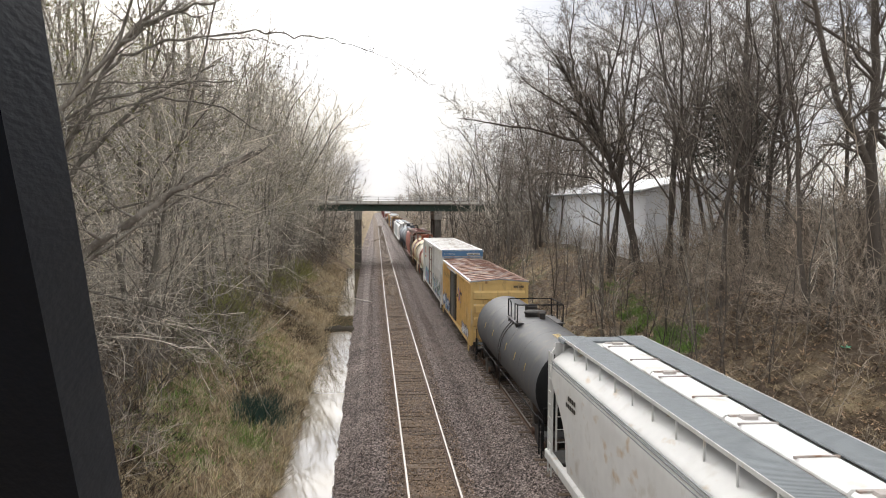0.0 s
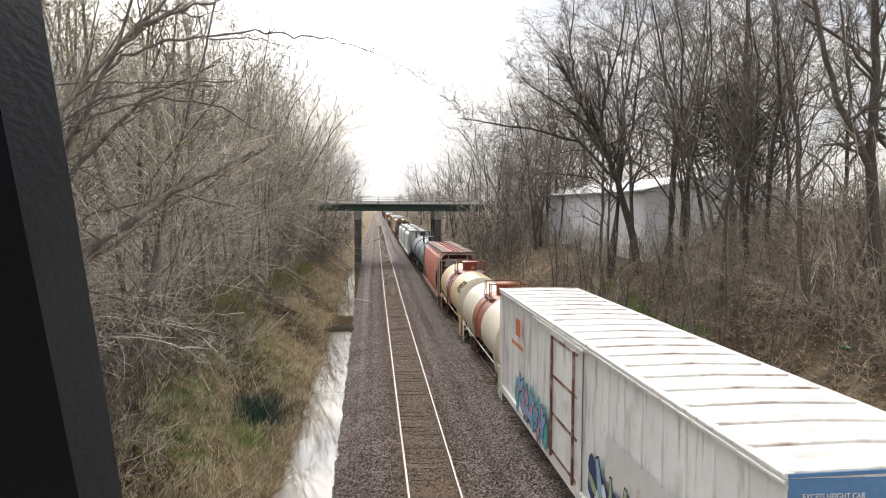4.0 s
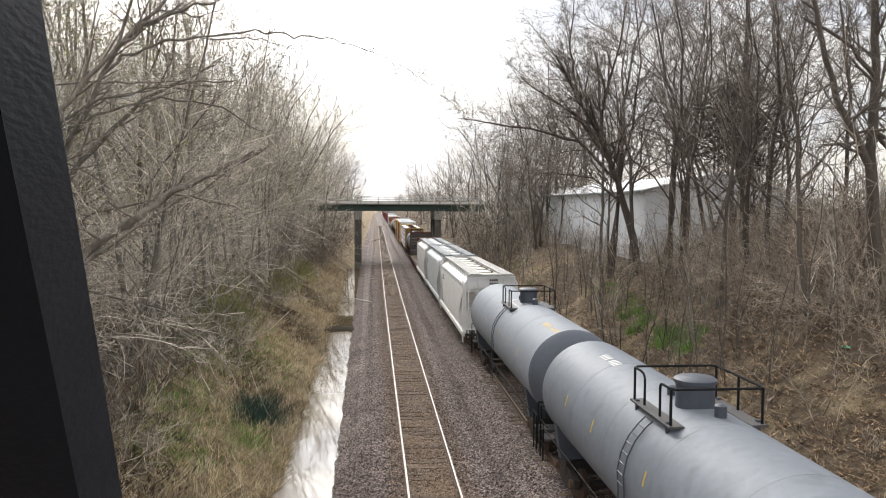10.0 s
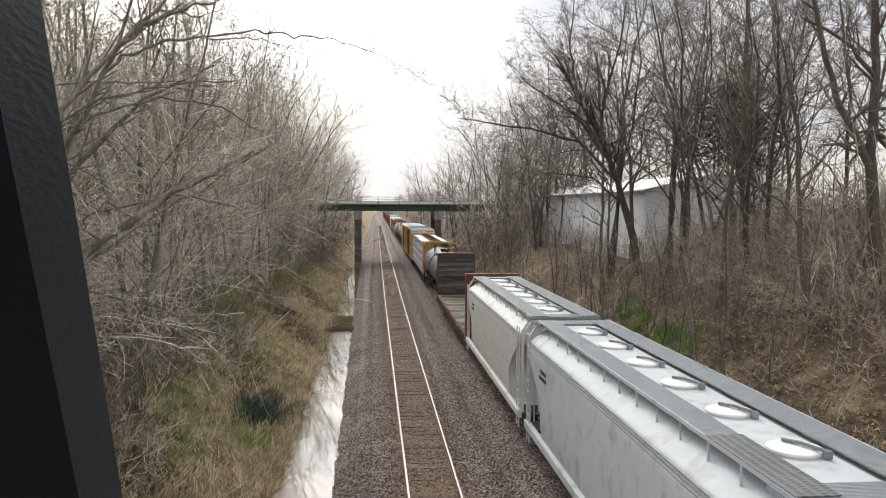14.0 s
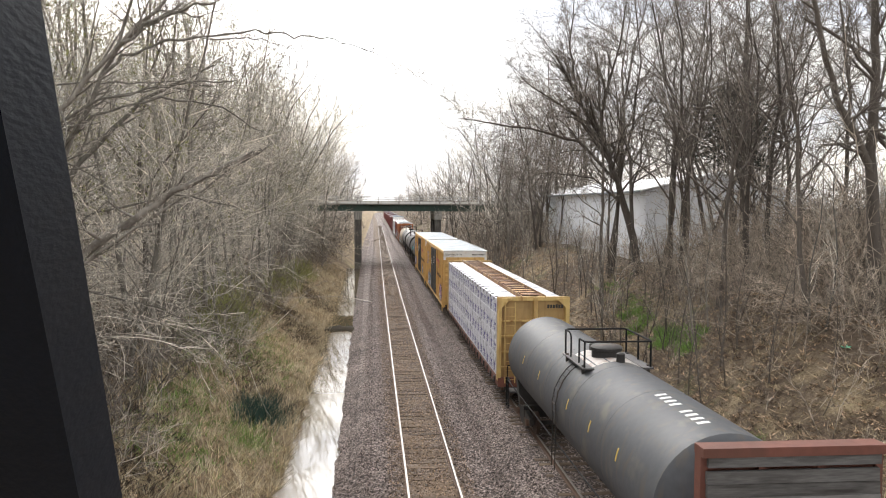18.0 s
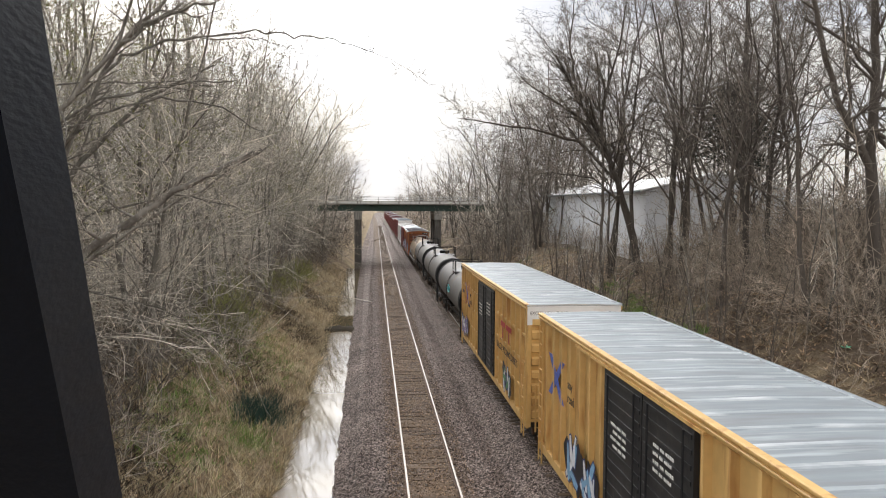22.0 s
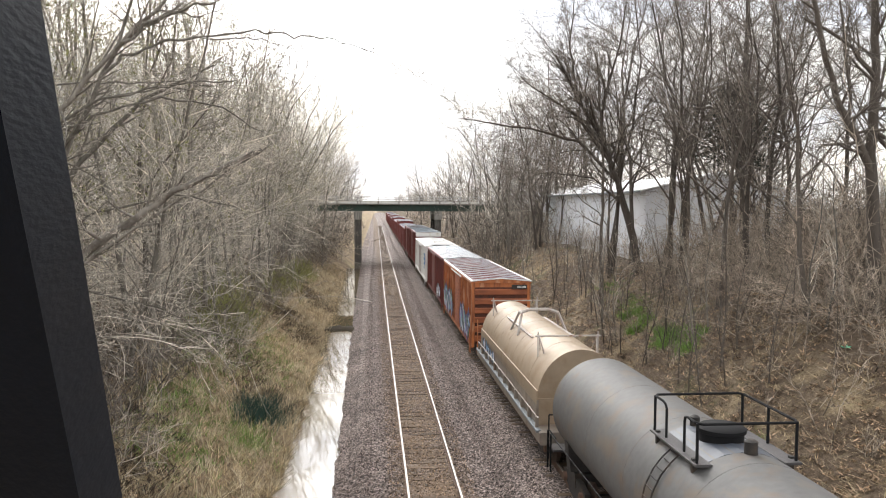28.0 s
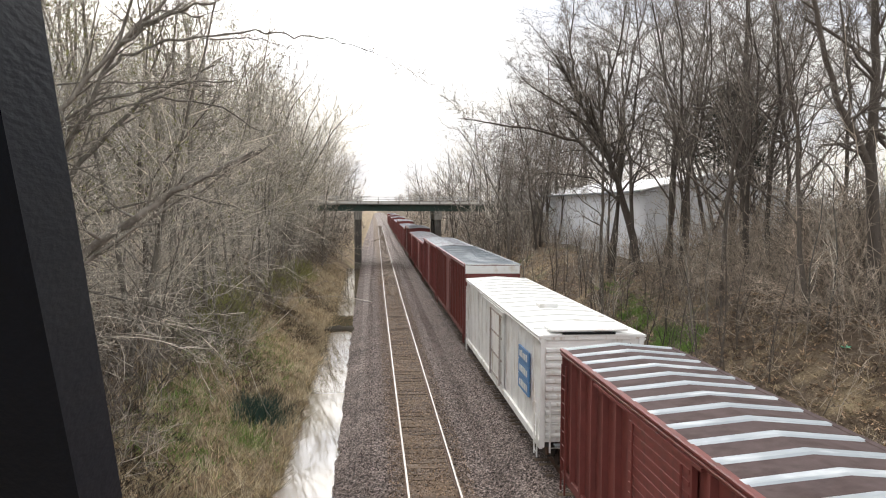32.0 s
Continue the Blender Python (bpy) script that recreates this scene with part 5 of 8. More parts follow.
scatter_bushes("brush_east", "dense bare reddish-brown brush on the bank", 150, east_bank(17.2, 22), 1.9, m_brush, 33)
scatter_bushes("dead_brush_east", "dead stems on the steep bank", 30, east_bank(13.0, 18), 0.8, m_brush, 34)


ARCH = dict(least=0.0085, steps=(9, 4, 1), kids=(11, 5, 0), bare=(0.12, 0.1, 0), wander=(0.10, 0.2, 0.3), rise=(-0.115, -0.03, 0.0),
            spread=(0.6, 0.8, 0), ratio=(0.34, 0.42, 0), thin=(0.55, 0.6, 0))


def arching(name, label, count, area, length, material, seed, sway=(0.5, 0.0), least=0.0085):
    """Long whippy shoots that rise, bow over and tangle, as one stretch of brush."""
    r = np.random.default_rng(seed)
    segs = []
    for i in range(count):
        x, y = area(r)
        az = r.uniform(0, math.tau)
        d = np.array((sway[0] + 0.6 * math.cos(az), sway[1] + 0.6 * math.sin(az), r.uniform(0.7, 1.5)))
        grow(r, segs, (x + bend(y), y, ground_z(x + bend(y), y) - 0.1), d / np.linalg.norm(d), length * r.uniform(0.55, 1.35), r.uniform(0.014, 0.032), 0, dict(ARCH, least=least))
    rows = np.asarray(segs)
    ends = rows[:, 8] == 2
    single(name, skeleton_mesh(name, rows[~ends], material, 3), None, label, "brush", kind="stuff")
    return single(name + "_twig", skeleton_mesh(name, rows[ends], material, 3, True), None, "fine twigs of the " + label, "brush", kind="stuff")


arching("arching_brush_west", "pale arching bare shoots over the bank", 20, lambda r: (-r.uniform(8.6, 15), 20 + 56 * r.random() ** 1.2), 3.6, m_brushpale, 81)
arching("arching_shoots_west", "grey-brown bowed shoots in the woods", 240, lambda r: (-r.uniform(11.0, 20), 17 + 75 * r.random() ** 1.2), 6.0, m_twig, 82, (0.6, -0.1))
arching("bank_shoots_east", "thin brown bowed shoots on the steep bank", 75, lambda r: (r.uniform(13.6, 18.5), 19 + 30 * r.random()), 2.7, m_brush, 89, (-0.3, -0.1), 0.006)
arching("low_shoots_west", "brown tangled shoots low on the bank", 46, lambda r: (-r.uniform(6.6, 10.5), 23 + 22 * r.random()), 1.7, m_brush, 90, (0.4, -0.2), 0.0045)
arching("near_shoots_west", "fine pale arching shoots beside the cutting", 26, lambda r: (-r.uniform(8.6, 13.5), 18 + 18 * r.random()), 4.2, m_brushpale, 88, (0.55, -0.1), 0.0045)
arching("near_tangle_west", "dark tangled shoots low on the bank", 150, lambda r: (-r.uniform(7.6, 12.5), 20 + 26 * r.random()), 2.2, m_twigdark, 89, (0.4, -0.1), 0.005)
arching("crown_shoots_west", "long fine grey shoots high in the woods", 60, lambda r: (-r.uniform(10.5, 16), 18 + 22 * r.random()), 11.5, m_twig, 90, (0.25, -0.05), 0.006)
arching("arching_brush_east", "reddish-brown bowed brush above the bank", 270, lambda r: (r.uniform(17.2, 25), 22 + 27 * r.random()), 3.2, m_brushred, 83, (-0.45, -0.2))
arching("crest_brush_east", "pale tangled brush along the bank's crest", 150, lambda r: (r.uniform(19.4, 26.0), 29 + 19 * r.random()), 6.6, m_brush, 84, (-0.25, 0.0))
arching("bridge_end_brush", "tangled brush hiding the bridge ends", 120, lambda r: ((-r.uniform(6.0, 15), r.uniform(98, 116)) if r.random() < 0.65 else (r.uniform(13.5, 22), r.uniform(84, 116))), 7.0, m_brush, 85, (0.15, 0.0), 0.018)
arching("deep_brush_east", "dense dark brush behind the bank", 130, lambda r: (r.uniform(24, 44), 24 + 34 * r.random()), 8.0, m_twigdark, 87, (-0.1, 0.0), 0.016)
arching("deep_woods_brush", "dense brush deep in the woods", 240, lambda r: (-r.uniform(19, 48), 24 + 110 * r.random()), 8.5, m_twigdark, 86, (0.0, 0.0), 0.02)


def far_woods(name, label, side, seed):
    """Distant bare treetops closing both sides of the line."""
    r = np.random.default_rng(seed)
    rows = []
    kinds = []
    for i in range(5):
        segs = []
        grow(r, segs, (0, 0, 0), (0, 0, 1), 16, 0.2, 0, dict(FAR, kids=(14, 6, 0), least=0.03))
        segs = np.asarray(segs)
        kinds.append(segs)
    for i in range(60):
        y = r.uniform(330, 1000)
        x = side * r.uniform(13, 55) + (3.5 if side > 0 else 0)
        k = kinds[r.integers(5)].copy()
        sc = r.uniform(0.7, 1.1)
        off = np.array((x + bend(y) * 0.6, y, ground_z(x, y)))
        k[:, 0:3] = k[:, 0:3] * sc + off
        k[:, 3:6] = k[:, 3:6] * sc + off
        k[:, 6:8] = np.maximum(k[:, 6:8] * sc, 0.04)
        rows.append(k)
    return single(name, skeleton_mesh(name, np.concatenate(rows), m_brush, 3), None, label, "woods", kind="stuff")


far_woods("far_woods_west", "distant bare woods beyond the bridge", -1, 41)
far_woods("far_woods_east", "distant bare woods beyond the bridge", 1, 42)


def grass(name, label, count, area, height, width, material, seed, lay=0.6):
    """Loose blades of grass as one sheet of stuff."""
    r = np.random.default_rng(seed)
    pts = np.array([area(r) for _ in range(count)])
    z = np.array([ground_z(x + bend(y), y) for x, y in pts])
    per = 9
    base = np.repeat(np.column_stack([pts[:, 0] + np.array([bend(y) for y in pts[:, 1]]), pts[:, 1], z]), per, 0)
    m = len(base)
    base[:, :2] += r.normal(0, 0.10, (m, 2))
    base[:, 2] -= 0.03
    h = height * r.uniform(0.5, 1.3, m)
    tip = base + np.column_stack([r.normal(0, lay, m) * h, r.normal(0, lay, m) * h, h])
    az = r.uniform(0, math.tau, m)
    off = np.column_stack([np.cos(az), np.sin(az), np.zeros(m)]) * width
    v = np.stack([base - off, base + off, tip], 1).reshape(-1, 3)
    return single(name, raw_mesh(name, v, np.arange(m * 3).reshape(-1, 3), material), None, label, "grass", kind="stuff")


grass("dry_grass_west", "matted dry straw-coloured grass on the bank", 5200, lambda r: (-3.1 - 7.5 * r.random() ** 1.3, 15 + 95 * r.random() ** 1.6), 0.34, 0.016, m_grassdry, 51, 0.8)
grass("dry_grass_east", "matted dry grass and litter on the bank", 4200, lambda r: (11.2 + 6.0 * r.random(), 18 + 100 * r.random() ** 1.5), 0.15, 0.012, m_grassdry, 52, 1.7)
grass("leaf_litter_west", "brown dead leaves and stalks", 5200, lambda r: (-4.0 - 9 * r.random(), 18 + 80 * r.random() ** 1.7), 0.10, 0.034, m_litter, 53, 1.5)
grass("leaf_litter_east", "brown dead leaves and stalks", 4200, lambda r: (11.6 + 8 * r.random(), 20 + 80 * r.random() ** 1.6), 0.10, 0.034, m_litter, 54, 1.5)


def patches(spots):
    def pick(r):
        x, y, sx, sy = spots[r.integers(len(spots))]
        return (x + r.normal(0, sx), y + r.normal(0, sy))
    return pick


grass("green_grass_west", "fresh green grass tufts on the bank", 2300, patches([(-9.1, 40, 0.9, 2.0), (-9.5, 53, 1.1, 2.5), (-4.6, 29, .5, 1.2), (-6.4, 25.4, .8, 1.4), (-7.2, 30, 0.8, 1.5), (-8.6, 43, 0.6, 1.5), (-8.9, 45, 0.6, 1.5), (-8.3, 48, 1.0, 3), (-5.8, 42, 1.0, 3), (-7.6, 37, 1.0, 3)]), 0.24, 0.014, m_grassgreen, 55, 0.6)
rg = random.Random(19)
green_spots = [(rg.uniform(14.4, 15.9), rg.uniform(34.5, 45.5), rg.uniform(0.10, 0.22), rg.uniform(0.25, 0.5)) for _ in range(15)]
grass("green_grass_east", "fresh green grass tufts on the bank", 1500, patches(green_spots + [(15.0, 37.4, .22, .4), (15.1, 39, .3, .6), (14.5, 35.2, .2, .4), (15.9, 47, .4, 1.2), (12.6, 25, .2, .4), (16.2, 53, .5, 2)]), 0.27, 0.013, m_grassgreen, 56, 0.75)
grass("sedge_clump", "dark blue-green sedge clump by the ditch", 170, patches([(-4.2, 32.6, .38, 0.9), (-4.7, 31.6, .32, .7)]), 0.62, 0.016, m_sedge, 58, 0.35)
grass("green_shrub_west", "low shrubs in fresh pale green leaf", 650, patches([(-9.2, 48, .7, 1.5), (-8.4, 45, .6, 1.2), (-8.2, 70, .8, 4), (-7.8, 84, .7, 5), (-11, 56, 1, 3)]), 1.3, 0.022, m_bud, 57, 0.5)
grass("straw_tufts_west", "bleached straw tufts on the bank", 1500, lambda r: (-3.1 - 6.5 * r.random() ** 1.2, 15 + 80 * r.random() ** 1.5), 0.5, 0.014, m_straw, 91, 0.7)
grass("straw_tufts_east", "bleached straw tufts on the bank", 300, lambda r: (11.2 + 5.5 * r.random(), 18 + 70 * r.random() ** 1.4), 0.2, 0.007, m_grassdry, 92, 1.9)
grass("dark_litter_west", "dark dead leaves and stalks in patches", 2600, patches([(-4.5 - 1.1 * (i % 6), 17 + 2.9 * i, 0.7, 1.0) for i in range(22)]), 0.2, 0.035, m_deadleaf, 93, 1.3)
grass("dark_litter_east", "dark dead leaves and stalks in patches", 450, patches([(12.0 + 0.9 * (i % 6), 20 + 2.9 * i, 0.6, 1.0) for i in range(22)]), 0.12, 0.03, m_deadleaf, 94, 1.8)


def litter_scrap(x, y):
    """A crumpled scrap of green plastic."""
    r = np.random.default_rng(6)
    k = 6
    v = [(x + 0.05 * i + r.normal(0, 0.02), y + 0.05 * j + r.normal(0, 0.02), ground_z(x, y) + 0.10 + abs(r.normal(0, 0.05))) for i in range(k) for j in range(k)]
    f = [(i * k + j, i * k + j + 1, (i + 1) * k + j + 1, (i + 1) * k + j) for i in range(k - 1) for j in range(k - 1)]
    single("plastic_scrap", raw_mesh("plastic_scrap", v, f, mat("green_plastic", (0.10, 0.45, 0.27), 0.4, 0.0, 0.2, bump=0.0)), None, "crumpled green plastic scrap on the bank", "litter")


litter_scrap(16.9, 26.6)

# ---- the freight train ----
TRAIN = []          # each car and the place of its middle along the line at the start


def car_thing(name, label, category, middle):
    car = thing(name, label, category, "cars of the freight train")
    TRAIN.append((car, middle))
    return car


def at(me, name, parent, x, y, z, rx=0, ry=0, rz=0, label=""):
    o = part(name, me, None, parent, label)
    o.matrix_basis = pose(x, y, z, rx, ry, rz)
    return o


side_frame_me = Build().loft([[(d, y, z) for y, z in ((-1.15, 0.62), (-1.15, 0.36), (-0.75, 0.30), (-0.45, 0.12), (0.45, 0.12), (0.75, 0.30), (1.15, 0.36), (1.15, 0.62), (0.55, 0.72), (-0.55, 0.72))] for d in (-0.07, 0.07)]).mesh("side_frame", m_steel_dark)
wheel_me = Build().loft([[(d, r * math.cos(math.tau * i / 24), r * math.sin(math.tau * i / 24)) for i in range(24)] for d, r in ((-0.07, 0.44), (-0.03, 0.42), (0.0, 0.42), (0.06, 0.41), (0.065, 0.3))]).mesh("wheel", m_wheel, True)
bolster_me = Build().box(-1.1, 1.1, -0.2, 0.2, 0.45, 0.85).box(-0.9, 0.9, -0.93, -0.80, 0.36, 0.49).box(-0.9, 0.9, 0.80, 0.93, 0.36, 0.49).mesh("bolster", m_steel_dark)
bearing_me = Build().loft([[(d, 0.13 * math.cos(math.tau * i / 12), 0.13 * math.sin(math.tau * i / 12)) for i in range(12)] for d in (-0.09, 0.09)]).mesh("bearing", m_rail_side)
coupler_me = Build().box(-0.09, 0.09, -0.1, 0.75, 0.72, 0.92).box(-0.19, 0.17, -0.36, -0.08, 0.66, 0.97).box(-0.3, 0.3, 0.3, 0.9, 0.62, 0.99).mesh("coupler", m_rail_side)


def running_gear(car, half, inset=1.9, reach=0.7):
    for s in (-1, 1):
        tr = at(bolster_me, "truck", car, 0, s * (half - inset), 0)
        for x in (-1.0, 1.0):
            at(side_frame_me, "side_frame", tr, x, 0, 0)
            for y in (-0.87, 0.87):
                at(wheel_me, "wheel", tr, x * 0.76, y, 0.42, 0, 0, 0 if x < 0 else 180)
                at(bearing_me, "bearing", tr, x * 1.07, y, 0.44)
        at(coupler_me, "coupler", car, 0, s * (half + reach - 0.35), 0, 0, 0, 0 if s < 0 else 180)


def ladder(name, car, mm, x, y, z0, z1, w=0.42, side=True, gap=0.38):
    """Rungs between two stiles, on a side (along y) or on an end (along x)."""
    b = Build()
    for s in (-w / 2, w / 2):
        b.box(*((x - 0.02, x + 0.02, y + s - 0.025, y + s + 0.025) if side else (x + s - 0.025, x + s + 0.025, y - 0.02, y + 0.02)), z0, z1)
    z = z0 + 0.15
    while z < z1:
        if side:
            b.tube((x, y - w / 2, z), (x, y + w / 2, z), 0.014, 5)
        else:
            b.tube((x - w / 2, y, z), (x + w / 2, y, z), 0.014, 5)
        z += gap
    return part(name, b, mm, car)


def bars(car, name, mm, face, c0, c1, z, h, words, fix, thick=0.006, seed=1):
    """Lettering too small to read as plain bars. face: 'side' runs along y, 'end' along x, 'top' along y on a roof."""
    r = random.Random(seed)
    b = Build()
    total = sum(words) + 0.6 * (len(words) - 1)
    unit = (c1 - c0) / total
    p = c0
    for w in words:
        n = max(1, round(w))
        for i in range(n):
            a0, a1 = p + unit * w * i / n + 0.12 * unit, p + unit * w * (i + 1) / n - 0.12 * unit
            z0, z1 = z, z + h * r.uniform(0.86, 1.0)
            if face == "side":
                b.box(fix - thick, fix, a0, a1, z0, z1)
            elif face == "end":
                b.box(a0, a1, fix - thick, fix, z0, z1)
            else:
                b.box(z0, z1, a0, a1, fix, fix + thick)
        p += unit * (w + 0.6)
    return tagged(part(name, b, mm, car), kind="stuff")


def words(car, name, text, mm, size, m, stretch=1.0):
    cu = bpy.data.curves.new(name, "FONT")
    cu.body, cu.size, cu.extrude, cu.align_x = text, size, 0.003, "LEFT"
    cu.materials.append(mm)
    o = new(name, cu)
    o.parent = car
    o.matrix_basis = m @ Matrix.Diagonal((stretch, 1, 1, 1))
    return o


SPRAY = [mat("spray_" + n, c, 0.5, 0, 0.25, 6.0, bump=0.0) for n, c in (("pink", (0.62, 0.25, 0.42)), ("sky", (0.22, 0.42, 0.62)), ("navy", (0.03, 0.05, 0.16)), ("green", (0.10, 0.26, 0.12)), ("white", (0.70, 0.71, 0.74)), ("black", (0.02, 0.02, 0.025)), ("teal", (0.10, 0.45, 0.46)), ("lilac", (0.33, 0.25, 0.50)), ("red", (0.45, 0.05, 0.05)), ("sage", (0.34, 0.44, 0.30)), ("orange_red", (0.62, 0.18, 0.06)), ("royal", (0.09, 0.14, 0.47)))]
PINK, SKYB, NAVY, GREEN, WHT, BLK, TEAL, LILAC, REDS, SAGE, REDO, ROYAL = range(12)


def blob(cy, cz, ry, rz, r, k=14):
    ph, ph2 = r.uniform(0, 6), r.uniform(0, 6)
    return [(cy + ry * math.cos(a) * (1 + 0.25 * math.sin(3 * a + ph) + 0.12 * math.sin(5 * a + ph2)), cz + rz * math.sin(a) * (1 + 0.25 * math.sin(2 * a + ph2))) for a in (math.tau * i / k for i in range(k))]


def graffiti(car, x, y0, y1, z0, z1, inks, seed, letters=6):
    """Sprayed lettering: a pale cloud, dark angular strokes and coloured strokes over them, in thin layers."""
    r = random.Random(seed)
    hgt = z1 - z0
    w = (y1 - y0) / letters
    cloud, dark, fills = Build(), Build(), [Build() for _ in inks[1:]]
    for i in range(letters * 2):
        cy = y0 + (y1 - y0) * (i + 0.5) / (letters * 2)
        p = blob(cy, (z0 + z1) / 2 + r.uniform(-0.1, 0.1) * hgt, w * 0.48, hgt * r.uniform(0.30, 0.46), r)
        cloud.loft([[(x - d, a, b) for a, b in p] for d in (0.001, 0.003 + 0.0002 * i)])

    def stroke(build, cy, cz, ln, wd, ang, depth):
        ca, sa = math.cos(ang), math.sin(ang)
        q = [(cy + u * ca - v * sa, cz + u * sa + v * ca) for u, v in ((-ln, -wd * 0.6), (-ln * 0.2, -wd * 1.15), (ln, -wd * 0.7), (ln * 1.05, wd * 0.6), (0, wd), (-ln * 1.05, wd * 0.9))]
        build.loft([[(x - d, a, b) for a, b in q] for d in (0.002, depth)])

    for i in range(letters):
        cy0 = y0 + w * (i + 0.5)
        for j in range(4):
            cy, cz = cy0 + r.uniform(-0.32, 0.32) * w, (z0 + z1) / 2 + r.uniform(-0.3, 0.3) * hgt
            ln, wd, ang = hgt * r.uniform(0.2, 0.36), w * r.uniform(0.10, 0.17), r.choice((1.57, 1.3, 1.8, 0.3, -0.5, 0.9, 2.2)) + r.uniform(-0.2, 0.2)
            stroke(dark, cy, cz, ln * 1.12, wd * 1.5, ang, 0.008 + 0.0004 * j)
            stroke(fills[(i + j) % len(fills)], cy, cz, ln, wd, ang, 0.012 + 0.0004 * j)
    g = part("graffiti", cloud, SPRAY[inks[0]], car, "sprayed graffiti in several colours")
    tagged(g, kind="stuff")
    tagged(part("outline", dark, SPRAY[BLK if inks[0] != BLK else NAVY], g), kind="stuff")
    for f, ink in zip(fills, inks[1:]):
        tagged(part("fill", f, SPRAY[ink], g), kind="stuff")


def scrawl(car, x, y0, y1, z0, z1, ink, seed, strokes=7, r_=0.022):
    """A sprayed tag of thin looping strokes."""
    r = random.Random(seed)
    b = Build()
    for i in range(strokes):
        cy, cz = y0 + (y1 - y0) * (i + 0.5) / strokes, (z0 + z1) / 2
        pts = []
        a0 = r.uniform(0, 6)
        for j in range(7):
            a = a0 + j * r.uniform(0.7, 1.1)
            pts.append((x - 0.004, cy + math.cos(a) * (y1 - y0) / strokes * 0.75, cz + math.sin(a) * (z1 - z0) * r.uniform(0.25, 0.5)))
        b.pipe(pts, r_, 4)
    tagged(part("graffiti", b, SPRAY[ink], car, "thin sprayed tag"), kind="stuff")


def round_scrawl(car, R, cz, y0, y1, a0, a1, ink, seed, strokes=7, r_=0.02):
    """A sprayed tag of looping strokes that follows a tank's side."""
    r = random.Random(seed)
    b = Build()
    for i in range(strokes):
        cy, ca = y0 + (y1 - y0) * (i + 0.5) / strokes, (a0 + a1) / 2
        t0, pts = r.uniform(0, 6), []
        for j in range(8):
            t = t0 + j * r.uniform(0.6, 1.0)
            y, a = cy + math.cos(t) * (y1 - y0) / strokes * 0.8, ca + math.sin(t) * (a1 - a0) * r.uniform(0.3, 0.5)
            pts.append(((R - 0.006) * math.sin(a), y, cz + (R - 0.006) * math.cos(a)))
        b.pipe(pts, r_, 4)
    tagged(part("graffiti", b, SPRAY[ink], car, "sprayed tag on the tank"), kind="stuff")


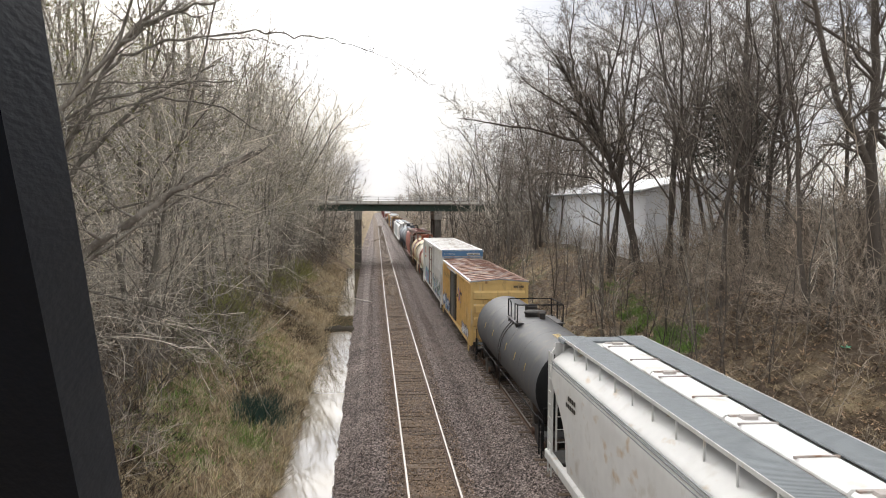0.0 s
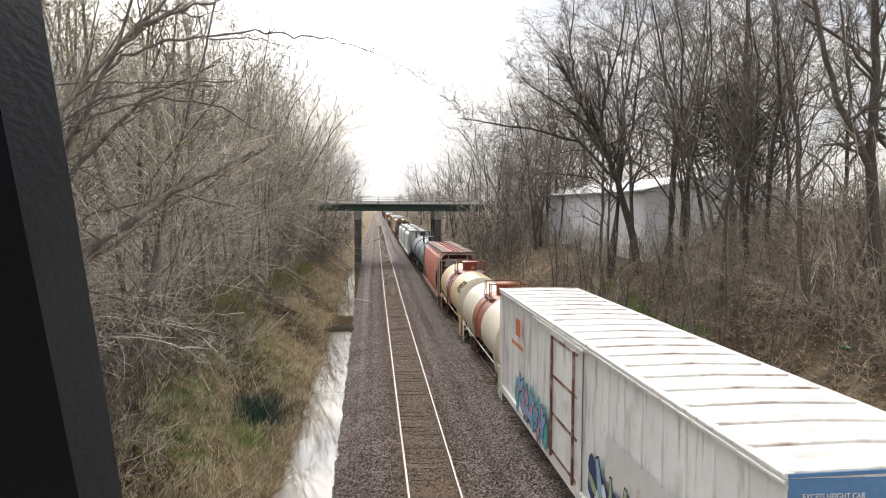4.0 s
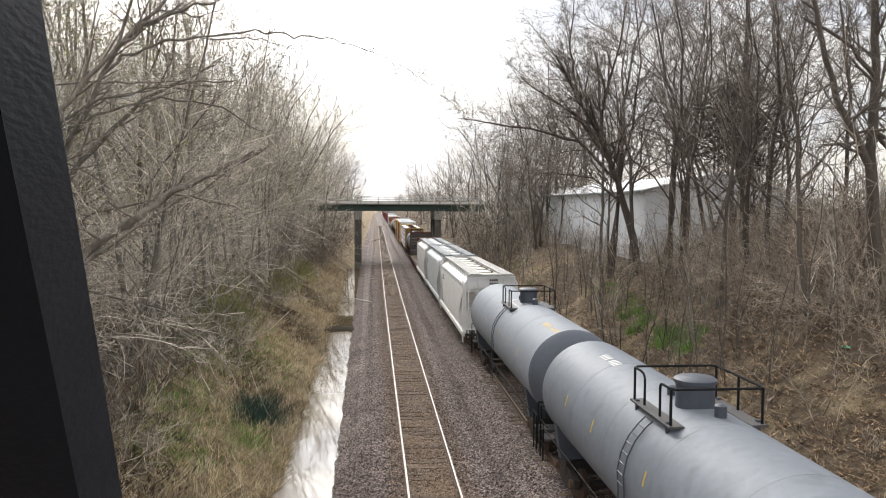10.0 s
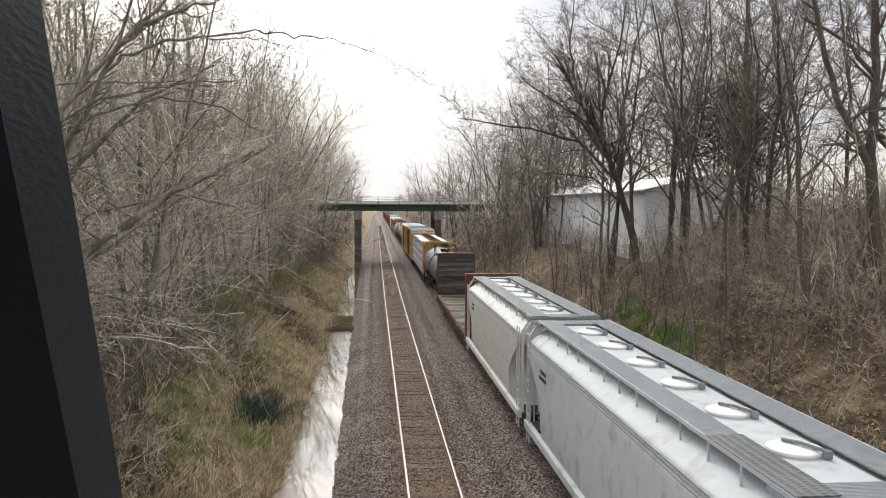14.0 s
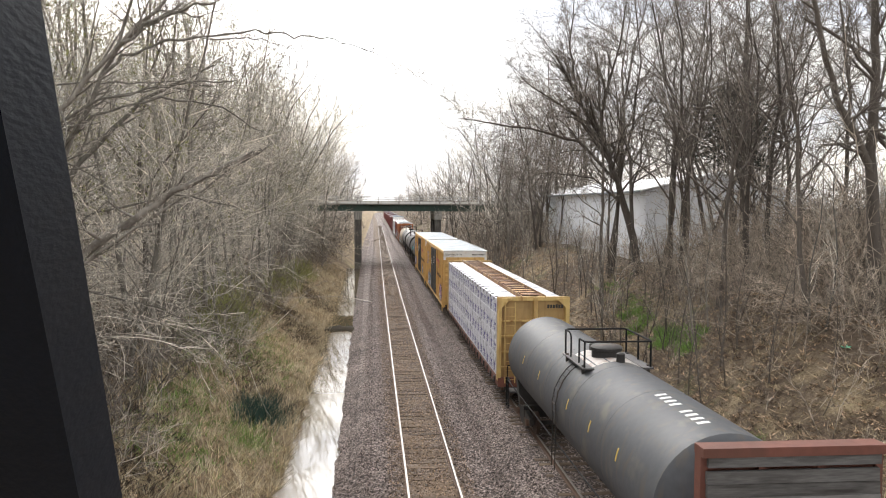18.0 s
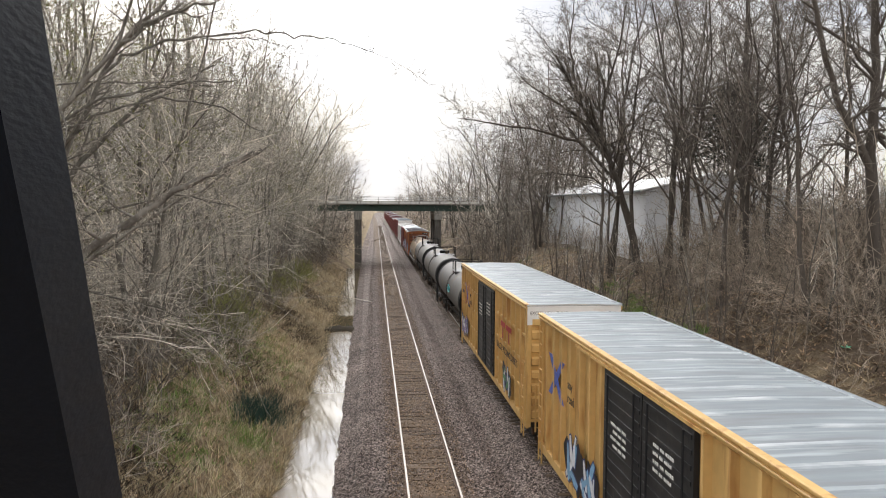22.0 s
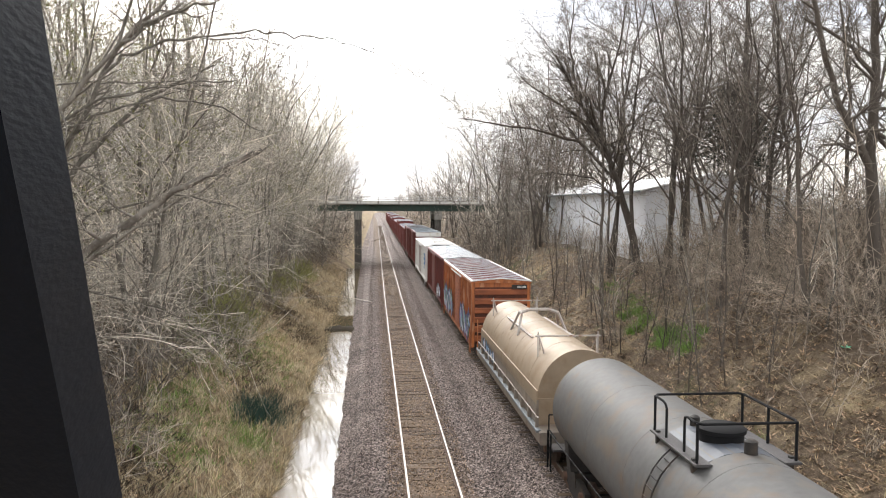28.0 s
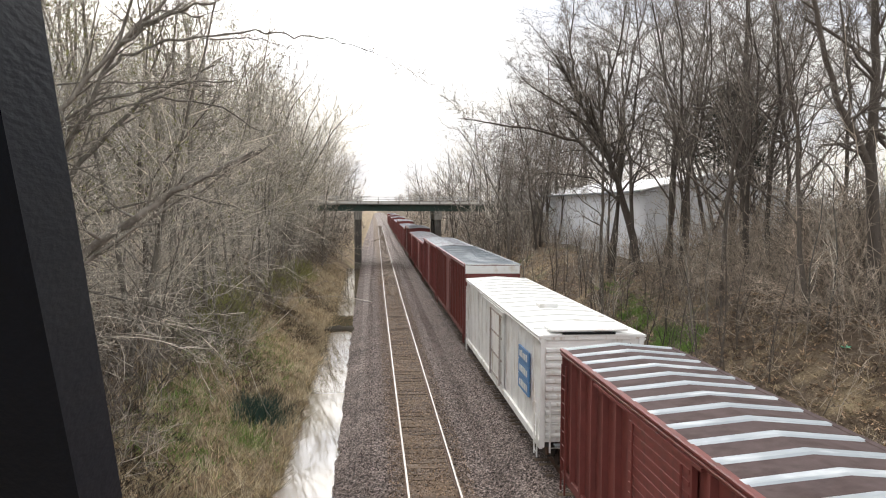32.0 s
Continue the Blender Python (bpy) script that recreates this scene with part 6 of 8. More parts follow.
# -- box cars --
def boxcar(label, near, far, height, body, roof, rib_roof, door, ribs=18, w=1.53, door_at=0.5, door_w=3.2, doors=1, roof_ribs=13, peak=0.14, end_ribs=5, end_mat=None, cap=None, sides="ribs", name="boxcar", under=1.0, floor_z=1.05, eave=None, seam=0.045, end_rib_mat=None, gable=None, rod_mat=None, seam_w=0.05, plate=None, both_eaves=False):
    L = far - near
    h = L / 2
    car = car_thing(name, label, "boxcar", (near + far) / 2)
    end_mat = end_mat or body
    part("body", Build().box(-w + 0.09, w - 0.09, -h + 0.08, h - 0.08, floor_z, height - 0.02), body, car)
    part("underframe", Build().box(-0.4, 0.4, -h, h, 0.72, floor_z).box(-w + 0.25, w - 0.25, -h + 3.8, h - 3.8, 0.82, floor_z), m_steel_dark, car)
    for s in (-1, 1):
        part("side_sill", Build().slab(s * (w - 0.03) - 0.05, s * (w - 0.03) + 0.05, -h + 0.05, h - 0.05, floor_z - 0.2, floor_z + 0.06, 0.015), body, car)
        part("top_chord", Build().slab(s * (w - 0.02) - 0.06, s * (w - 0.02) + 0.06, -h + 0.02, h - 0.02, height - 0.14, height + 0.005, 0.02), body, car)
        part("eave_strip", Build().slab(s * (w + 0.005) - 0.075, s * (w + 0.005) + 0.075, -h + 0.0, h - 0.0, height + 0.008, height + 0.075, 0.015), (eave or body) if s < 0 or both_eaves else roof, car)
        part("eave_lip", Build().slab(s * (w + 0.03) - 0.045, s * (w + 0.03) + 0.045, -h + 0.02, h - 0.02, height - 0.075, height - 0.035, 0.01), body, car)
    # doors on both sides
    d0 = -h + L * door_at - door_w / 2
    for s in (-1, 1):
        for k in range(doors):
            a0, a1 = d0 + k * door_w / doors, d0 + (k + 1) * door_w / doors - 0.06
            dr = part("door", Build().slab(s * w - 0.05, s * w + 0.05, a0, a1, floor_z + 0.03, height - 0.2, 0.015), door, car, "sliding door" if s < 0 else "")
            bb = Build()
            nb_ = 14 if sides != "plug" else 4
            for i in range(nb_):
                z = floor_z + 0.25 + i * (height - floor_z - 0.6) / (nb_ - 1)
                bb.box(s * (w + 0.05) - 0.02, s * (w + 0.05) + 0.02, a0 + 0.08, a1 - 0.08, z - 0.04, z + 0.04)
            part("door_rib", bb, rod_mat or door, dr)
            for yy in (a0 + 0.35, a1 - 0.35):
                part("lock_rod", Build().tube((s * (w + 0.09), yy, floor_z + 0.1), (s * (w + 0.09), yy, height - 0.3), 0.022 if sides != "plug" else 0.04, 5), rod_mat or door, dr)
        part("door_rail", Build().box(s * (w + 0.03) - 0.05, s * (w + 0.03) + 0.05, d0 - 0.4, d0 + door_w + 2.4, height - 0.19, height - 0.13), eave or body, car)
    # side posts
    rib_me = Build().loft([[(0.03, -0.085, z), (-0.10, -0.055, z), (-0.10, 0.055, z), (0.03, 0.085, z)] for z in (floor_z + 0.02, height - 0.14)]).mesh("side_post", body)
    if sides == "ribs":
        for i in range(ribs + 1):
            y = -h + 0.15 + (L - 0.3) * i / ribs
            if d0 - 0.1 < y < d0 + door_w + 0.1:
                continue
            at(rib_me, "side_post", car, -w + 0.061, y, 0)
            at(rib_me, "side_post", car, w - 0.061, y, 0, 0, 0, 180)
    else:
        for i in range(ribs + 1):
            y = -h + 0.15 + (L - 0.3) * i / ribs
            if d0 - 0.1 < y < d0 + door_w + 0.1:
                continue
            for s in (-1, 1):
                part("side_seam", Build().box(s * (w - 0.085) - 0.025, s * (w - 0.085) + 0.025, y - 0.03, y + 0.03, floor_z, height - 0.14), body, car)
    # ends with pressed ribs
    for s in (-1, 1):
        for xa in (-w, w - 0.14):
            part("corner_post", Build().slab(xa, xa + 0.14, s * (h - 0.08) - 0.07, s * (h - 0.08) + 0.07, floor_z - 0.15, height - 0.02, 0.02), end_mat, car)
        if plate:
            part("end_plate", Build().box(-w + 0.14, w - 0.14, s * (h - 0.075) - 0.008, s * (h - 0.075) + 0.008, floor_z, height - 0.3), plate, car, "rusted end plate between the ribs")
        step = (height - 0.35 - floor_z) / end_ribs
        y = s * (h - 0.08)
        prof = [(y, 0), (y + s * 0.09, 0.05), (y + s * 0.09, step * 0.55), (y, step * 0.7)]
        er_me = Build().loft([[(x, py, pz) for py, pz in prof] for x in (-w + 0.16, w - 0.16)]).mesh("end_rib", end_rib_mat or end_mat)
        for i in range(end_ribs):
            at(er_me, "end_rib", car, 0, 0, floor_z + 0.12 + i * step)
    if cap:
        for s in (-1, 1):
            part("end_band", Build().box(-w - 0.006, w + 0.006, s * (h - 0.02) - 0.02, s * (h - 0.02) + 0.02, height - cap[1], height - 0.005), cap[0], car, "painted band across the end")
    # roof
    rb = Build().loft([[(-w - 0.02, y, height), (0, y, height + peak), (w + 0.02, y, height), (w + 0.02, y, height + 0.05), (0, y, height + peak + 0.05), (-w - 0.02, y, height + 0.05)] for y in (-h + 0.0, h - 0.0)])
    part("roof", rb, roof, car, "low peaked roof")
    for s in (-1, 1):
        ya, yb = sorted((s * (h - 0.13), s * (h - 0.02)))
        part("end_gable", Build().loft([[(-w - 0.01, y, height - 0.06), (w + 0.01, y, height - 0.06), (w + 0.01, y, height + 0.005), (0, y, height + peak + 0.005), (-w - 0.01, y, height + 0.005)] for y in (ya, yb)]), gable or end_mat, car)
        ya, yb = sorted((s * (h - 0.05), s * (h + 0.012)))
        part("roof_edge", Build().loft([[(-w - 0.03, y, height + 0.012), (0, y, height + peak + 0.012), (w + 0.03, y, height + 0.012), (w + 0.03, y, height + 0.062), (0, y, height + peak + 0.062), (-w - 0.03, y, height + 0.062)] for y in (ya, yb)]), cap[0] if cap else (eave or rib_roof), car)
    rr_me = Build().loft([[(x, -seam_w, z), (x, -seam_w * 0.6, z + seam), (x, seam_w * 0.6, z + seam), (x, seam_w, z)] for x, z in ((-w + 0.02, height + 0.05), (0, height + peak + 0.05), (w - 0.02, height + 0.05))]).mesh("roof_seam", rib_roof)
    for i in range(roof_ribs + 1):
        at(rr_me, "roof_seam", car, 0, -h + 0.06 + (L - 0.12) * i / roof_ribs, 0)
    # ladders and steps
    ladder("ladder", car, body, -w - 0.06, -h + 0.42, floor_z - 0.5, floor_z + 1.5)
    ladder("ladder", car, body, -w - 0.06, h - 0.42, floor_z - 0.5, height - 0.3)
    ladder("ladder", car, end_mat, -w + 0.5, -h - 0.05, floor_z - 0.3, floor_z + 1.3, side=False)
    for s in (-1, 1):
        part("crossover_step", Build().slab(-1.2, 1.2, s * (h + 0.18) - 0.14, s * (h + 0.18) + 0.14, floor_z - 0.06, floor_z - 0.01, 0.01), m_roofwalk, car)
    part("brake_wheel", Build().loft([[(0.7 + 0.28 * math.cos(math.tau * i / 16), -h - d, 2.1 + 0.28 * math.sin(math.tau * i / 16)) for i in range(16)] for d in (0.12, 0.15)]), m_steel_dark, car)
    running_gear(car, h, 2.0)
    return car


# -- covered hoppers --
def hopper_profile(w, T):
    """Flat-sided covered hopper, from the sill up over the sloped roof shoulder."""
    left = [(-w + 0.10, 1.0), (-w + 0.02, 1.5), (-w, 2.2), (-w, 2.9), (-w + 0.01, T - 0.78), (-w + 0.04, T - 0.63), (-w + 0.11, T - 0.52), (-1.14, T - 0.25), (-0.8, T - 0.07), (-0.5, T)]
    return left + [(-x, z) for x, z in left[::-1]]


def round_profile(w, T):
    """Round-sided covered hopper with a swelling side."""
    left = [(-w + 0.30, 1.0), (-w + 0.12, 1.45), (-w + 0.03, 2.0), (-w, 2.55), (-w + 0.02, 3.05), (-w + 0.09, 3.5), (-w + 0.22, T - 0.62), (-w + 0.36, T - 0.46), (-1.0, T - 0.2), (-0.75, T - 0.05), (-0.5, T)]
    return left + [(-x, z) for x, z in left[::-1]]


def hopper(label, near, far, top, body, roof_mat, walk_mat, hatch_mat, hatches, hatch_style="round", w=1.6, end_frame=None, hatch_ring=None, sill=None, name="covered_hopper", walk_x=0.83, walk_w=0.31, rail_col=None, swell=False, recess=0.40, strip=None, panel=False):
    L = far - near
    h = L / 2
    car = car_thing(name, label, "hopper car", (near + far) / 2)
    sill = sill or body
    e = h - 1.15
    prof = round_profile(w, top) if swell else hopper_profile(w, top)

    def reach(z):
        """How far the body runs out: full length at the roof, cut back below in a curve."""
        f = min(1.0, max(0.0, (top - 0.95 - z) / (top - 0.95 - 1.9)))
        return h - recess - 1.9 * math.sin(f * math.pi / 2) ** 1.1

    fine = []
    for (xa, za), (xb, zb) in zip(prof[:-1], prof[1:]):
        fine += [(xa + (xb - xa) * i / 4, za + (zb - za) * i / 4) for i in range(4)]
    prof = fine + [prof[-1]]
    skin = Build().loft([[(x, s * reach(z), z) for x, z in prof] for s in (-1, 1)], cap=False)
    part("body", skin, body, car, smooth=True)
    for s in (-1, 1):
        half = prof[:len(prof) // 2]
        sheet = Build().add([(q * x, s * (reach(z) - 0.01), z) for x, z in half for q in (0.995, -0.995)], [(2 * i, 2 * i + 1, 2 * i + 3, 2 * i + 2) for i in range(len(half) - 1)])
        part("end_sheet", sheet, m_rustplate if swell else (end_frame or body), car, "end plate over a slope sheet", smooth=True)
    # sloped end sheets and the roof overhang
    for s in (-1, 1):
        tz = top - 0.28
        part("end_roof", Build().along_y([(-1.30, top - 0.02), (1.30, top - 0.02), (1.27, top + 0.07), (-1.27, top + 0.07)], min(s * (h - 0.75), s * (h - 0.08)), max(s * (h - 0.75), s * (h - 0.08))), walk_mat, car, "grated end walkway")
        fr = end_frame or body
        f = Build()
        yf = s * (h - 0.16)
        for q in (-1, 1):
            f.loft([[(q * (x - 0.05), yf - 0.05, z), (q * (x + 0.05), yf - 0.05, z), (q * (x + 0.05), yf + 0.05, z), (q * (x - 0.05), yf + 0.05, z)] for x, z in ((w - 0.12, 0.95), (w - 0.12, top - 0.42), (1.24, top - 0.06))])
        for x in (-0.75, 0.75):
            f.box(x - 0.04, x + 0.04, yf - 0.04, yf + 0.04, 1.06, top - 0.06)
        f.box(-1.25, 1.25, yf - 0.05, yf + 0.05, top - 0.14, top - 0.05)
        part("end_frame", f, fr, car, "open end frame of upright posts")
        if panel:
            part("end_panel", Build().box(-w + 0.2, w - 0.2, s * (h - 0.24) - 0.015, s * (h - 0.24) + 0.015, top - 0.72, top - 0.06), body, car, "flat panel across the top of the end")
        else:
            part("end_rail", Build().box(-w + 0.15, w - 0.15, yf - 0.035, yf + 0.035, top - 0.62, top - 0.54), fr, car, "cross rail of the end frame")
            if swell:
                part("end_panel", Build().box(-0.95, 0.95, s * (h - 0.72) - 0.02, s * (h - 0.72) + 0.02, top - 1.15, top - 0.5), fr, car, "grey panel set back in the end")
        part("end_platform", Build().slab(-w + 0.1, w - 0.1, s * (h - 0.6) - 0.6, s * (h - 0.6) + 0.6, 0.92, 1.06, 0.02), m_steel_dark, car)
        part("shear_plate", Build().loft([[(x, s * (h - 0.3), 1.06), (x, s * (h - 1.9), 1.06), (x, s * (h - 1.7), 2.2)] for x in (-0.05, 0.05)]), fr, car)
        ladder("ladder", car, fr, -w + 0.02, s * (h - 0.45), 0.5, top - 0.3)
        ladder("ladder", car, fr, -1.1, s * (h - 0.10), 0.8, top - 0.45, side=False)
    for s in (-1, 1):
        part("side_sill", Build().slab(s * (w - 0.04) - 0.09, s * (w - 0.04) + 0.09, -h + 0.1, h - 0.1, 0.88, 1.16, 0.03), sill, car, "side sill")
        if swell:
            part("roof_rail", Build().slab(s * (w - 0.27) - 0.05, s * (w - 0.27) + 0.05, -h + recess + 0.1, h - recess - 0.1, top - 0.56, top - 0.49, 0.01), rail_col or body, car, "rail along the roof shoulder")
        else:
            for zz in (top - 0.70, top - 0.61, top - 0.53):
                part("roof_rail", Build().slab(s * (w - 0.035) - 0.02, s * (w - 0.035) + 0.02, -h + recess + 0.1, h - recess - 0.1, zz - 0.018, zz + 0.018, 0.005), rail_col or m_stripe, car, "thin rail along the roof shoulder")
        # running boards with their supports
        part("running_board", Build().slab(s * walk_x - walk_w, s * walk_x + walk_w, -h + 0.1, h - 0.1, top + 0.06, top + 0.10, 0.01), walk_mat, car, "grated roof walkway")
        k = int(L / 1.25)
        br_me = Build().box(-0.015, 0.015, -0.025, 0.025, top - 0.36, top + 0.06).mesh("walkway_bracket", end_frame or body)
        for i in range(k + 1):
            at(br_me, "walkway_bracket", car, s * (walk_x + walk_w + 0.0), -h + 0.5 + (L - 1.0) * i / k, 0)
        part("walkway_edge", Build().box(s * (walk_x + walk_w) - 0.012, s * (walk_x + walk_w) + 0.012, -h + 0.1, h - 0.1, top + 0.03, top + 0.108), end_frame or body, car, "edge bar of the walkway")
    if strip:
        part("roof_strip", Build().box(-0.49, 0.49, -h + 0.75, h - 0.75, top - 0.01, top + 0.008), strip, car, "roof sheet between the walkways")
    # hatches
    if hatch_style == "round":
        for i in range(hatches):
            y = -e + 2 * e * (i + 0.5) / hatches
            ha = part("hatch", Build().lathe_z([(top - 0.02, 0.41), (top + 0.04, 0.41), (top + 0.05, 0.44), (top + 0.08, 0.43), (top + 0.11, 0.33), (top + 0.125, 0.05)], 0, y, 28), hatch_mat, car, "round roof hatch", smooth=True)
            part("hatch_bar", Build().loft([[(x - 0.02, yy - 0.03, z), (x + 0.02, yy + 0.03, z), (x + 0.02, yy + 0.03, z + 0.045), (x - 0.02, yy - 0.03, z + 0.045)] for x, yy, z in ((-0.12, y + 0.2, top + 0.13), (0.06, y - 0.08, top + 0.15), (0.28, y - 0.42, top + 0.11))]).box(0.23, 0.35, y - 0.48, y - 0.38, top + 0.03, top + 0.15), m_frametan if hatch_ring is None else hatch_ring, ha)
    elif hatch_style == "claw":
        for i in range(hatches):
            y = -e + 2 * e * (i + 0.5) / hatches
            ha = part("hatch", Build().lathe_z([(top - 0.02, 0.34), (top + 0.04, 0.34), (top + 0.06, 0.28)], 0, y, 18), hatch_mat, car, "round roof hatch with clamps", smooth=True)
            cl = Build()
            for j in range(4):
                a = math.tau * j / 4 + 0.6
                cl.box(0.34 * math.cos(a) - 0.05, 0.34 * math.cos(a) + 0.05, y + 0.34 * math.sin(a) - 0.05, y + 0.34 * math.sin(a) + 0.05, top, top + 0.10)
                cl.tube((0.1 * math.cos(a), y + 0.1 * math.sin(a), top + 0.09), (0.38 * math.cos(a), y + 0.38 * math.sin(a), top + 0.08), 0.022, 5)
            part("hatch_clamp", cl, hatch_ring or m_redhoproof, ha)
    else:
        k = 4
        for i in range(k):
            a0, a1 = -e + 0.2 + (2 * e - 0.4) * i / k, -e + 0.2 + (2 * e - 0.4) * (i + 1) / k - 0.14
            ha = part("hatch", Build().slab(-0.36, 0.36, a0, a1 + 0.06, top - 0.02, top + 0.12, 0.05), hatch_mat, car, "long trough hatch cover")
            hb = Build()
            for j in range(2):
                y = a0 + (a1 - a0) * (j + 0.9) / 2 - 0.3
                hb.box(-0.37, 0.37, y - 0.02, y + 0.02, top + 0.10, top + 0.145)
            hb.box(-0.3, 0.3, a1 - 0.02, a1 + 0.06, top + 0.03, top + 0.15)
            hb.box(-0.14, 0.14, a1 - 0.22, a1 - 0.06, top + 0.12, top + 0.18)
            part("hatch_bar", hb, m_frame_grey, ha)
    # discharge bays under the body
    for i in range(3):
        y = -e + 2 * e * (i + 0.5) / 3
        part("discharge_bay", Build().loft([[(-w + 0.2, y - e / 3.3, 1.02), (w - 0.2, y - e / 3.3, 1.02), (w - 0.2, y + e / 3.3, 1.02), (-w + 0.2, y + e / 3.3, 1.02)], [(-0.5, y - 0.5, 0.32), (0.5, y - 0.5, 0.32), (0.5, y + 0.5, 0.32), (-0.5, y + 0.5, 0.32)]]), body, car)
    running_gear(car, h, 1.75)
    return car


# -- tank cars --
def tank(label, middle, length, dia, cz, shell, head=None, band=None, band_w=2.4, fittings=None, platform="wide", manway=None, end_band=0.0, lines=None, name="tank_car", rail_mat=None, dome=0.42, rail_h=0.58, low_rail=None, saddle_plate=None, dome_r=0.42, tick=None):
    h = length / 2
    car = car_thing(name, label, "tank car", middle)
    R = dia / 2
    cz -= 0.11
    fittings = fittings or m_steel_dark
    rail_mat = rail_mat or m_blackband_shade

    def dish(s):
        return [(s * (h - 0.55 + 0.55 * math.sin(a)), R * math.cos(a) if a < 1.5 else 0.02) for a in (0.0, 0.35, 0.7, 1.0, 1.25, 1.45, 1.57)]

    part("shell", Build().lathe_y([(-h + 0.55, R), (-h / 2, R), (0, R), (h / 2, R), (h - 0.55, R)], cz, 48), shell, car, smooth=True)
    for s in (-1, 1):
        st = dish(s)
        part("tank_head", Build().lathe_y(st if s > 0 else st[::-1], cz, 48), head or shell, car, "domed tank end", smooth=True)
        if end_band:
            a, b_ = sorted((s * (h - 0.56), s * (h - 0.56 - end_band)))
            part("end_band", Build().lathe_y([(a, R + 0.004), (b_, R + 0.004)], cz, 48), head, car, "darker painted band", smooth=True)
    for y in (-h * 0.52, -h * 0.18, h * 0.18, h * 0.52):
        part("weld_seam", Build().lathe_y([(y - 0.012, R + 0.003), (y + 0.012, R + 0.003)], cz, 48), shell, car, smooth=True)
    if band:
        part("centre_band", Build().lathe_y([(-band_w / 2, R + 0.007), (band_w / 2, R + 0.007)], cz, 48), band, car, "painted band round the middle", smooth=True)
        for s, wd in ((1, 0.42), (-1, 0.12)):
            a, b_ = sorted((s * band_w / 2, s * (band_w / 2 + wd)))
            part("band_edge", Build().lathe_y([(a, R + 0.005), (b_, R + 0.005)], cz, 48), m_whiteroof, car, "white line beside the band", smooth=True)
    top = cz + R
    mm = manway or fittings
    part("manway", Build().lathe_z([(top - 0.15, dome_r), (top + dome - 0.15, dome_r), (top + dome - 0.13, dome_r + 0.04), (top + dome - 0.06, dome_r + 0.04), (top + dome - 0.02, dome_r - 0.02), (top + dome, 0.06)], 0, 0, 26), mm, car, "bolted manway on top of the tank", smooth=True)
    part("valve", Build().lathe_z([(top - 0.05, 0.12), (top + 0.22, 0.12), (top + 0.26, 0.06)], 0.1, -1.0, 12), fittings, car, smooth=True)
    part("valve", Build().lathe_z([(top - 0.05, 0.1), (top + 0.16, 0.1), (top + 0.2, 0.05)], -0.15, 0.9, 12), fittings, car, smooth=True)
    if dome < 0.25:
        part("bonnet", Build().lathe_z([(top - 0.1, 0.27), (top + 0.3, 0.27), (top + 0.36, 0.2), (top + 0.38, 0.04)], 0, 0.78, 20), mm, car, "black valve bonnet", smooth=True)
    # platforms each side of the manway
    for s in (-1, 1):
        part("platform", Build().slab(s * 0.84 - 0.16, s * 0.84 + 0.16, -1.15, 1.15, top - 0.19, top - 0.14, 0.01), m_roofwalk_dark if shell not in (m_cream, m_creamwhite) else m_redhoproof, car, "grated top platform")
        for y in (-0.9, 0.9):
            leg = Build().box(s * 0.92 - 0.04, s * 0.92 + 0.04, y - 0.04, y + 0.04, cz + math.sqrt(max(0.01, R * R - 0.92 * 0.92)) - 0.05, top - 0.1)
            part("platform_leg", leg, fittings, car)
        arc = [-1.75, -1.5, -1.25, -1.0, -0.8, -0.66]
        lad = Build()
        for q in (-0.2, 0.2):
            lad.pipe([(-s * (R + 0.05) * math.sin(a), q, cz + (R + 0.05) * math.cos(a)) for a in arc], 0.018, 5)
            lad.tube((-s * (R + 0.05) * math.sin(arc[0]), q, cz + (R + 0.05) * math.cos(arc[0])), (s * (R + 0.05), q, 0.75), 0.018, 5)
        for i in range(8):
            a = -1.65 + i * 0.14
            lad.tube((-s * (R + 0.05) * math.sin(a), -0.2, cz + (R + 0.05) * math.cos(a)), (-s * (R + 0.05) * math.sin(a), 0.2, cz + (R + 0.05) * math.cos(a)), 0.014, 5)
        part("ladder", lad, fittings if band else (low_rail or fittings), car, "ladder bent round the tank")
        # walkway and rail along the side sill
        part("side_rail", Build().pipe([(s * (R - 0.02), -h + 0.3, 1.52), (s * (R - 0.02), h - 0.3, 1.52)], 0.02, 5), low_rail or rail_mat, car)
    zt = top + rail_h
    for y in (-1.12, 1.12):
        part("handrail", Build().pipe([(-0.92, y * 0.4, top - 0.12), (-0.92, y * 0.4, zt - 0.12), (-0.93, y * 0.45, zt - 0.03), (-0.94, y * 0.56, zt), (-0.94, y - 0.12 * y, zt), (-0.86, y, zt), (0.86, y, zt), (0.94, y - 0.12 * y, zt), (0.94, 0, zt)], 0.026, 6), rail_mat, car, "tubular safety rail")
        for x in (-0.93, 0.93):
            part("rail_post", Build().tube((x, y * 0.94, top - 0.14), (x, y * 0.94, zt), 0.028, 6), rail_mat, car)
    part("rail_post", Build().tube((0.94, 0, top - 0.14), (0.94, 0, zt), 0.028, 6), rail_mat, car)
    und = Build().box(-0.35, 0.35, -h - 0.1, h + 0.1, 0.72, 1.02)
    part("centre_sill", und, m_steel_dark, car)
    for s in (-1, 1):
        y = s * (h - 1.75)
        part("saddle", Build().loft([[(x, y + d, z) for x, z in ((-R * 0.92, cz - R * 0.45), (-1.25, 0.95), (1.25, 0.95), (R * 0.92, cz - R * 0.45), (0, cz - R * 0.98))] for d in (-0.2, 0.2)]), low_rail or fittings, car)
        part("end_platform", Build().slab(-1.35, 1.35, s * (h + 0.02) - 0.32, s * (h + 0.02) + 0.32, 0.98, 1.05, 0.01), m_roofwalk_dark, car)
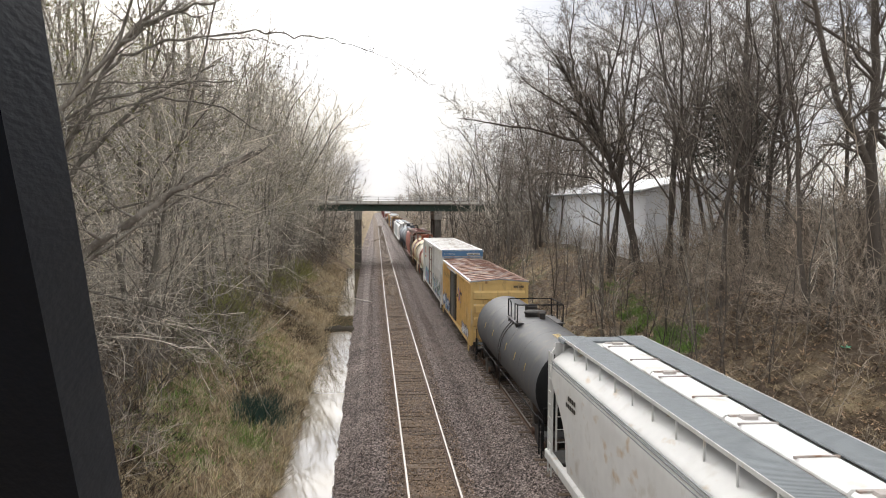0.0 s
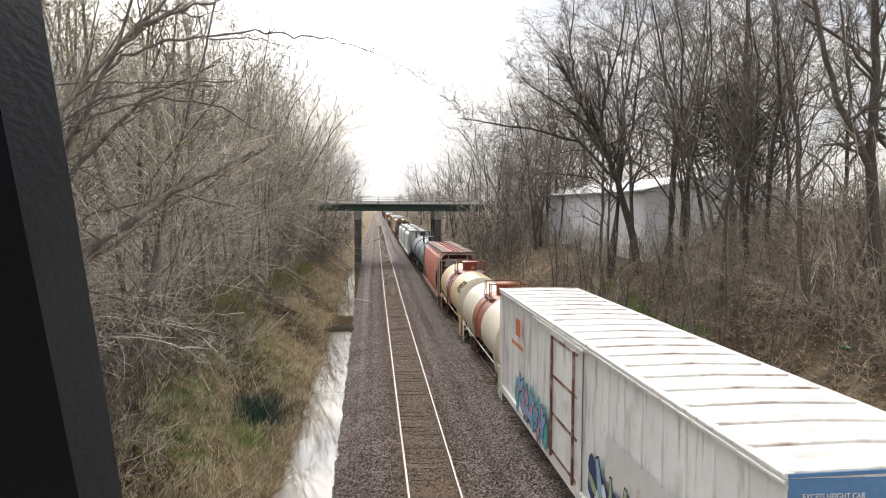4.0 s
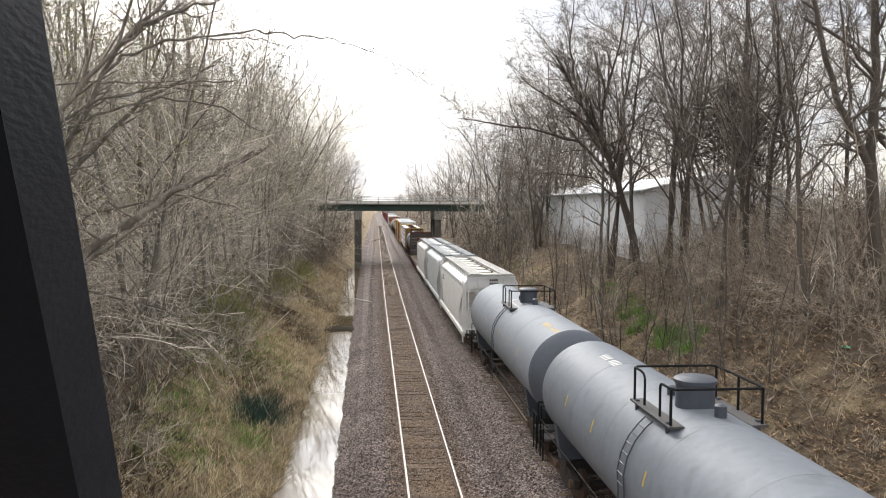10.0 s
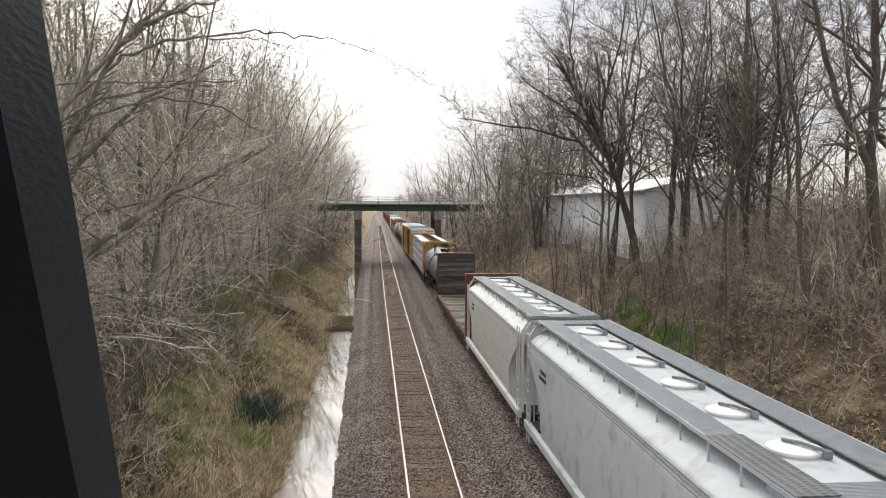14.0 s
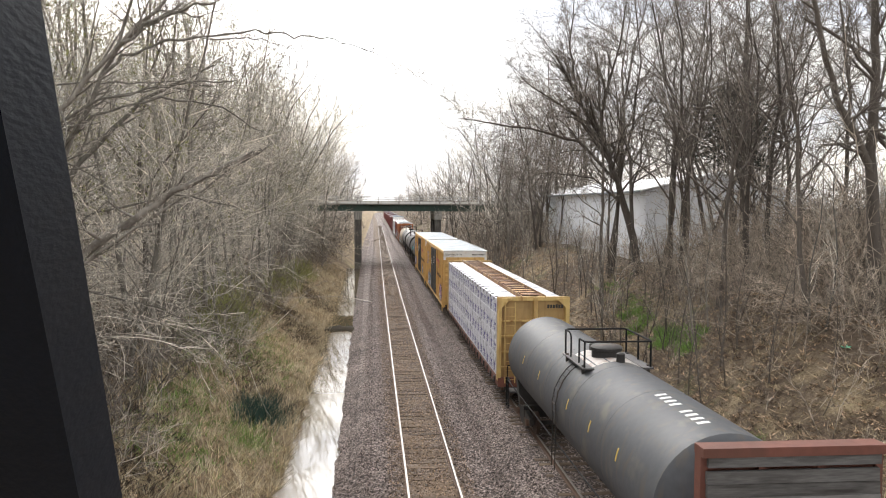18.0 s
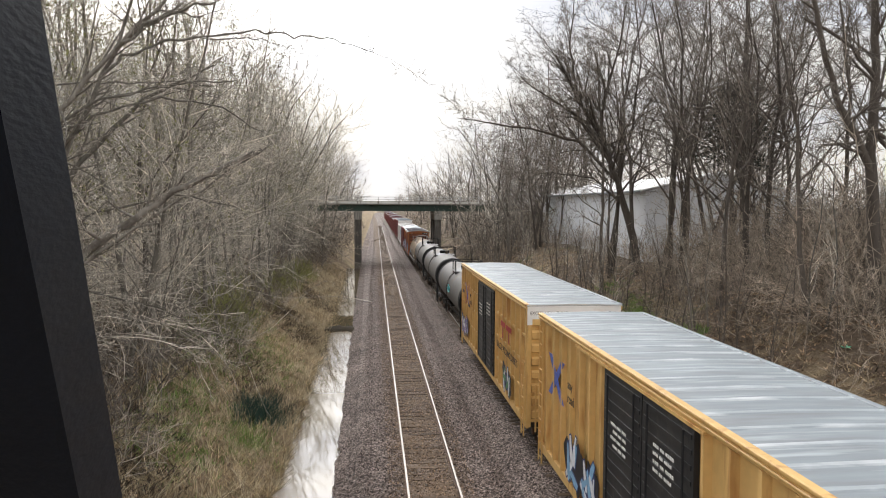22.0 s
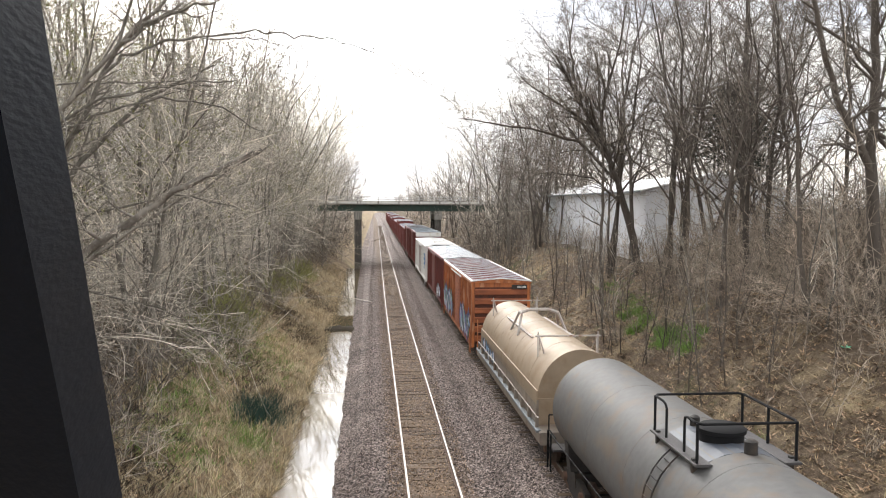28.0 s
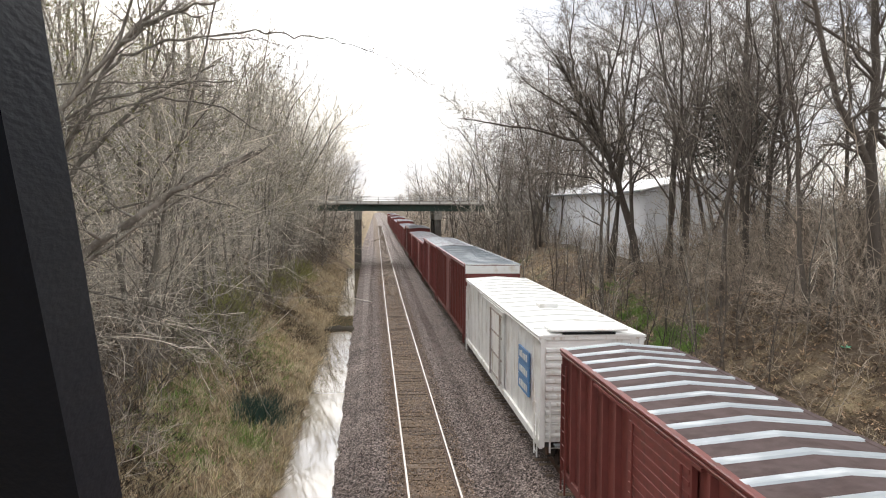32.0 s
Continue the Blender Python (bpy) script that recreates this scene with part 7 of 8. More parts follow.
        for q in (-1, 1):
            part("end_handrail", Build().pipe([(q * 1.36, s * (h + 0.3), 0.6), (q * 1.36, s * (h + 0.3), 1.95), (q * 0.5, s * (h + 0.3), 1.95), (q * 0.5, s * (h + 0.3), 1.05)], 0.022, 6), low_rail or rail_mat, car)
        part("end_handrail", Build().pipe([(-1.36, s * (h + 0.3), 1.5), (-1.36, s * (h - 0.6), 1.5)], 0.022, 6), low_rail or rail_mat, car)
        ladder("ladder", car, low_rail or rail_mat, -1.4, s * (h + 0.05), 0.35, 1.5)
    if saddle_plate:
        part("reinforcing_pad", Build().loft([[((R + d) * math.sin(a), y, cz + (R + d) * math.cos(a)) for d, sg in ((0.003, 1), (0.010, -1)) for a in [sg * q for q in (-0.5, -0.25, 0, 0.25, 0.5)]] for y in (-0.95, 0.95)]), saddle_plate, car, "grey pad round the manway")
    part("outlet", Build().lathe_z([(0.35, 0.14), (cz - R + 0.1, 0.18)], 0, 0.0, 12), m_steel_dark, car)
    if tick:
        for y in (-h * 0.66, -h * 0.40, -h * 0.14, h * 0.3, h * 0.6):
            part("tick", Build().loft([[((R + 0.004) * math.sin(a), y + d, cz + (R + 0.004) * math.cos(a)) for a in (-1.22, -1.32, -1.42)] + [((R - 0.01) * math.sin(a), y + d, cz + (R - 0.01) * math.cos(a)) for a in (-1.42, -1.32, -1.22)] for d in (-0.035, 0.035)]), tick, car, "small painted mark on the side")
    if lines:
        for y0, y1, z0, hgt, mk, sd in lines:
            # lettering lies along the shell's shoulder
            a = 0.62
            b = Build()
            r = random.Random(sd)
            n = 9
            for i in range(n):
                if i == 4:
                    continue
                ya, yb = y0 + (y1 - y0) * (i + 0.25) / n, y0 + (y1 - y0) * (i + 0.70) / n
                a0, a1 = z0, z0 + hgt / R
                b.loft([[((R + d) * math.sin(t), y, cz + (R + d) * math.cos(t)) for t in (a0, (a0 + a1) / 2, a1)] + [((R + d + 0.004) * math.sin(t), y, cz + (R + d + 0.004) * math.cos(t)) for t in (a1, (a0 + a1) / 2, a0)] for y in (ya, yb) for d in (0.003,)])
            tagged(part("stencil", b, mk, car), kind="stuff")
    running_gear(car, h + 0.1, 1.75)
    return car


# -- the cars in order from the front --
c0 = hopper("light grey covered hopper with pale trough hatches", 4.7, 22.6, 4.38, m_hopgrey, m_hopgrey, m_roofwalk, m_whiteroof, 4, "trough", walk_x=0.86, walk_w=0.36, panel=True)
# heads are coloured blacker than the shell to carry their shade
c1 = tank("black tank car with black top platform rails", 32.0, 15.4, 2.9, 2.42, m_black, m_blackband_shade, lines=[(-6.6, -4.6, -0.24, 0.24, m_mark_yellow, 2)], dome=0.22, tick=m_mark_yellow)
c2 = boxcar("weathered yellow boxcar with rusted roof and dark door", 41.2, 57.5, 4.24, m_yellow, m_rustroof, m_rustrib, m_darkdoor, ribs=17, door_at=0.56, roof_ribs=17, eave=m_silver_rib, end_ribs=4)
c3 = boxcar("dirty white refrigerator boxcar with blue end band", 58.8, 80.9, 4.90, m_white, m_whiteroof, m_roofseam, m_white, ribs=20, door_at=0.52, sides="plug", rod_mat=m_rustrib, cap=(m_blue, 0.42), end_ribs=9, roof_ribs=20, peak=0.04, seam=0.03, end_mat=m_white, end_rib_mat=m_whiterust, plate=m_rustplate)
tank("pale cream tank car with red-brown middle band", 88.7, 13.2, 3.0, 2.48, m_creamwhite, None, m_redband, 3.3, m_redband, lines=[(-5.2, -2.6, 0.02, 0.2, m_mark_tan, 3)], manway=m_redband, rail_mat=m_redband, low_rail=m_creamwhite, dome_r=0.5, dome=0.6)
c5 = tank("cream tank car with red-brown band and graffiti", 103.9, 13.2, 3.0, 2.48, m_cream, m_creamwhite, m_redband, 3.3, m_redband, lines=[(-5.2, -2.6, 0.02, 0.2, m_mark_tan, 4)], manway=m_redband, rail_mat=m_redband, low_rail=m_cream, dome_r=0.5, dome=0.6)
c6 = hopper("faded red covered hopper with rusty grey end frames", 111.4, 130.2, 4.56, m_redhop, m_redhoproof, m_redhoproof, m_redhop, 8, "claw", end_frame=m_frame_grey, sill=m_redhoproof, walk_x=0.88, walk_w=0.33, swell=True, recess=0.95, strip=m_redhop)
# both blue-grey tanks get ends with the shade painted in
tank("blue-grey tank car with shade-toned ends and dark platform", 140.7, 16.6, 3.05, 2.75, m_greytank, m_greyhead_shade, fittings=m_greyend, lines=[(4.2, 5.6, -0.28, 0.25, m_mark_white, 5)], dome=0.6, dome_r=0.4, tick=m_mark_yellow)
tank("blue-grey tank car with shade-toned ends", 158.4, 16.6, 3.05, 2.75, m_greytank2, m_greyhead_shade, fittings=m_greyend, end_band=0.0, lines=[(-7.7, -5.6, -0.42, 0.2, m_mark_yellow, 6)], dome=0.6, dome_r=0.36, tick=m_mark_yellow, saddle_plate=m_greyend)
c9 = hopper("off-white covered hopper with round roof hatches", 169.0, 184.7, 4.34, m_hopwhite, m_hopwhite, m_paleroof, m_hopwhite, 6, "round", strip=m_tanroof, panel=True, walk_x=0.88)
c10 = hopper("cool grey covered hopper with galvanised walkways", 185.4, 201.7, 4.38, m_hopcool, m_hopcool, m_roofwalk, m_hopwhite, 6, "round", hatch_ring=m_roofwalk, strip=m_hopcool, walk_x=0.88)
part("coarse_walkway", Build().box(-1.20, -0.56, -8.0, -5.2, 4.484, 4.50), m_coarsewalk, c10, "coarse dark grating near the end")
c11 = hopper("light grey covered hopper with round hatches", 202.7, 218.4, 4.36, m_hopgrey, m_hopcool, m_roofwalk, m_hopwhite, 6, "round", hatch_ring=m_roofwalk, strip=m_hopcool, walk_x=0.88)


def bulkhead_flat(near, far):
    L = far - near
    h = L / 2
    car = car_thing("bulkhead_flatcar", "empty red-brown bulkhead flatcar with grey plank deck", "flatcar", (near + far) / 2)
    w = 1.55
    part("side_sill", Build().slab(-w, -w + 0.12, -h, h, 0.55, 1.06, 0.02), m_rustred, car)
    part("side_sill", Build().slab(w - 0.12, w, -h, h, 0.55, 1.06, 0.02), m_rustred, car)
    part("underframe", Build().box(-w + 0.12, w - 0.12, -h + 0.1, h - 0.1, 0.85, 1.04).box(-0.4, 0.4, -h, h, 0.6, 0.85), m_steel_dark, car)
    n = int((L - 1.2) / 0.23)
    pm = Build().box(-w + 0.02, w - 0.02, -0.108, 0.108, 1.07, 1.14).mesh("plank", m_deckwood)
    r = random.Random(2)
    for i in range(n):
        at(pm, "plank", car, r.uniform(-0.02, 0.02), -h + 0.7 + i * 0.23, r.uniform(-0.008, 0.008))
    lm = Build().box(-1.45, 1.45, -0.06, 0.06, 1.145, 1.22).mesh("dunnage", m_newwood)
    for y in (h - 1.9, h - 4.2, h - 7.4, h - 10.8, -h + 4.0, -h + 2.0):
        at(lm, "dunnage", car, r.uniform(-0.05, 0.05), y, 0, 0, 0, r.uniform(-1, 1), "pale new timber laid across the deck")
    part("timber_block", Build().box(1.25, 1.42, h - 5.25, h - 5.05, 1.145, 1.42), m_newwood, car)
    bm_ = Build().box(-1.44, 1.44, -0.04, 0.04, 0.0, 0.204).mesh("bulkhead_plank", m_deckwood)
    for s in (-1, 1):
        y = s * (h - 0.35)
        for i in range(15):
            at(bm_, "bulkhead_plank", car, r.uniform(-0.015, 0.015), y - s * 0.1, 1.14 + i * 0.212 + (0.06 if i == 14 else 0))
        fr = Build()
        for x in (-1.47, -0.5, 0.5, 1.47):
            fr.box(x - 0.06, x + 0.06, min(y - s * 0.05, y + s * 0.18), max(y - s * 0.05, y + s * 0.18), 0.9, 4.42)
        fr.box(-1.53, 1.53, min(y - s * 0.15, y + s * 0.2), max(y - s * 0.15, y + s * 0.2), 4.33, 4.48)
        for z in (2.0, 3.1, 4.0):
            fr.box(-1.5, 1.5, min(y, y + s * 0.14), max(y, y + s * 0.14), z, z + 0.12)
        part("bulkhead_frame", fr, m_rustred, car, "red-brown steel bulkhead frame")
        part("bulkhead_sheet", Build().box(-1.45, 1.45, y - 0.02 + s * 0.02, y + 0.02 + s * 0.02, 1.08, 4.38), m_rustred, car)
    sp = Build().box(-w - 0.07, -w, -0.06, 0.06, 0.65, 1.0).mesh("stake_pocket", m_rustred)
    for i in range(14):
        at(sp, "stake_pocket", car, 0, -h + 1.2 + i * (L - 2.4) / 13, 0)
    bars(car, "stencil", m_mark_white, "end", 0.45, 1.2, 3.98, 0.17, (2, 5), -h + 0.155, 0.006, 4)
    running_gear(car, h, 2.0)
    return car


bulkhead_flat(219.4, 239.6)
tank("black tank car with white lettering beside a flatcar", 249.3, 16.8, 2.95, 2.65, m_black, None, lines=[(-7.2, -4.6, -0.2, 0.26, m_mark_white, 7)], dome=0.3, tick=m_mark_yellow, saddle_plate=m_frame_grey)


def lumber_car(near, far):
    L = far - near
    h = L / 2
    car = car_thing("centerbeam_flatcar", "yellow centre-beam flatcar loaded with lumber", "flatcar", (near + far) / 2)
    top = 4.5
    part("deck", Build().slab(-1.5, 1.5, -h, h, 0.75, 1.12, 0.03), m_rustred, car)
    for s in (-1, 1):
        y = s * (h - 0.30)
        part("bulkhead_plate", Build().box(-1.47, 1.47, y - 0.04, y + 0.04, 1.1, top - 0.04), m_beamtan, car, "tan steel bulkhead")
        f = Build()
        for x in (-1.44, 0.1, 1.44):
            f.slab(x - 0.08, x + 0.08, min(y, y + s * 0.26), max(y, y + s * 0.26), 1.0, top, 0.015)
        for z in (1.5, 2.15, 2.8, 3.45, top - 0.16):
            f.box(-1.5, 1.5, min(y, y + s * 0.16), max(y, y + s * 0.16), z, z + (0.07 if z < 4 else 0.16))
        for s2 in (-1, 1):
            f.loft([[(s2 * 1.46, y + d, top - 0.05), (s2 * 0.95, y + d, top - 0.05), (s2 * 1.46, y + d, top - 0.55)] for d in (s * 0.21, s * 0.27)])
        part("bulkhead_frame", f, m_beamyellow, car)
        ladder("ladder", car, m_beamyellow, -1.0, y + s * 0.3, 0.9, top - 0.2, side=False)
        bars(car, "stencil", m_mark_dark, "end", 0.55, 1.25, top - 0.46, 0.16, (6,), y - 0.275 if s < 0 else y + 0.04, 0.006, 9)
    # centre beam: two standing angles along the top with plates between, posts below
    for s in (-1, 1):
        chord = Build().slab(s * 0.44 - 0.08, s * 0.44 + 0.08, -h + 0.3, h - 0.3, top - 0.22, top - 0.04, 0.02)
        chord.box(s * 0.51 - 0.02, s * 0.51 + 0.02, -h + 0.12, h - 0.12, top - 0.06, top + 0.06)
        part("top_chord", chord, m_beamchord, car, "rusty yellow top chord")
    n = 24
    rb_ = random.Random(5)
    pitch = (L - 1.6) / n
    cm = Build().box(-0.43, 0.43, -0.31, 0.31, top - 0.035, top - 0.005).mesh("cross_piece", m_beamrust)
    lm = Build().box(-0.44, 0.44, -0.035, 0.035, top - 0.05, top + 0.035).mesh("cross_rib", m_beamdark)
    dm = Build().box(-0.40, 0.40, -0.42, 0.42, top - 0.20, top - 0.16).mesh("beam_web", m_beamdark)
    for i in range(n):
        y = -h + 0.8 + pitch * (i + 0.5)
        at(cm, "cross_piece", car, rb_.uniform(-0.02, 0.02), y + rb_.uniform(-0.04, 0.04), rb_.uniform(0, 0.012), 0, rb_.uniform(-1.5, 1.5), rb_.uniform(-2, 2))
        at(lm, "cross_rib", car, 0, y + 0.36, 0, 0, 0, rb_.uniform(-2, 2))
        at(dm, "beam_web", car, 0, y, 0)
        if i % 2 == 0:
            part("post", Build().box(-0.24, 0.24, y - 0.05, y + 0.05, 1.1, top - 0.22), m_beamrust, car)
    return_y = h - 0.62
    # wrapped packs, four tiers, each with printed marks and straps
    tiers = [(1.16, 2.02), (2.03, 2.87), (2.88, 3.73), (3.74, top - 0.10)]
    k = 5
    lp = 2 * return_y / k
    for s in (-1, 1):
        for ti, (z0, z1) in enumerate(tiers):
            for i in range(k):
                y0 = -return_y + i * lp
                x0, x1 = (-1.50, -0.54) if s < 0 else (0.54, 1.36)
                pk = part("lumber_pack", Build().loft([[(x, y, z) for x, z in ((x0 + 0.004, z0), (x1, z0), (x1, z1), (x0 + 0.005, z1), (x0, z1 - 0.005), (x0, z0 + 0.004))] for y in (y0 + 0.02, y0 + lp - 0.02)]), m_wrap, car, "white plastic-wrapped lumber pack with blue print")
                if s < 0:
                    pr = Build()
                    st = Build()
                    r = random.Random(ti * 10 + i)
                    small = Build()
                    for j in range(4):
                        yy = y0 + lp * (j + 0.12) / 4 + r.uniform(-0.06, 0.06)
                        zz = z0 + 0.22 + r.uniform(-0.05, 0.05)
                        # three-leaved emblem, then a slanting block of small print
                        for u0, v0, u1, v1, k_ in ((0.0, 0.0, 0.10, 0.32, 0.055), (0.06, 0.10, 0.30, 0.22, 0.06), (0.03, -0.10, 0.26, 0.02, 0.05), (-0.10, 0.16, 0.02, 0.18, 0.04)):
                            pr.loft([[(x0 - d, yy + u0, zz + v0 - k_), (x0 - d, yy + u0 - 0.03, zz + v0 + k_), (x0 - d, yy + (u0 + u1) / 2, zz + (v0 + v1) / 2 + k_), (x0 - d, yy + u1, zz + v1), (x0 - d, yy + (u0 + u1) / 2 + 0.04, zz + (v0 + v1) / 2 - k_)] for d in (0.002, 0.006)])
                        for q in range(5):
                            w_ = r.uniform(0.18, 0.34)
                            small.loft([[(x0 - d, yy + 0.42, zz + 0.20 - q * 0.085), (x0 - d, yy + 0.42, zz + 0.235 - q * 0.085), (x0 - d, yy + 0.42 + w_, zz + 0.225 - q * 0.085), (x0 - d, yy + 0.42 + w_, zz + 0.19 - q * 0.085)] for d in (0.002, 0.005)])
                    for j in range(4):
                        yy = y0 + lp * (j + 0.5) / 4
                        st.box(x0 - 0.008, x0 - 0.004, yy - 0.009, yy + 0.009, z0 + 0.02, z1 - 0.02)
                        if ti == 3:
                            st.loft([[(x0 - 0.03, yy + d, z1 - 0.13), (x0 - 0.03, yy + d, z1 - 0.01), (x0 + 0.09, yy + d, z1 + 0.04), (x0 + 0.17, yy + d, z1 + 0.012), (x0 + 0.02, yy + d, z1 - 0.03)] for d in (-0.035, 0.035)])
                            st.box(x0 + 0.05, x1, yy - 0.004, yy + 0.004, z1 + 0.002, z1 + 0.006)
                    tagged(part("print", pr, m_wrapmark, pk), kind="stuff")
                    tagged(part("small_print", small, m_wrapsmall, pk), kind="stuff")
                    tagged(part("strap", st, m_strap, pk), kind="stuff")
    wm = Build().box(-1.56, -1.5, -0.08, 0.08, 0.8, 1.06).mesh("winch", m_steel_dark)
    for i in range(20):
        at(wm, "winch", car, 0, -h + 0.8 + i * (L - 1.6) / 19, 0)
    running_gear(car, h, 2.1)
    return car


lumber_car(259.5, 281.8)
TB = dict(ribs=20, door_w=4.9, doors=2, w=1.58, peak=0.03, roof_ribs=22, seam=0.02, seam_w=0.10, gable=m_hopwhite, cap=(m_hopwhite, 0.62), end_ribs=8, door_at=0.5, eave=m_tyellow)
c15 = boxcar("orange-yellow excess-height boxcar with black doors", 284.4, 302.9, 4.96, m_tyellow, m_galv, m_galvseam, m_blackdoor, **TB)
c16 = boxcar("orange-yellow excess-height boxcar with black double doors", 304.9, 323.9, 4.96, m_tyellow, m_galv, m_galvseam, m_blackdoor, **TB)
c17 = tank("dusty black tank car with black end bands", 335.0, 17.2, 2.9, 2.5, m_blackdull, m_blackband_shade, end_band=0.75, manway=m_blackband_shade, dome=0.26, saddle_plate=m_greyend)
tank("dusty black tank car behind another tank car", 353.5, 17.4, 2.9, 2.5, m_blackdull, m_blackband_shade, end_band=0.75, manway=m_blackband_shade, dome=0.26, saddle_plate=m_greyend)
tank("dark grey-black tank car ahead of a coil car", 372.7, 17.0, 2.9, 2.5, m_blackdull, m_blackband_shade, end_band=0.0, manway=m_blackband_shade, dome=0.26, saddle_plate=m_greyend)


def coil_car(near, far):
    L = far - near
    h = L / 2
    car = car_thing("coil_car", "coil steel car under a dull tan rounded cover", "coil car", (near + far) / 2)
    part("deck", Build().slab(-1.52, 1.52, -h, h, 0.85, 1.25, 0.03), m_frametan, car)
    part("trough_side", Build().slab(-1.45, -1.38, -h + 0.9, h - 0.9, 1.25, 2.05, 0.01).slab(1.38, 1.45, -h + 0.9, h - 0.9, 1.25, 2.05, 0.01), m_frametan, car)
    c = h - 0.95
    ring = [(1.42 * math.cos(a), 2.05 + 1.62 * math.sin(a)) for a in (math.pi * i / 22 for i in range(23))]
    part("cover", Build().along_y(ring, -c, c), m_coil, car, "rounded tan steel cover", smooth=True)
    for s in (-1, 1):
        part("trough_end", Build().slab(-1.4, 1.4, s * c - 0.04, s * c + 0.04, 1.25, 2.1, 0.01), m_coil, car)
    part("cover_skirt", Build().box(-1.45, -1.405, -c - 0.02, c + 0.02, 1.9, 2.35).box(1.405, 1.45, -c - 0.02, c + 0.02, 1.9, 2.35), m_coil, car)
    for i in range(9):
        y = -c + 2 * c * i / 8
        part("cover_rib", Build().along_y([(1.424 * math.cos(a), 2.05 + 1.624 * math.sin(a)) for a in (math.pi * i / 22 for i in range(23))], y - 0.015, y + 0.015), m_coil, car, smooth=True)
    lift = Build()
    for s in (-1, 1):
        lift.pipe([(s * 1.0, -0.75, 3.2), (s * 0.75, -0.25, 4.0), (s * 0.75, 0.25, 4.0), (s * 1.0, 0.75, 3.2)], 0.05, 6)
    lift.pipe([(-0.75, 0, 4.0), (-0.4, 0, 4.12), (0.4, 0, 4.12), (0.75, 0, 4.0)], 0.07, 6)
    for s in (-1, 1):
        part("cover_strip", Build().box(s * 0.78 - 0.06, s * 0.78 + 0.06, -2.6, 2.6, 3.40, 3.445), m_frame_grey, car, "pale strip along the cover")
    part("lifting_frame", lift, m_frame_grey, car, "pale lifting frame on the cover")
    for y in (-c + 1.7, c - 1.2):
        part("cross_bar", Build().tube((-1.15, y, 3.84), (1.15, y, 3.84), 0.03, 6), m_frame_grey, car, "thin bar across the cover")
        for s in (-1, 1):
            part("bracket_post", Build().tube((s * 1.05, y, 3.1), (s * 1.05, y, 3.98), 0.025, 5), m_frame_grey, car)
            part("bracket_brace", Build().pipe([(s * 0.9, y - 0.35, 3.25), (s * 1.0, y, 3.82), (s * 0.9, y + 0.35, 3.25)], 0.025, 5), m_frame_grey, car)
    b = Build()
    for s in (-1, 1):
        for i in range(12):
            y = -h + 0.6 + i * (L - 1.2) / 11
            b.box(s * 1.5 - 0.05, s * 1.5 + 0.05, y - 0.05, y + 0.05, 1.25, 1.6)
        b.pipe([(s * 1.5, -h + 0.4, 1.6), (s * 1.5, h - 0.4, 1.6)], 0.022, 5)
    part("walkway_rail", b, m_frametan, car)
    part("side_walkway", Build().slab(-1.6, -1.44, -h + 0.2, h - 0.2, 1.2, 1.27, 0.01), m_roofwalk, car)
    graffiti(car, -1.46, 2.2, 5.8, 1.35, 2.0, (BLK, SKYB, WHT), 4, 5)
    running_gear(car, h, 1.9)
    return car


coil_car(382.0, 396.9)
c21 = boxcar("weathered orange boxcar with graffiti and brown roof", 398.9, 415.0, 4.33, m_orange, m_redroof, m_silver_rib, m_orangerib, ribs=17, door_at=0.42, eave=m_whiteroof, roof_ribs=13, end_mat=m_orange, end_rib_mat=m_orangerib, seam_w=0.05, end_ribs=6, plate=m_rustplate, both_eaves=True)
c22 = boxcar("dark red boxcar with weathered grey seamed roof", 416.3, 432.5, 4.33, m_oxide, m_greyroof, m_galvseam, m_oxide, ribs=17, door_at=0.55, roof_ribs=17, seam_w=0.17, seam=0.025)
c23 = boxcar("white insulated boxcar with blue lettering block", 434.9, 453.9, 4.28, m_white, m_whiteroof, m_whiteroof, m_white, ribs=14, door_at=0.45, rod_mat=m_frame_grey, sides="plug", end_ribs=12, roof_ribs=14, peak=0.09, w=1.6)
boxcar("dark red high boxcar with silver roof", 455.2, 474.7, 4.95, m_oxide, m_galv, m_galv, m_oxide, ribs=20, cap=(m_hopwhite, 0.45), roof_ribs=20, peak=0.05)
for i in range(16):
    boxcar("oxide red boxcar with grey roof far down the train", 476.0 + 17.5 * i, 476.0 + 17.5 * i + 16.1, 4.9 if i % 3 == 0 else 4.35, m_oxide2, (m_galv, m_redroof, m_greyroof)[i % 3], m_silver_rib, m_oxide2, ribs=15, roof_ribs=12)

# lettering and graffiti
graffiti(c2, -1.60, -7.6, -4.6, 1.1, 1.7, (NAVY, WHT, WHT), 11, 5)
graffiti(c2, -1.60, 2.8, 7.8, 1.1, 2.1, (NAVY, WHT, SKYB), 12, 6)
bars(c2, "stencil", m_mark_dark, "end", 0.75, 1.3, 3.95, 0.13, (4, 5), -8.17, 0.006, 3)
def emblem(car, y, z, size, inks=(ROYAL, REDS)):
    """Two crossed bars, blue and red."""
    for k, ink in ((1, inks[0]), (-1, inks[1])):
        part("emblem", Build().loft([[(-1.60 - d - 0.001 * k, y + k * 1.0 * size * q + w_, z + 0.8 * size * q) for q, w_ in ((-1, -0.26 * size), (-1, 0.26 * size), (1, 0.26 * size), (1, -0.26 * size))] for d in (0.004, 0.012)]), SPRAY[ink], car, "crossed blue and red bars emblem")
    part("emblem", Build().box(-1.616, -1.60, y - 0.2 * size, y + 0.2 * size, z - 0.24 * size, z + 0.24 * size), SPRAY[inks[0]], car)


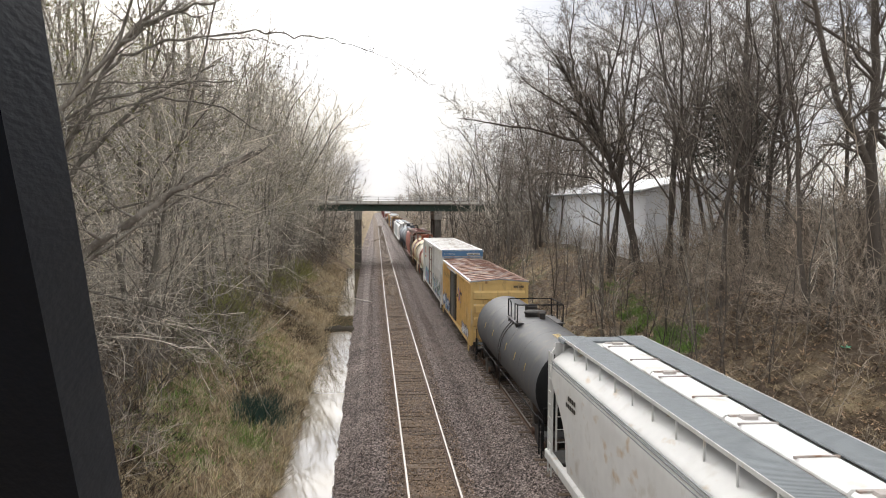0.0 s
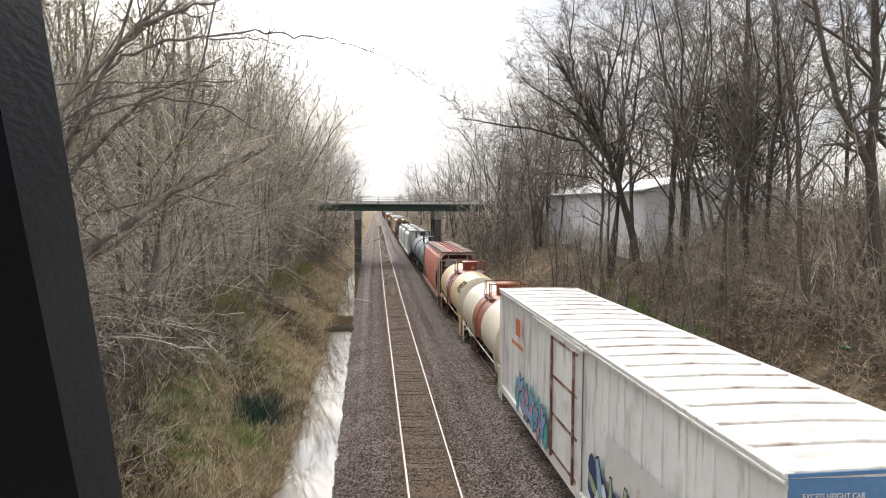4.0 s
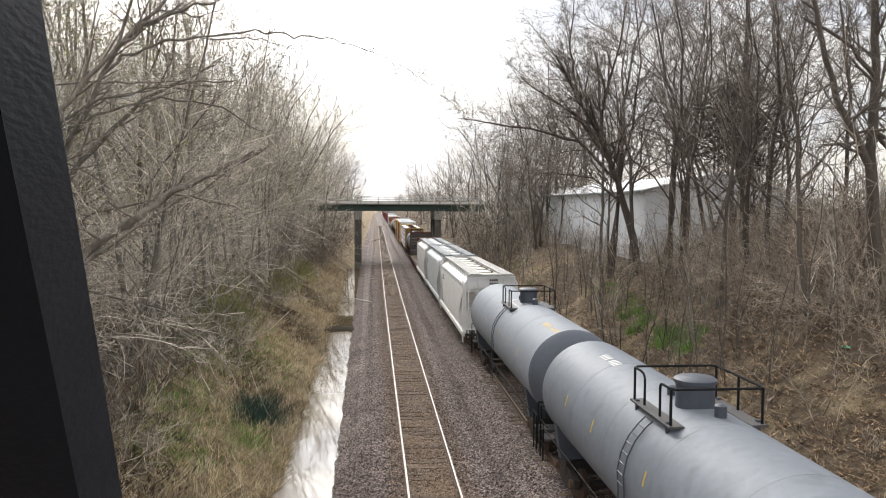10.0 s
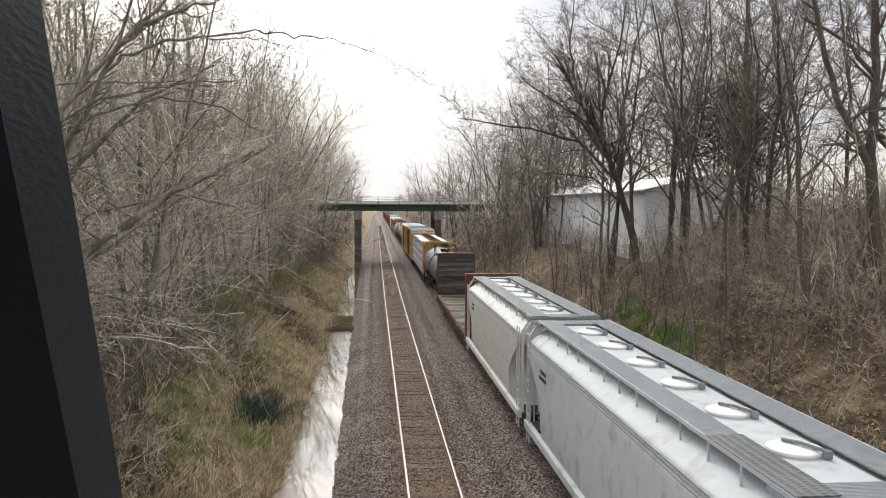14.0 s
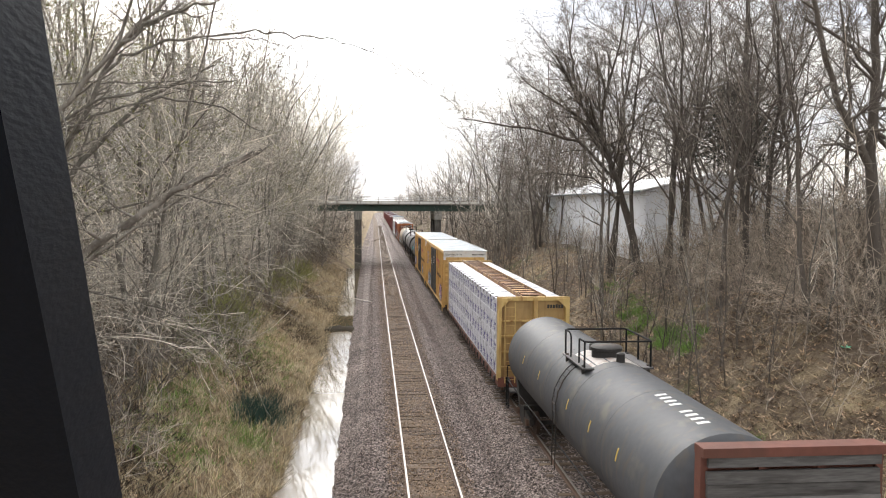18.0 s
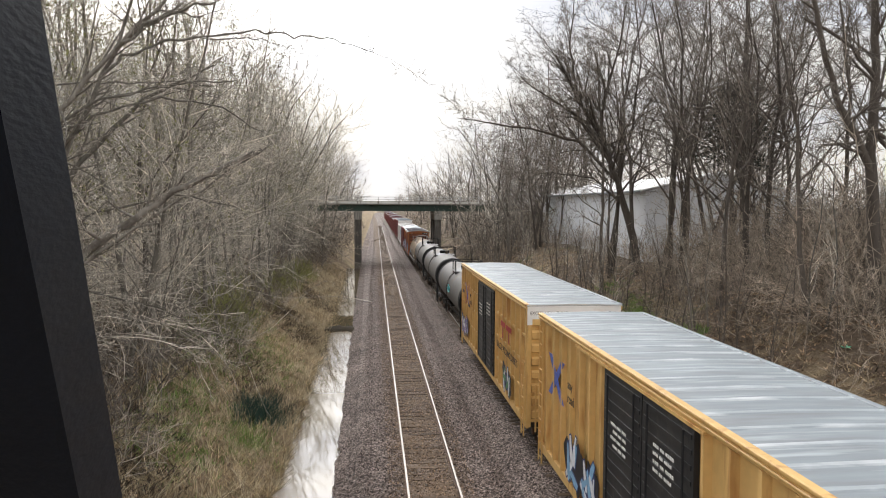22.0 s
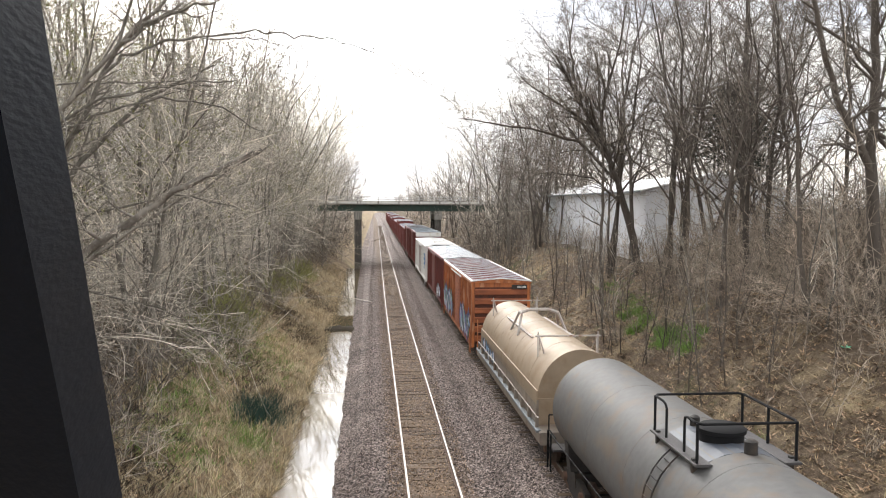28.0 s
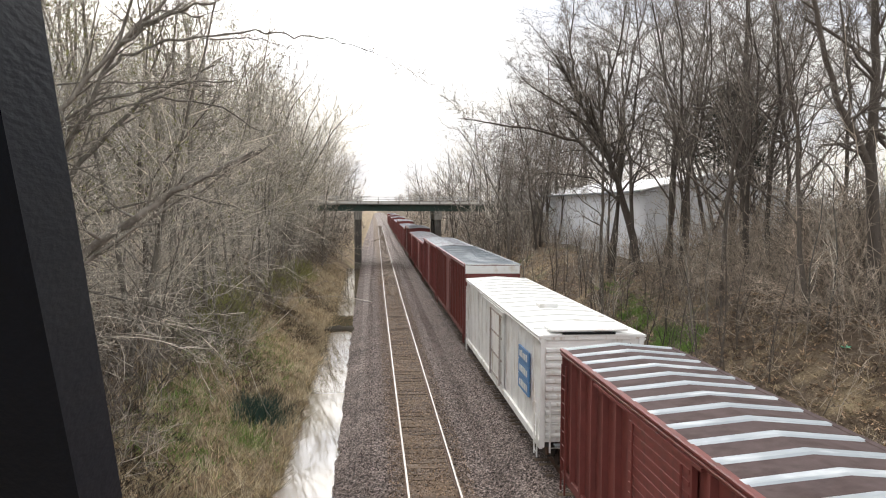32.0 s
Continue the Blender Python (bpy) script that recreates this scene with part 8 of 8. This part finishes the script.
for i in range(7):
    part("lettering", Build().box(-1.605, -1.6, 2.35 + i * 0.78 - 0.12, 2.35 + i * 0.78 + 0.14, 3.35, 3.62 if i % 2 else 3.72), m_mark_dark, c2)
emblem(c2, -3.2, 3.0, 0.5)
bars(c2, "stencil", m_mark_dark, "side", -4.4, -3.7, 3.1, 0.18, (4,), -1.6, 0.006, 5)
bars(c2, "stencil", m_mark_dark, "side", -2.6, -1.9, 2.8, 0.18, (4,), -1.6, 0.006, 6)
graffiti(c3, -1.60, -10.2, -2.4, 1.1, 2.5, (NAVY, SAGE, SAGE, SKYB, WHT), 13, 8)
graffiti(c3, -1.60, 2.4, 7.2, 1.1, 2.5, (TEAL, SKYB, PINK, SKYB), 14, 6)
part("emblem", Build().box(-1.606, -1.60, 6.6, 7.4, 3.7, 4.3), SPRAY[REDO], c3, "orange painted mark")
bars(c3, "lettering", SPRAY[REDO], "side", 6.0, 8.2, 3.3, 0.16, (5,), -1.6, 0.006, 12)
part("worn_patch", Build().box(-1.604, -1.6, -9.6, -3.6, 2.3, 3.3), m_hopgrey, c3, "grey painted-over patch")
words(c3, "lettering", "EXCESS HEIGHT CAR", m_mark_white, 0.11, Matrix.Translation((-1.38, -11.078, 4.64)) @ Matrix.Rotation(radians(90), 4, "X"), 0.8)
part("number_board", Build().box(0.35, 1.3, -11.095, -11.055, 4.58, 4.76), m_whiteroof, c3, "small white plate on the band")
bars(c3, "stencil", m_mark_dark, "end", 0.42, 1.22, 4.61, 0.11, (4, 4), -11.095, 0.006, 3)
part("end_band", Build().box(-1.5, 1.5, -11.08, -11.0, 4.36, 4.42), m_blue, c3, "thin blue line across the end")
round_scrawl(c5, 1.5, 2.37, -6.2, -4.6, -1.25, -0.6, BLK, 5, 7, 0.026)
round_scrawl(c5, 1.51, 2.37, -0.9, 0.9, -1.5, -0.85, WHT, 15, 3, 0.035)
bars(c6, "stencil", m_mark_dark, "end", 0.1, 0.6, 3.7, 0.13, (4,), -8.70, 0.006, 3)
bars(c9, "stencil", m_mark_dark, "end", -0.1, 0.4, 4.0, 0.13, (4,), -7.63, 0.006, 3)
bars(c9, "stencil", m_mark_dark, "end", -0.1, 0.45, 3.82, 0.13, (5,), -7.63, 0.006, 4)
for c, q in ((c9, 4.6), (c10, 5.0), (c11, 4.6), (c0, 5.6)):
    bars(c, "stencil", m_mark_dark, "side", q, q + 0.8, 3.2, 0.13, (4,), -1.605, 0.006, 3)
    bars(c, "stencil", m_mark_dark, "side", q, q + 1.0, 3.0, 0.13, (5,), -1.605, 0.006, 4)
END_TEXT = Matrix.Rotation(radians(90), 4, "X")
for c, a in ((c15, 9.25), (c16, 9.5)):
    words(c, "lettering", "EXCESS HEIGHT CAR", m_mark_dark, 0.16, Matrix.Translation((-1.5, -a - 0.008, 4.68)) @ END_TEXT, 0.85)
    bars(c, "stencil", m_mark_dark, "end", 0.5, 1.42, 4.68, 0.11, (4, 6), -a - 0.002, 0.006, 3)
    for k in range(4):
        bars(c, "door_stencil", m_mark_white, "side", -1.8 + 0.1 * (k % 2), -0.8, 4.0 - 0.15 * k, 0.065, (4, 2, 3), -1.69, 0.006, 6 + k)
        bars(c, "door_stencil", m_mark_white, "side", 0.7, 1.7 - 0.15 * (k % 2), 3.7 - 0.15 * k, 0.065, (3, 3, 4), -1.69, 0.006, 7 + k)
emblem(c16, 7.0, 3.5, 0.72)
bars(c16, "stencil", m_mark_dark, "side", 7.9, 8.6, 3.5, 0.16, (4,), -1.66, 0.006, 8)
bars(c16, "stencil", m_mark_dark, "side", 5.4, 6.1, 3.0, 0.16, (4,), -1.66, 0.006, 9)
emblem(c15, 7.0, 3.5, 0.72, (ROYAL, ROYAL))
for c in (c16,):
    for z in (2.0, 2.95, 3.9):
        for y0, y1 in ((-9.4, -2.6), (2.6, 9.4)):
            part("side_stiffener", Build().box(-1.57, -1.52, y0, y1, z - 0.04, z + 0.04), m_tyellow, c)
SIDE_TEXT = Matrix(((0, 0, -1, 0), (-1, 0, 0, 0), (0, 1, 0, 0), (0, 0, 0, 1)))
words(c15, "lettering", "Railcar Pooling Experts", m_mark_dark, 0.40, Matrix.Translation((-1.640, -3.7, 2.85)) @ SIDE_TEXT)
words(c16, "lettering", "RAILCAR POOLING EXPERTS", m_mark_dark, 0.36, Matrix.Translation((-1.640, -3.4, 2.6)) @ SIDE_TEXT)
for c in (c15, c16):
    for k, line in enumerate(("any", "road")):
        words(c, "lettering", line, m_mark_dark, 0.36, Matrix.Translation((-1.640, 5.6, 3.55 - 0.36 * k)) @ SIDE_TEXT)
for y0, y1, z0, z1 in ((-4.9, -3.9, 3.95, 4.15), (-4.5, -4.3, 3.5, 3.95), (-6.3, -5.2, 3.95, 4.15), (-5.85, -5.65, 3.5, 3.95)):
    part("emblem", Build().box(-1.664, -1.658, y0, y1, z0, z1), SPRAY[REDS], c15, "faded red painted emblem")
    part("emblem", Build().box(-1.664, -1.658, y0 - 0.6, y1 - 0.6, z0 - 0.35, z1 - 0.35), SPRAY[REDS], c16, "faded red painted emblem")
graffiti(c15, -1.66, -8.6, -6.6, 1.2, 2.5, (BLK, PINK, PINK, WHT), 16, 3)
graffiti(c15, -1.66, 2.8, 5.6, 1.15, 2.4, (BLK, SKYB, WHT), 17, 4)
graffiti(c16, -1.66, -6.8, -5.2, 1.2, 2.3, (BLK, GREEN, WHT), 18, 2)
graffiti(c16, -1.66, 6.2, 9.0, 1.2, 2.4, (NAVY, LILAC, WHT), 19, 4)
scrawl(c17, -1.46, -1.9, -0.7, 2.2, 2.9, TEAL, 8, 2, 0.035)
graffiti(c21, -1.60, -7.4, -2.9, 1.05, 2.8, (NAVY, LILAC, WHT, GREEN, SKYB), 20, 6)
graffiti(c21, -1.60, 1.6, 7.6, 1.05, 2.9, (NAVY, SKYB, GREEN, WHT, LILAC), 21, 8)
part("number_board", Build().box(0.55, 1.36, -8.08, -8.055, 3.95, 4.17), m_mark_dark, c21, "black number plate")
bars(c21, "stencil", m_mark_white, "end", 0.85, 1.3, 4.01, 0.1, (3, 4), -8.08, 0.006, 2)
bars(c22, "stencil", m_mark_white, "end", 0.55, 1.3, 4.0, 0.1, (4, 6), -8.12, 0.006, 2)
graffiti(c22, -1.60, -6.4, -3.0, 1.1, 2.2, (BLK, WHT, WHT), 22, 5)
for i in range(3):
    part("lettering_block", Build().box(-1.604, -1.55, -7.6, -5.8, 2.0 + i * 0.5, 2.46 + i * 0.5), m_blue, c23, "blue painted bar")
for i in range(3):
    bars(c23, "lettering", m_mark_white, "side", -7.4, -6.0, 2.1 + i * 0.5, 0.24, (5,), -1.606, 0.006, 20 + i)
part("roof_flap", Build().loft([[(-1.25, y, z), (1.1, y, z + 0.02), (1.1, y, z + 0.06), (-1.25, y, z + 0.05)] for y, z in ((-9.5, 4.47), (-8.3, 4.42))]), m_whiteroof, c23, "raised roof flap at the end")
# a solid black strip stands in for the shaded slot below the flap
part("flap_gap", Build().box(-0.95, 0.7, -9.53, -9.49, 4.385, 4.455), m_blackband_shade, c23, "dark strip drawn as the shade under the flap")
part("roof_vent", Build().slab(-0.35, 0.35, -3.4, -2.7, 4.36, 4.56, 0.03), m_whiteroof, c23, "small white roof vent")
bars(c23, "stencil", m_mark_dark, "end", 0.5, 1.2, 4.02, 0.09, (4, 6), -9.52, 0.006, 2)


def place_at(middle, t):
    y = middle - SPEED * t - GAIN * t * t / 2
    turn = -math.degrees(math.atan(BEND * min(100.0, max(0.0, y))))
    return pose(TRACK_B + bend(y), y, 0, 0, 0, turn)


def motions():
    times = [0, 2, 4, 7, 10, 13, 16, 19, 22, 25, 28, 30, CLIP]
    for car, middle in TRAIN:
        walk(car, [(t, place_at(middle, t)) for t in times])


motions()
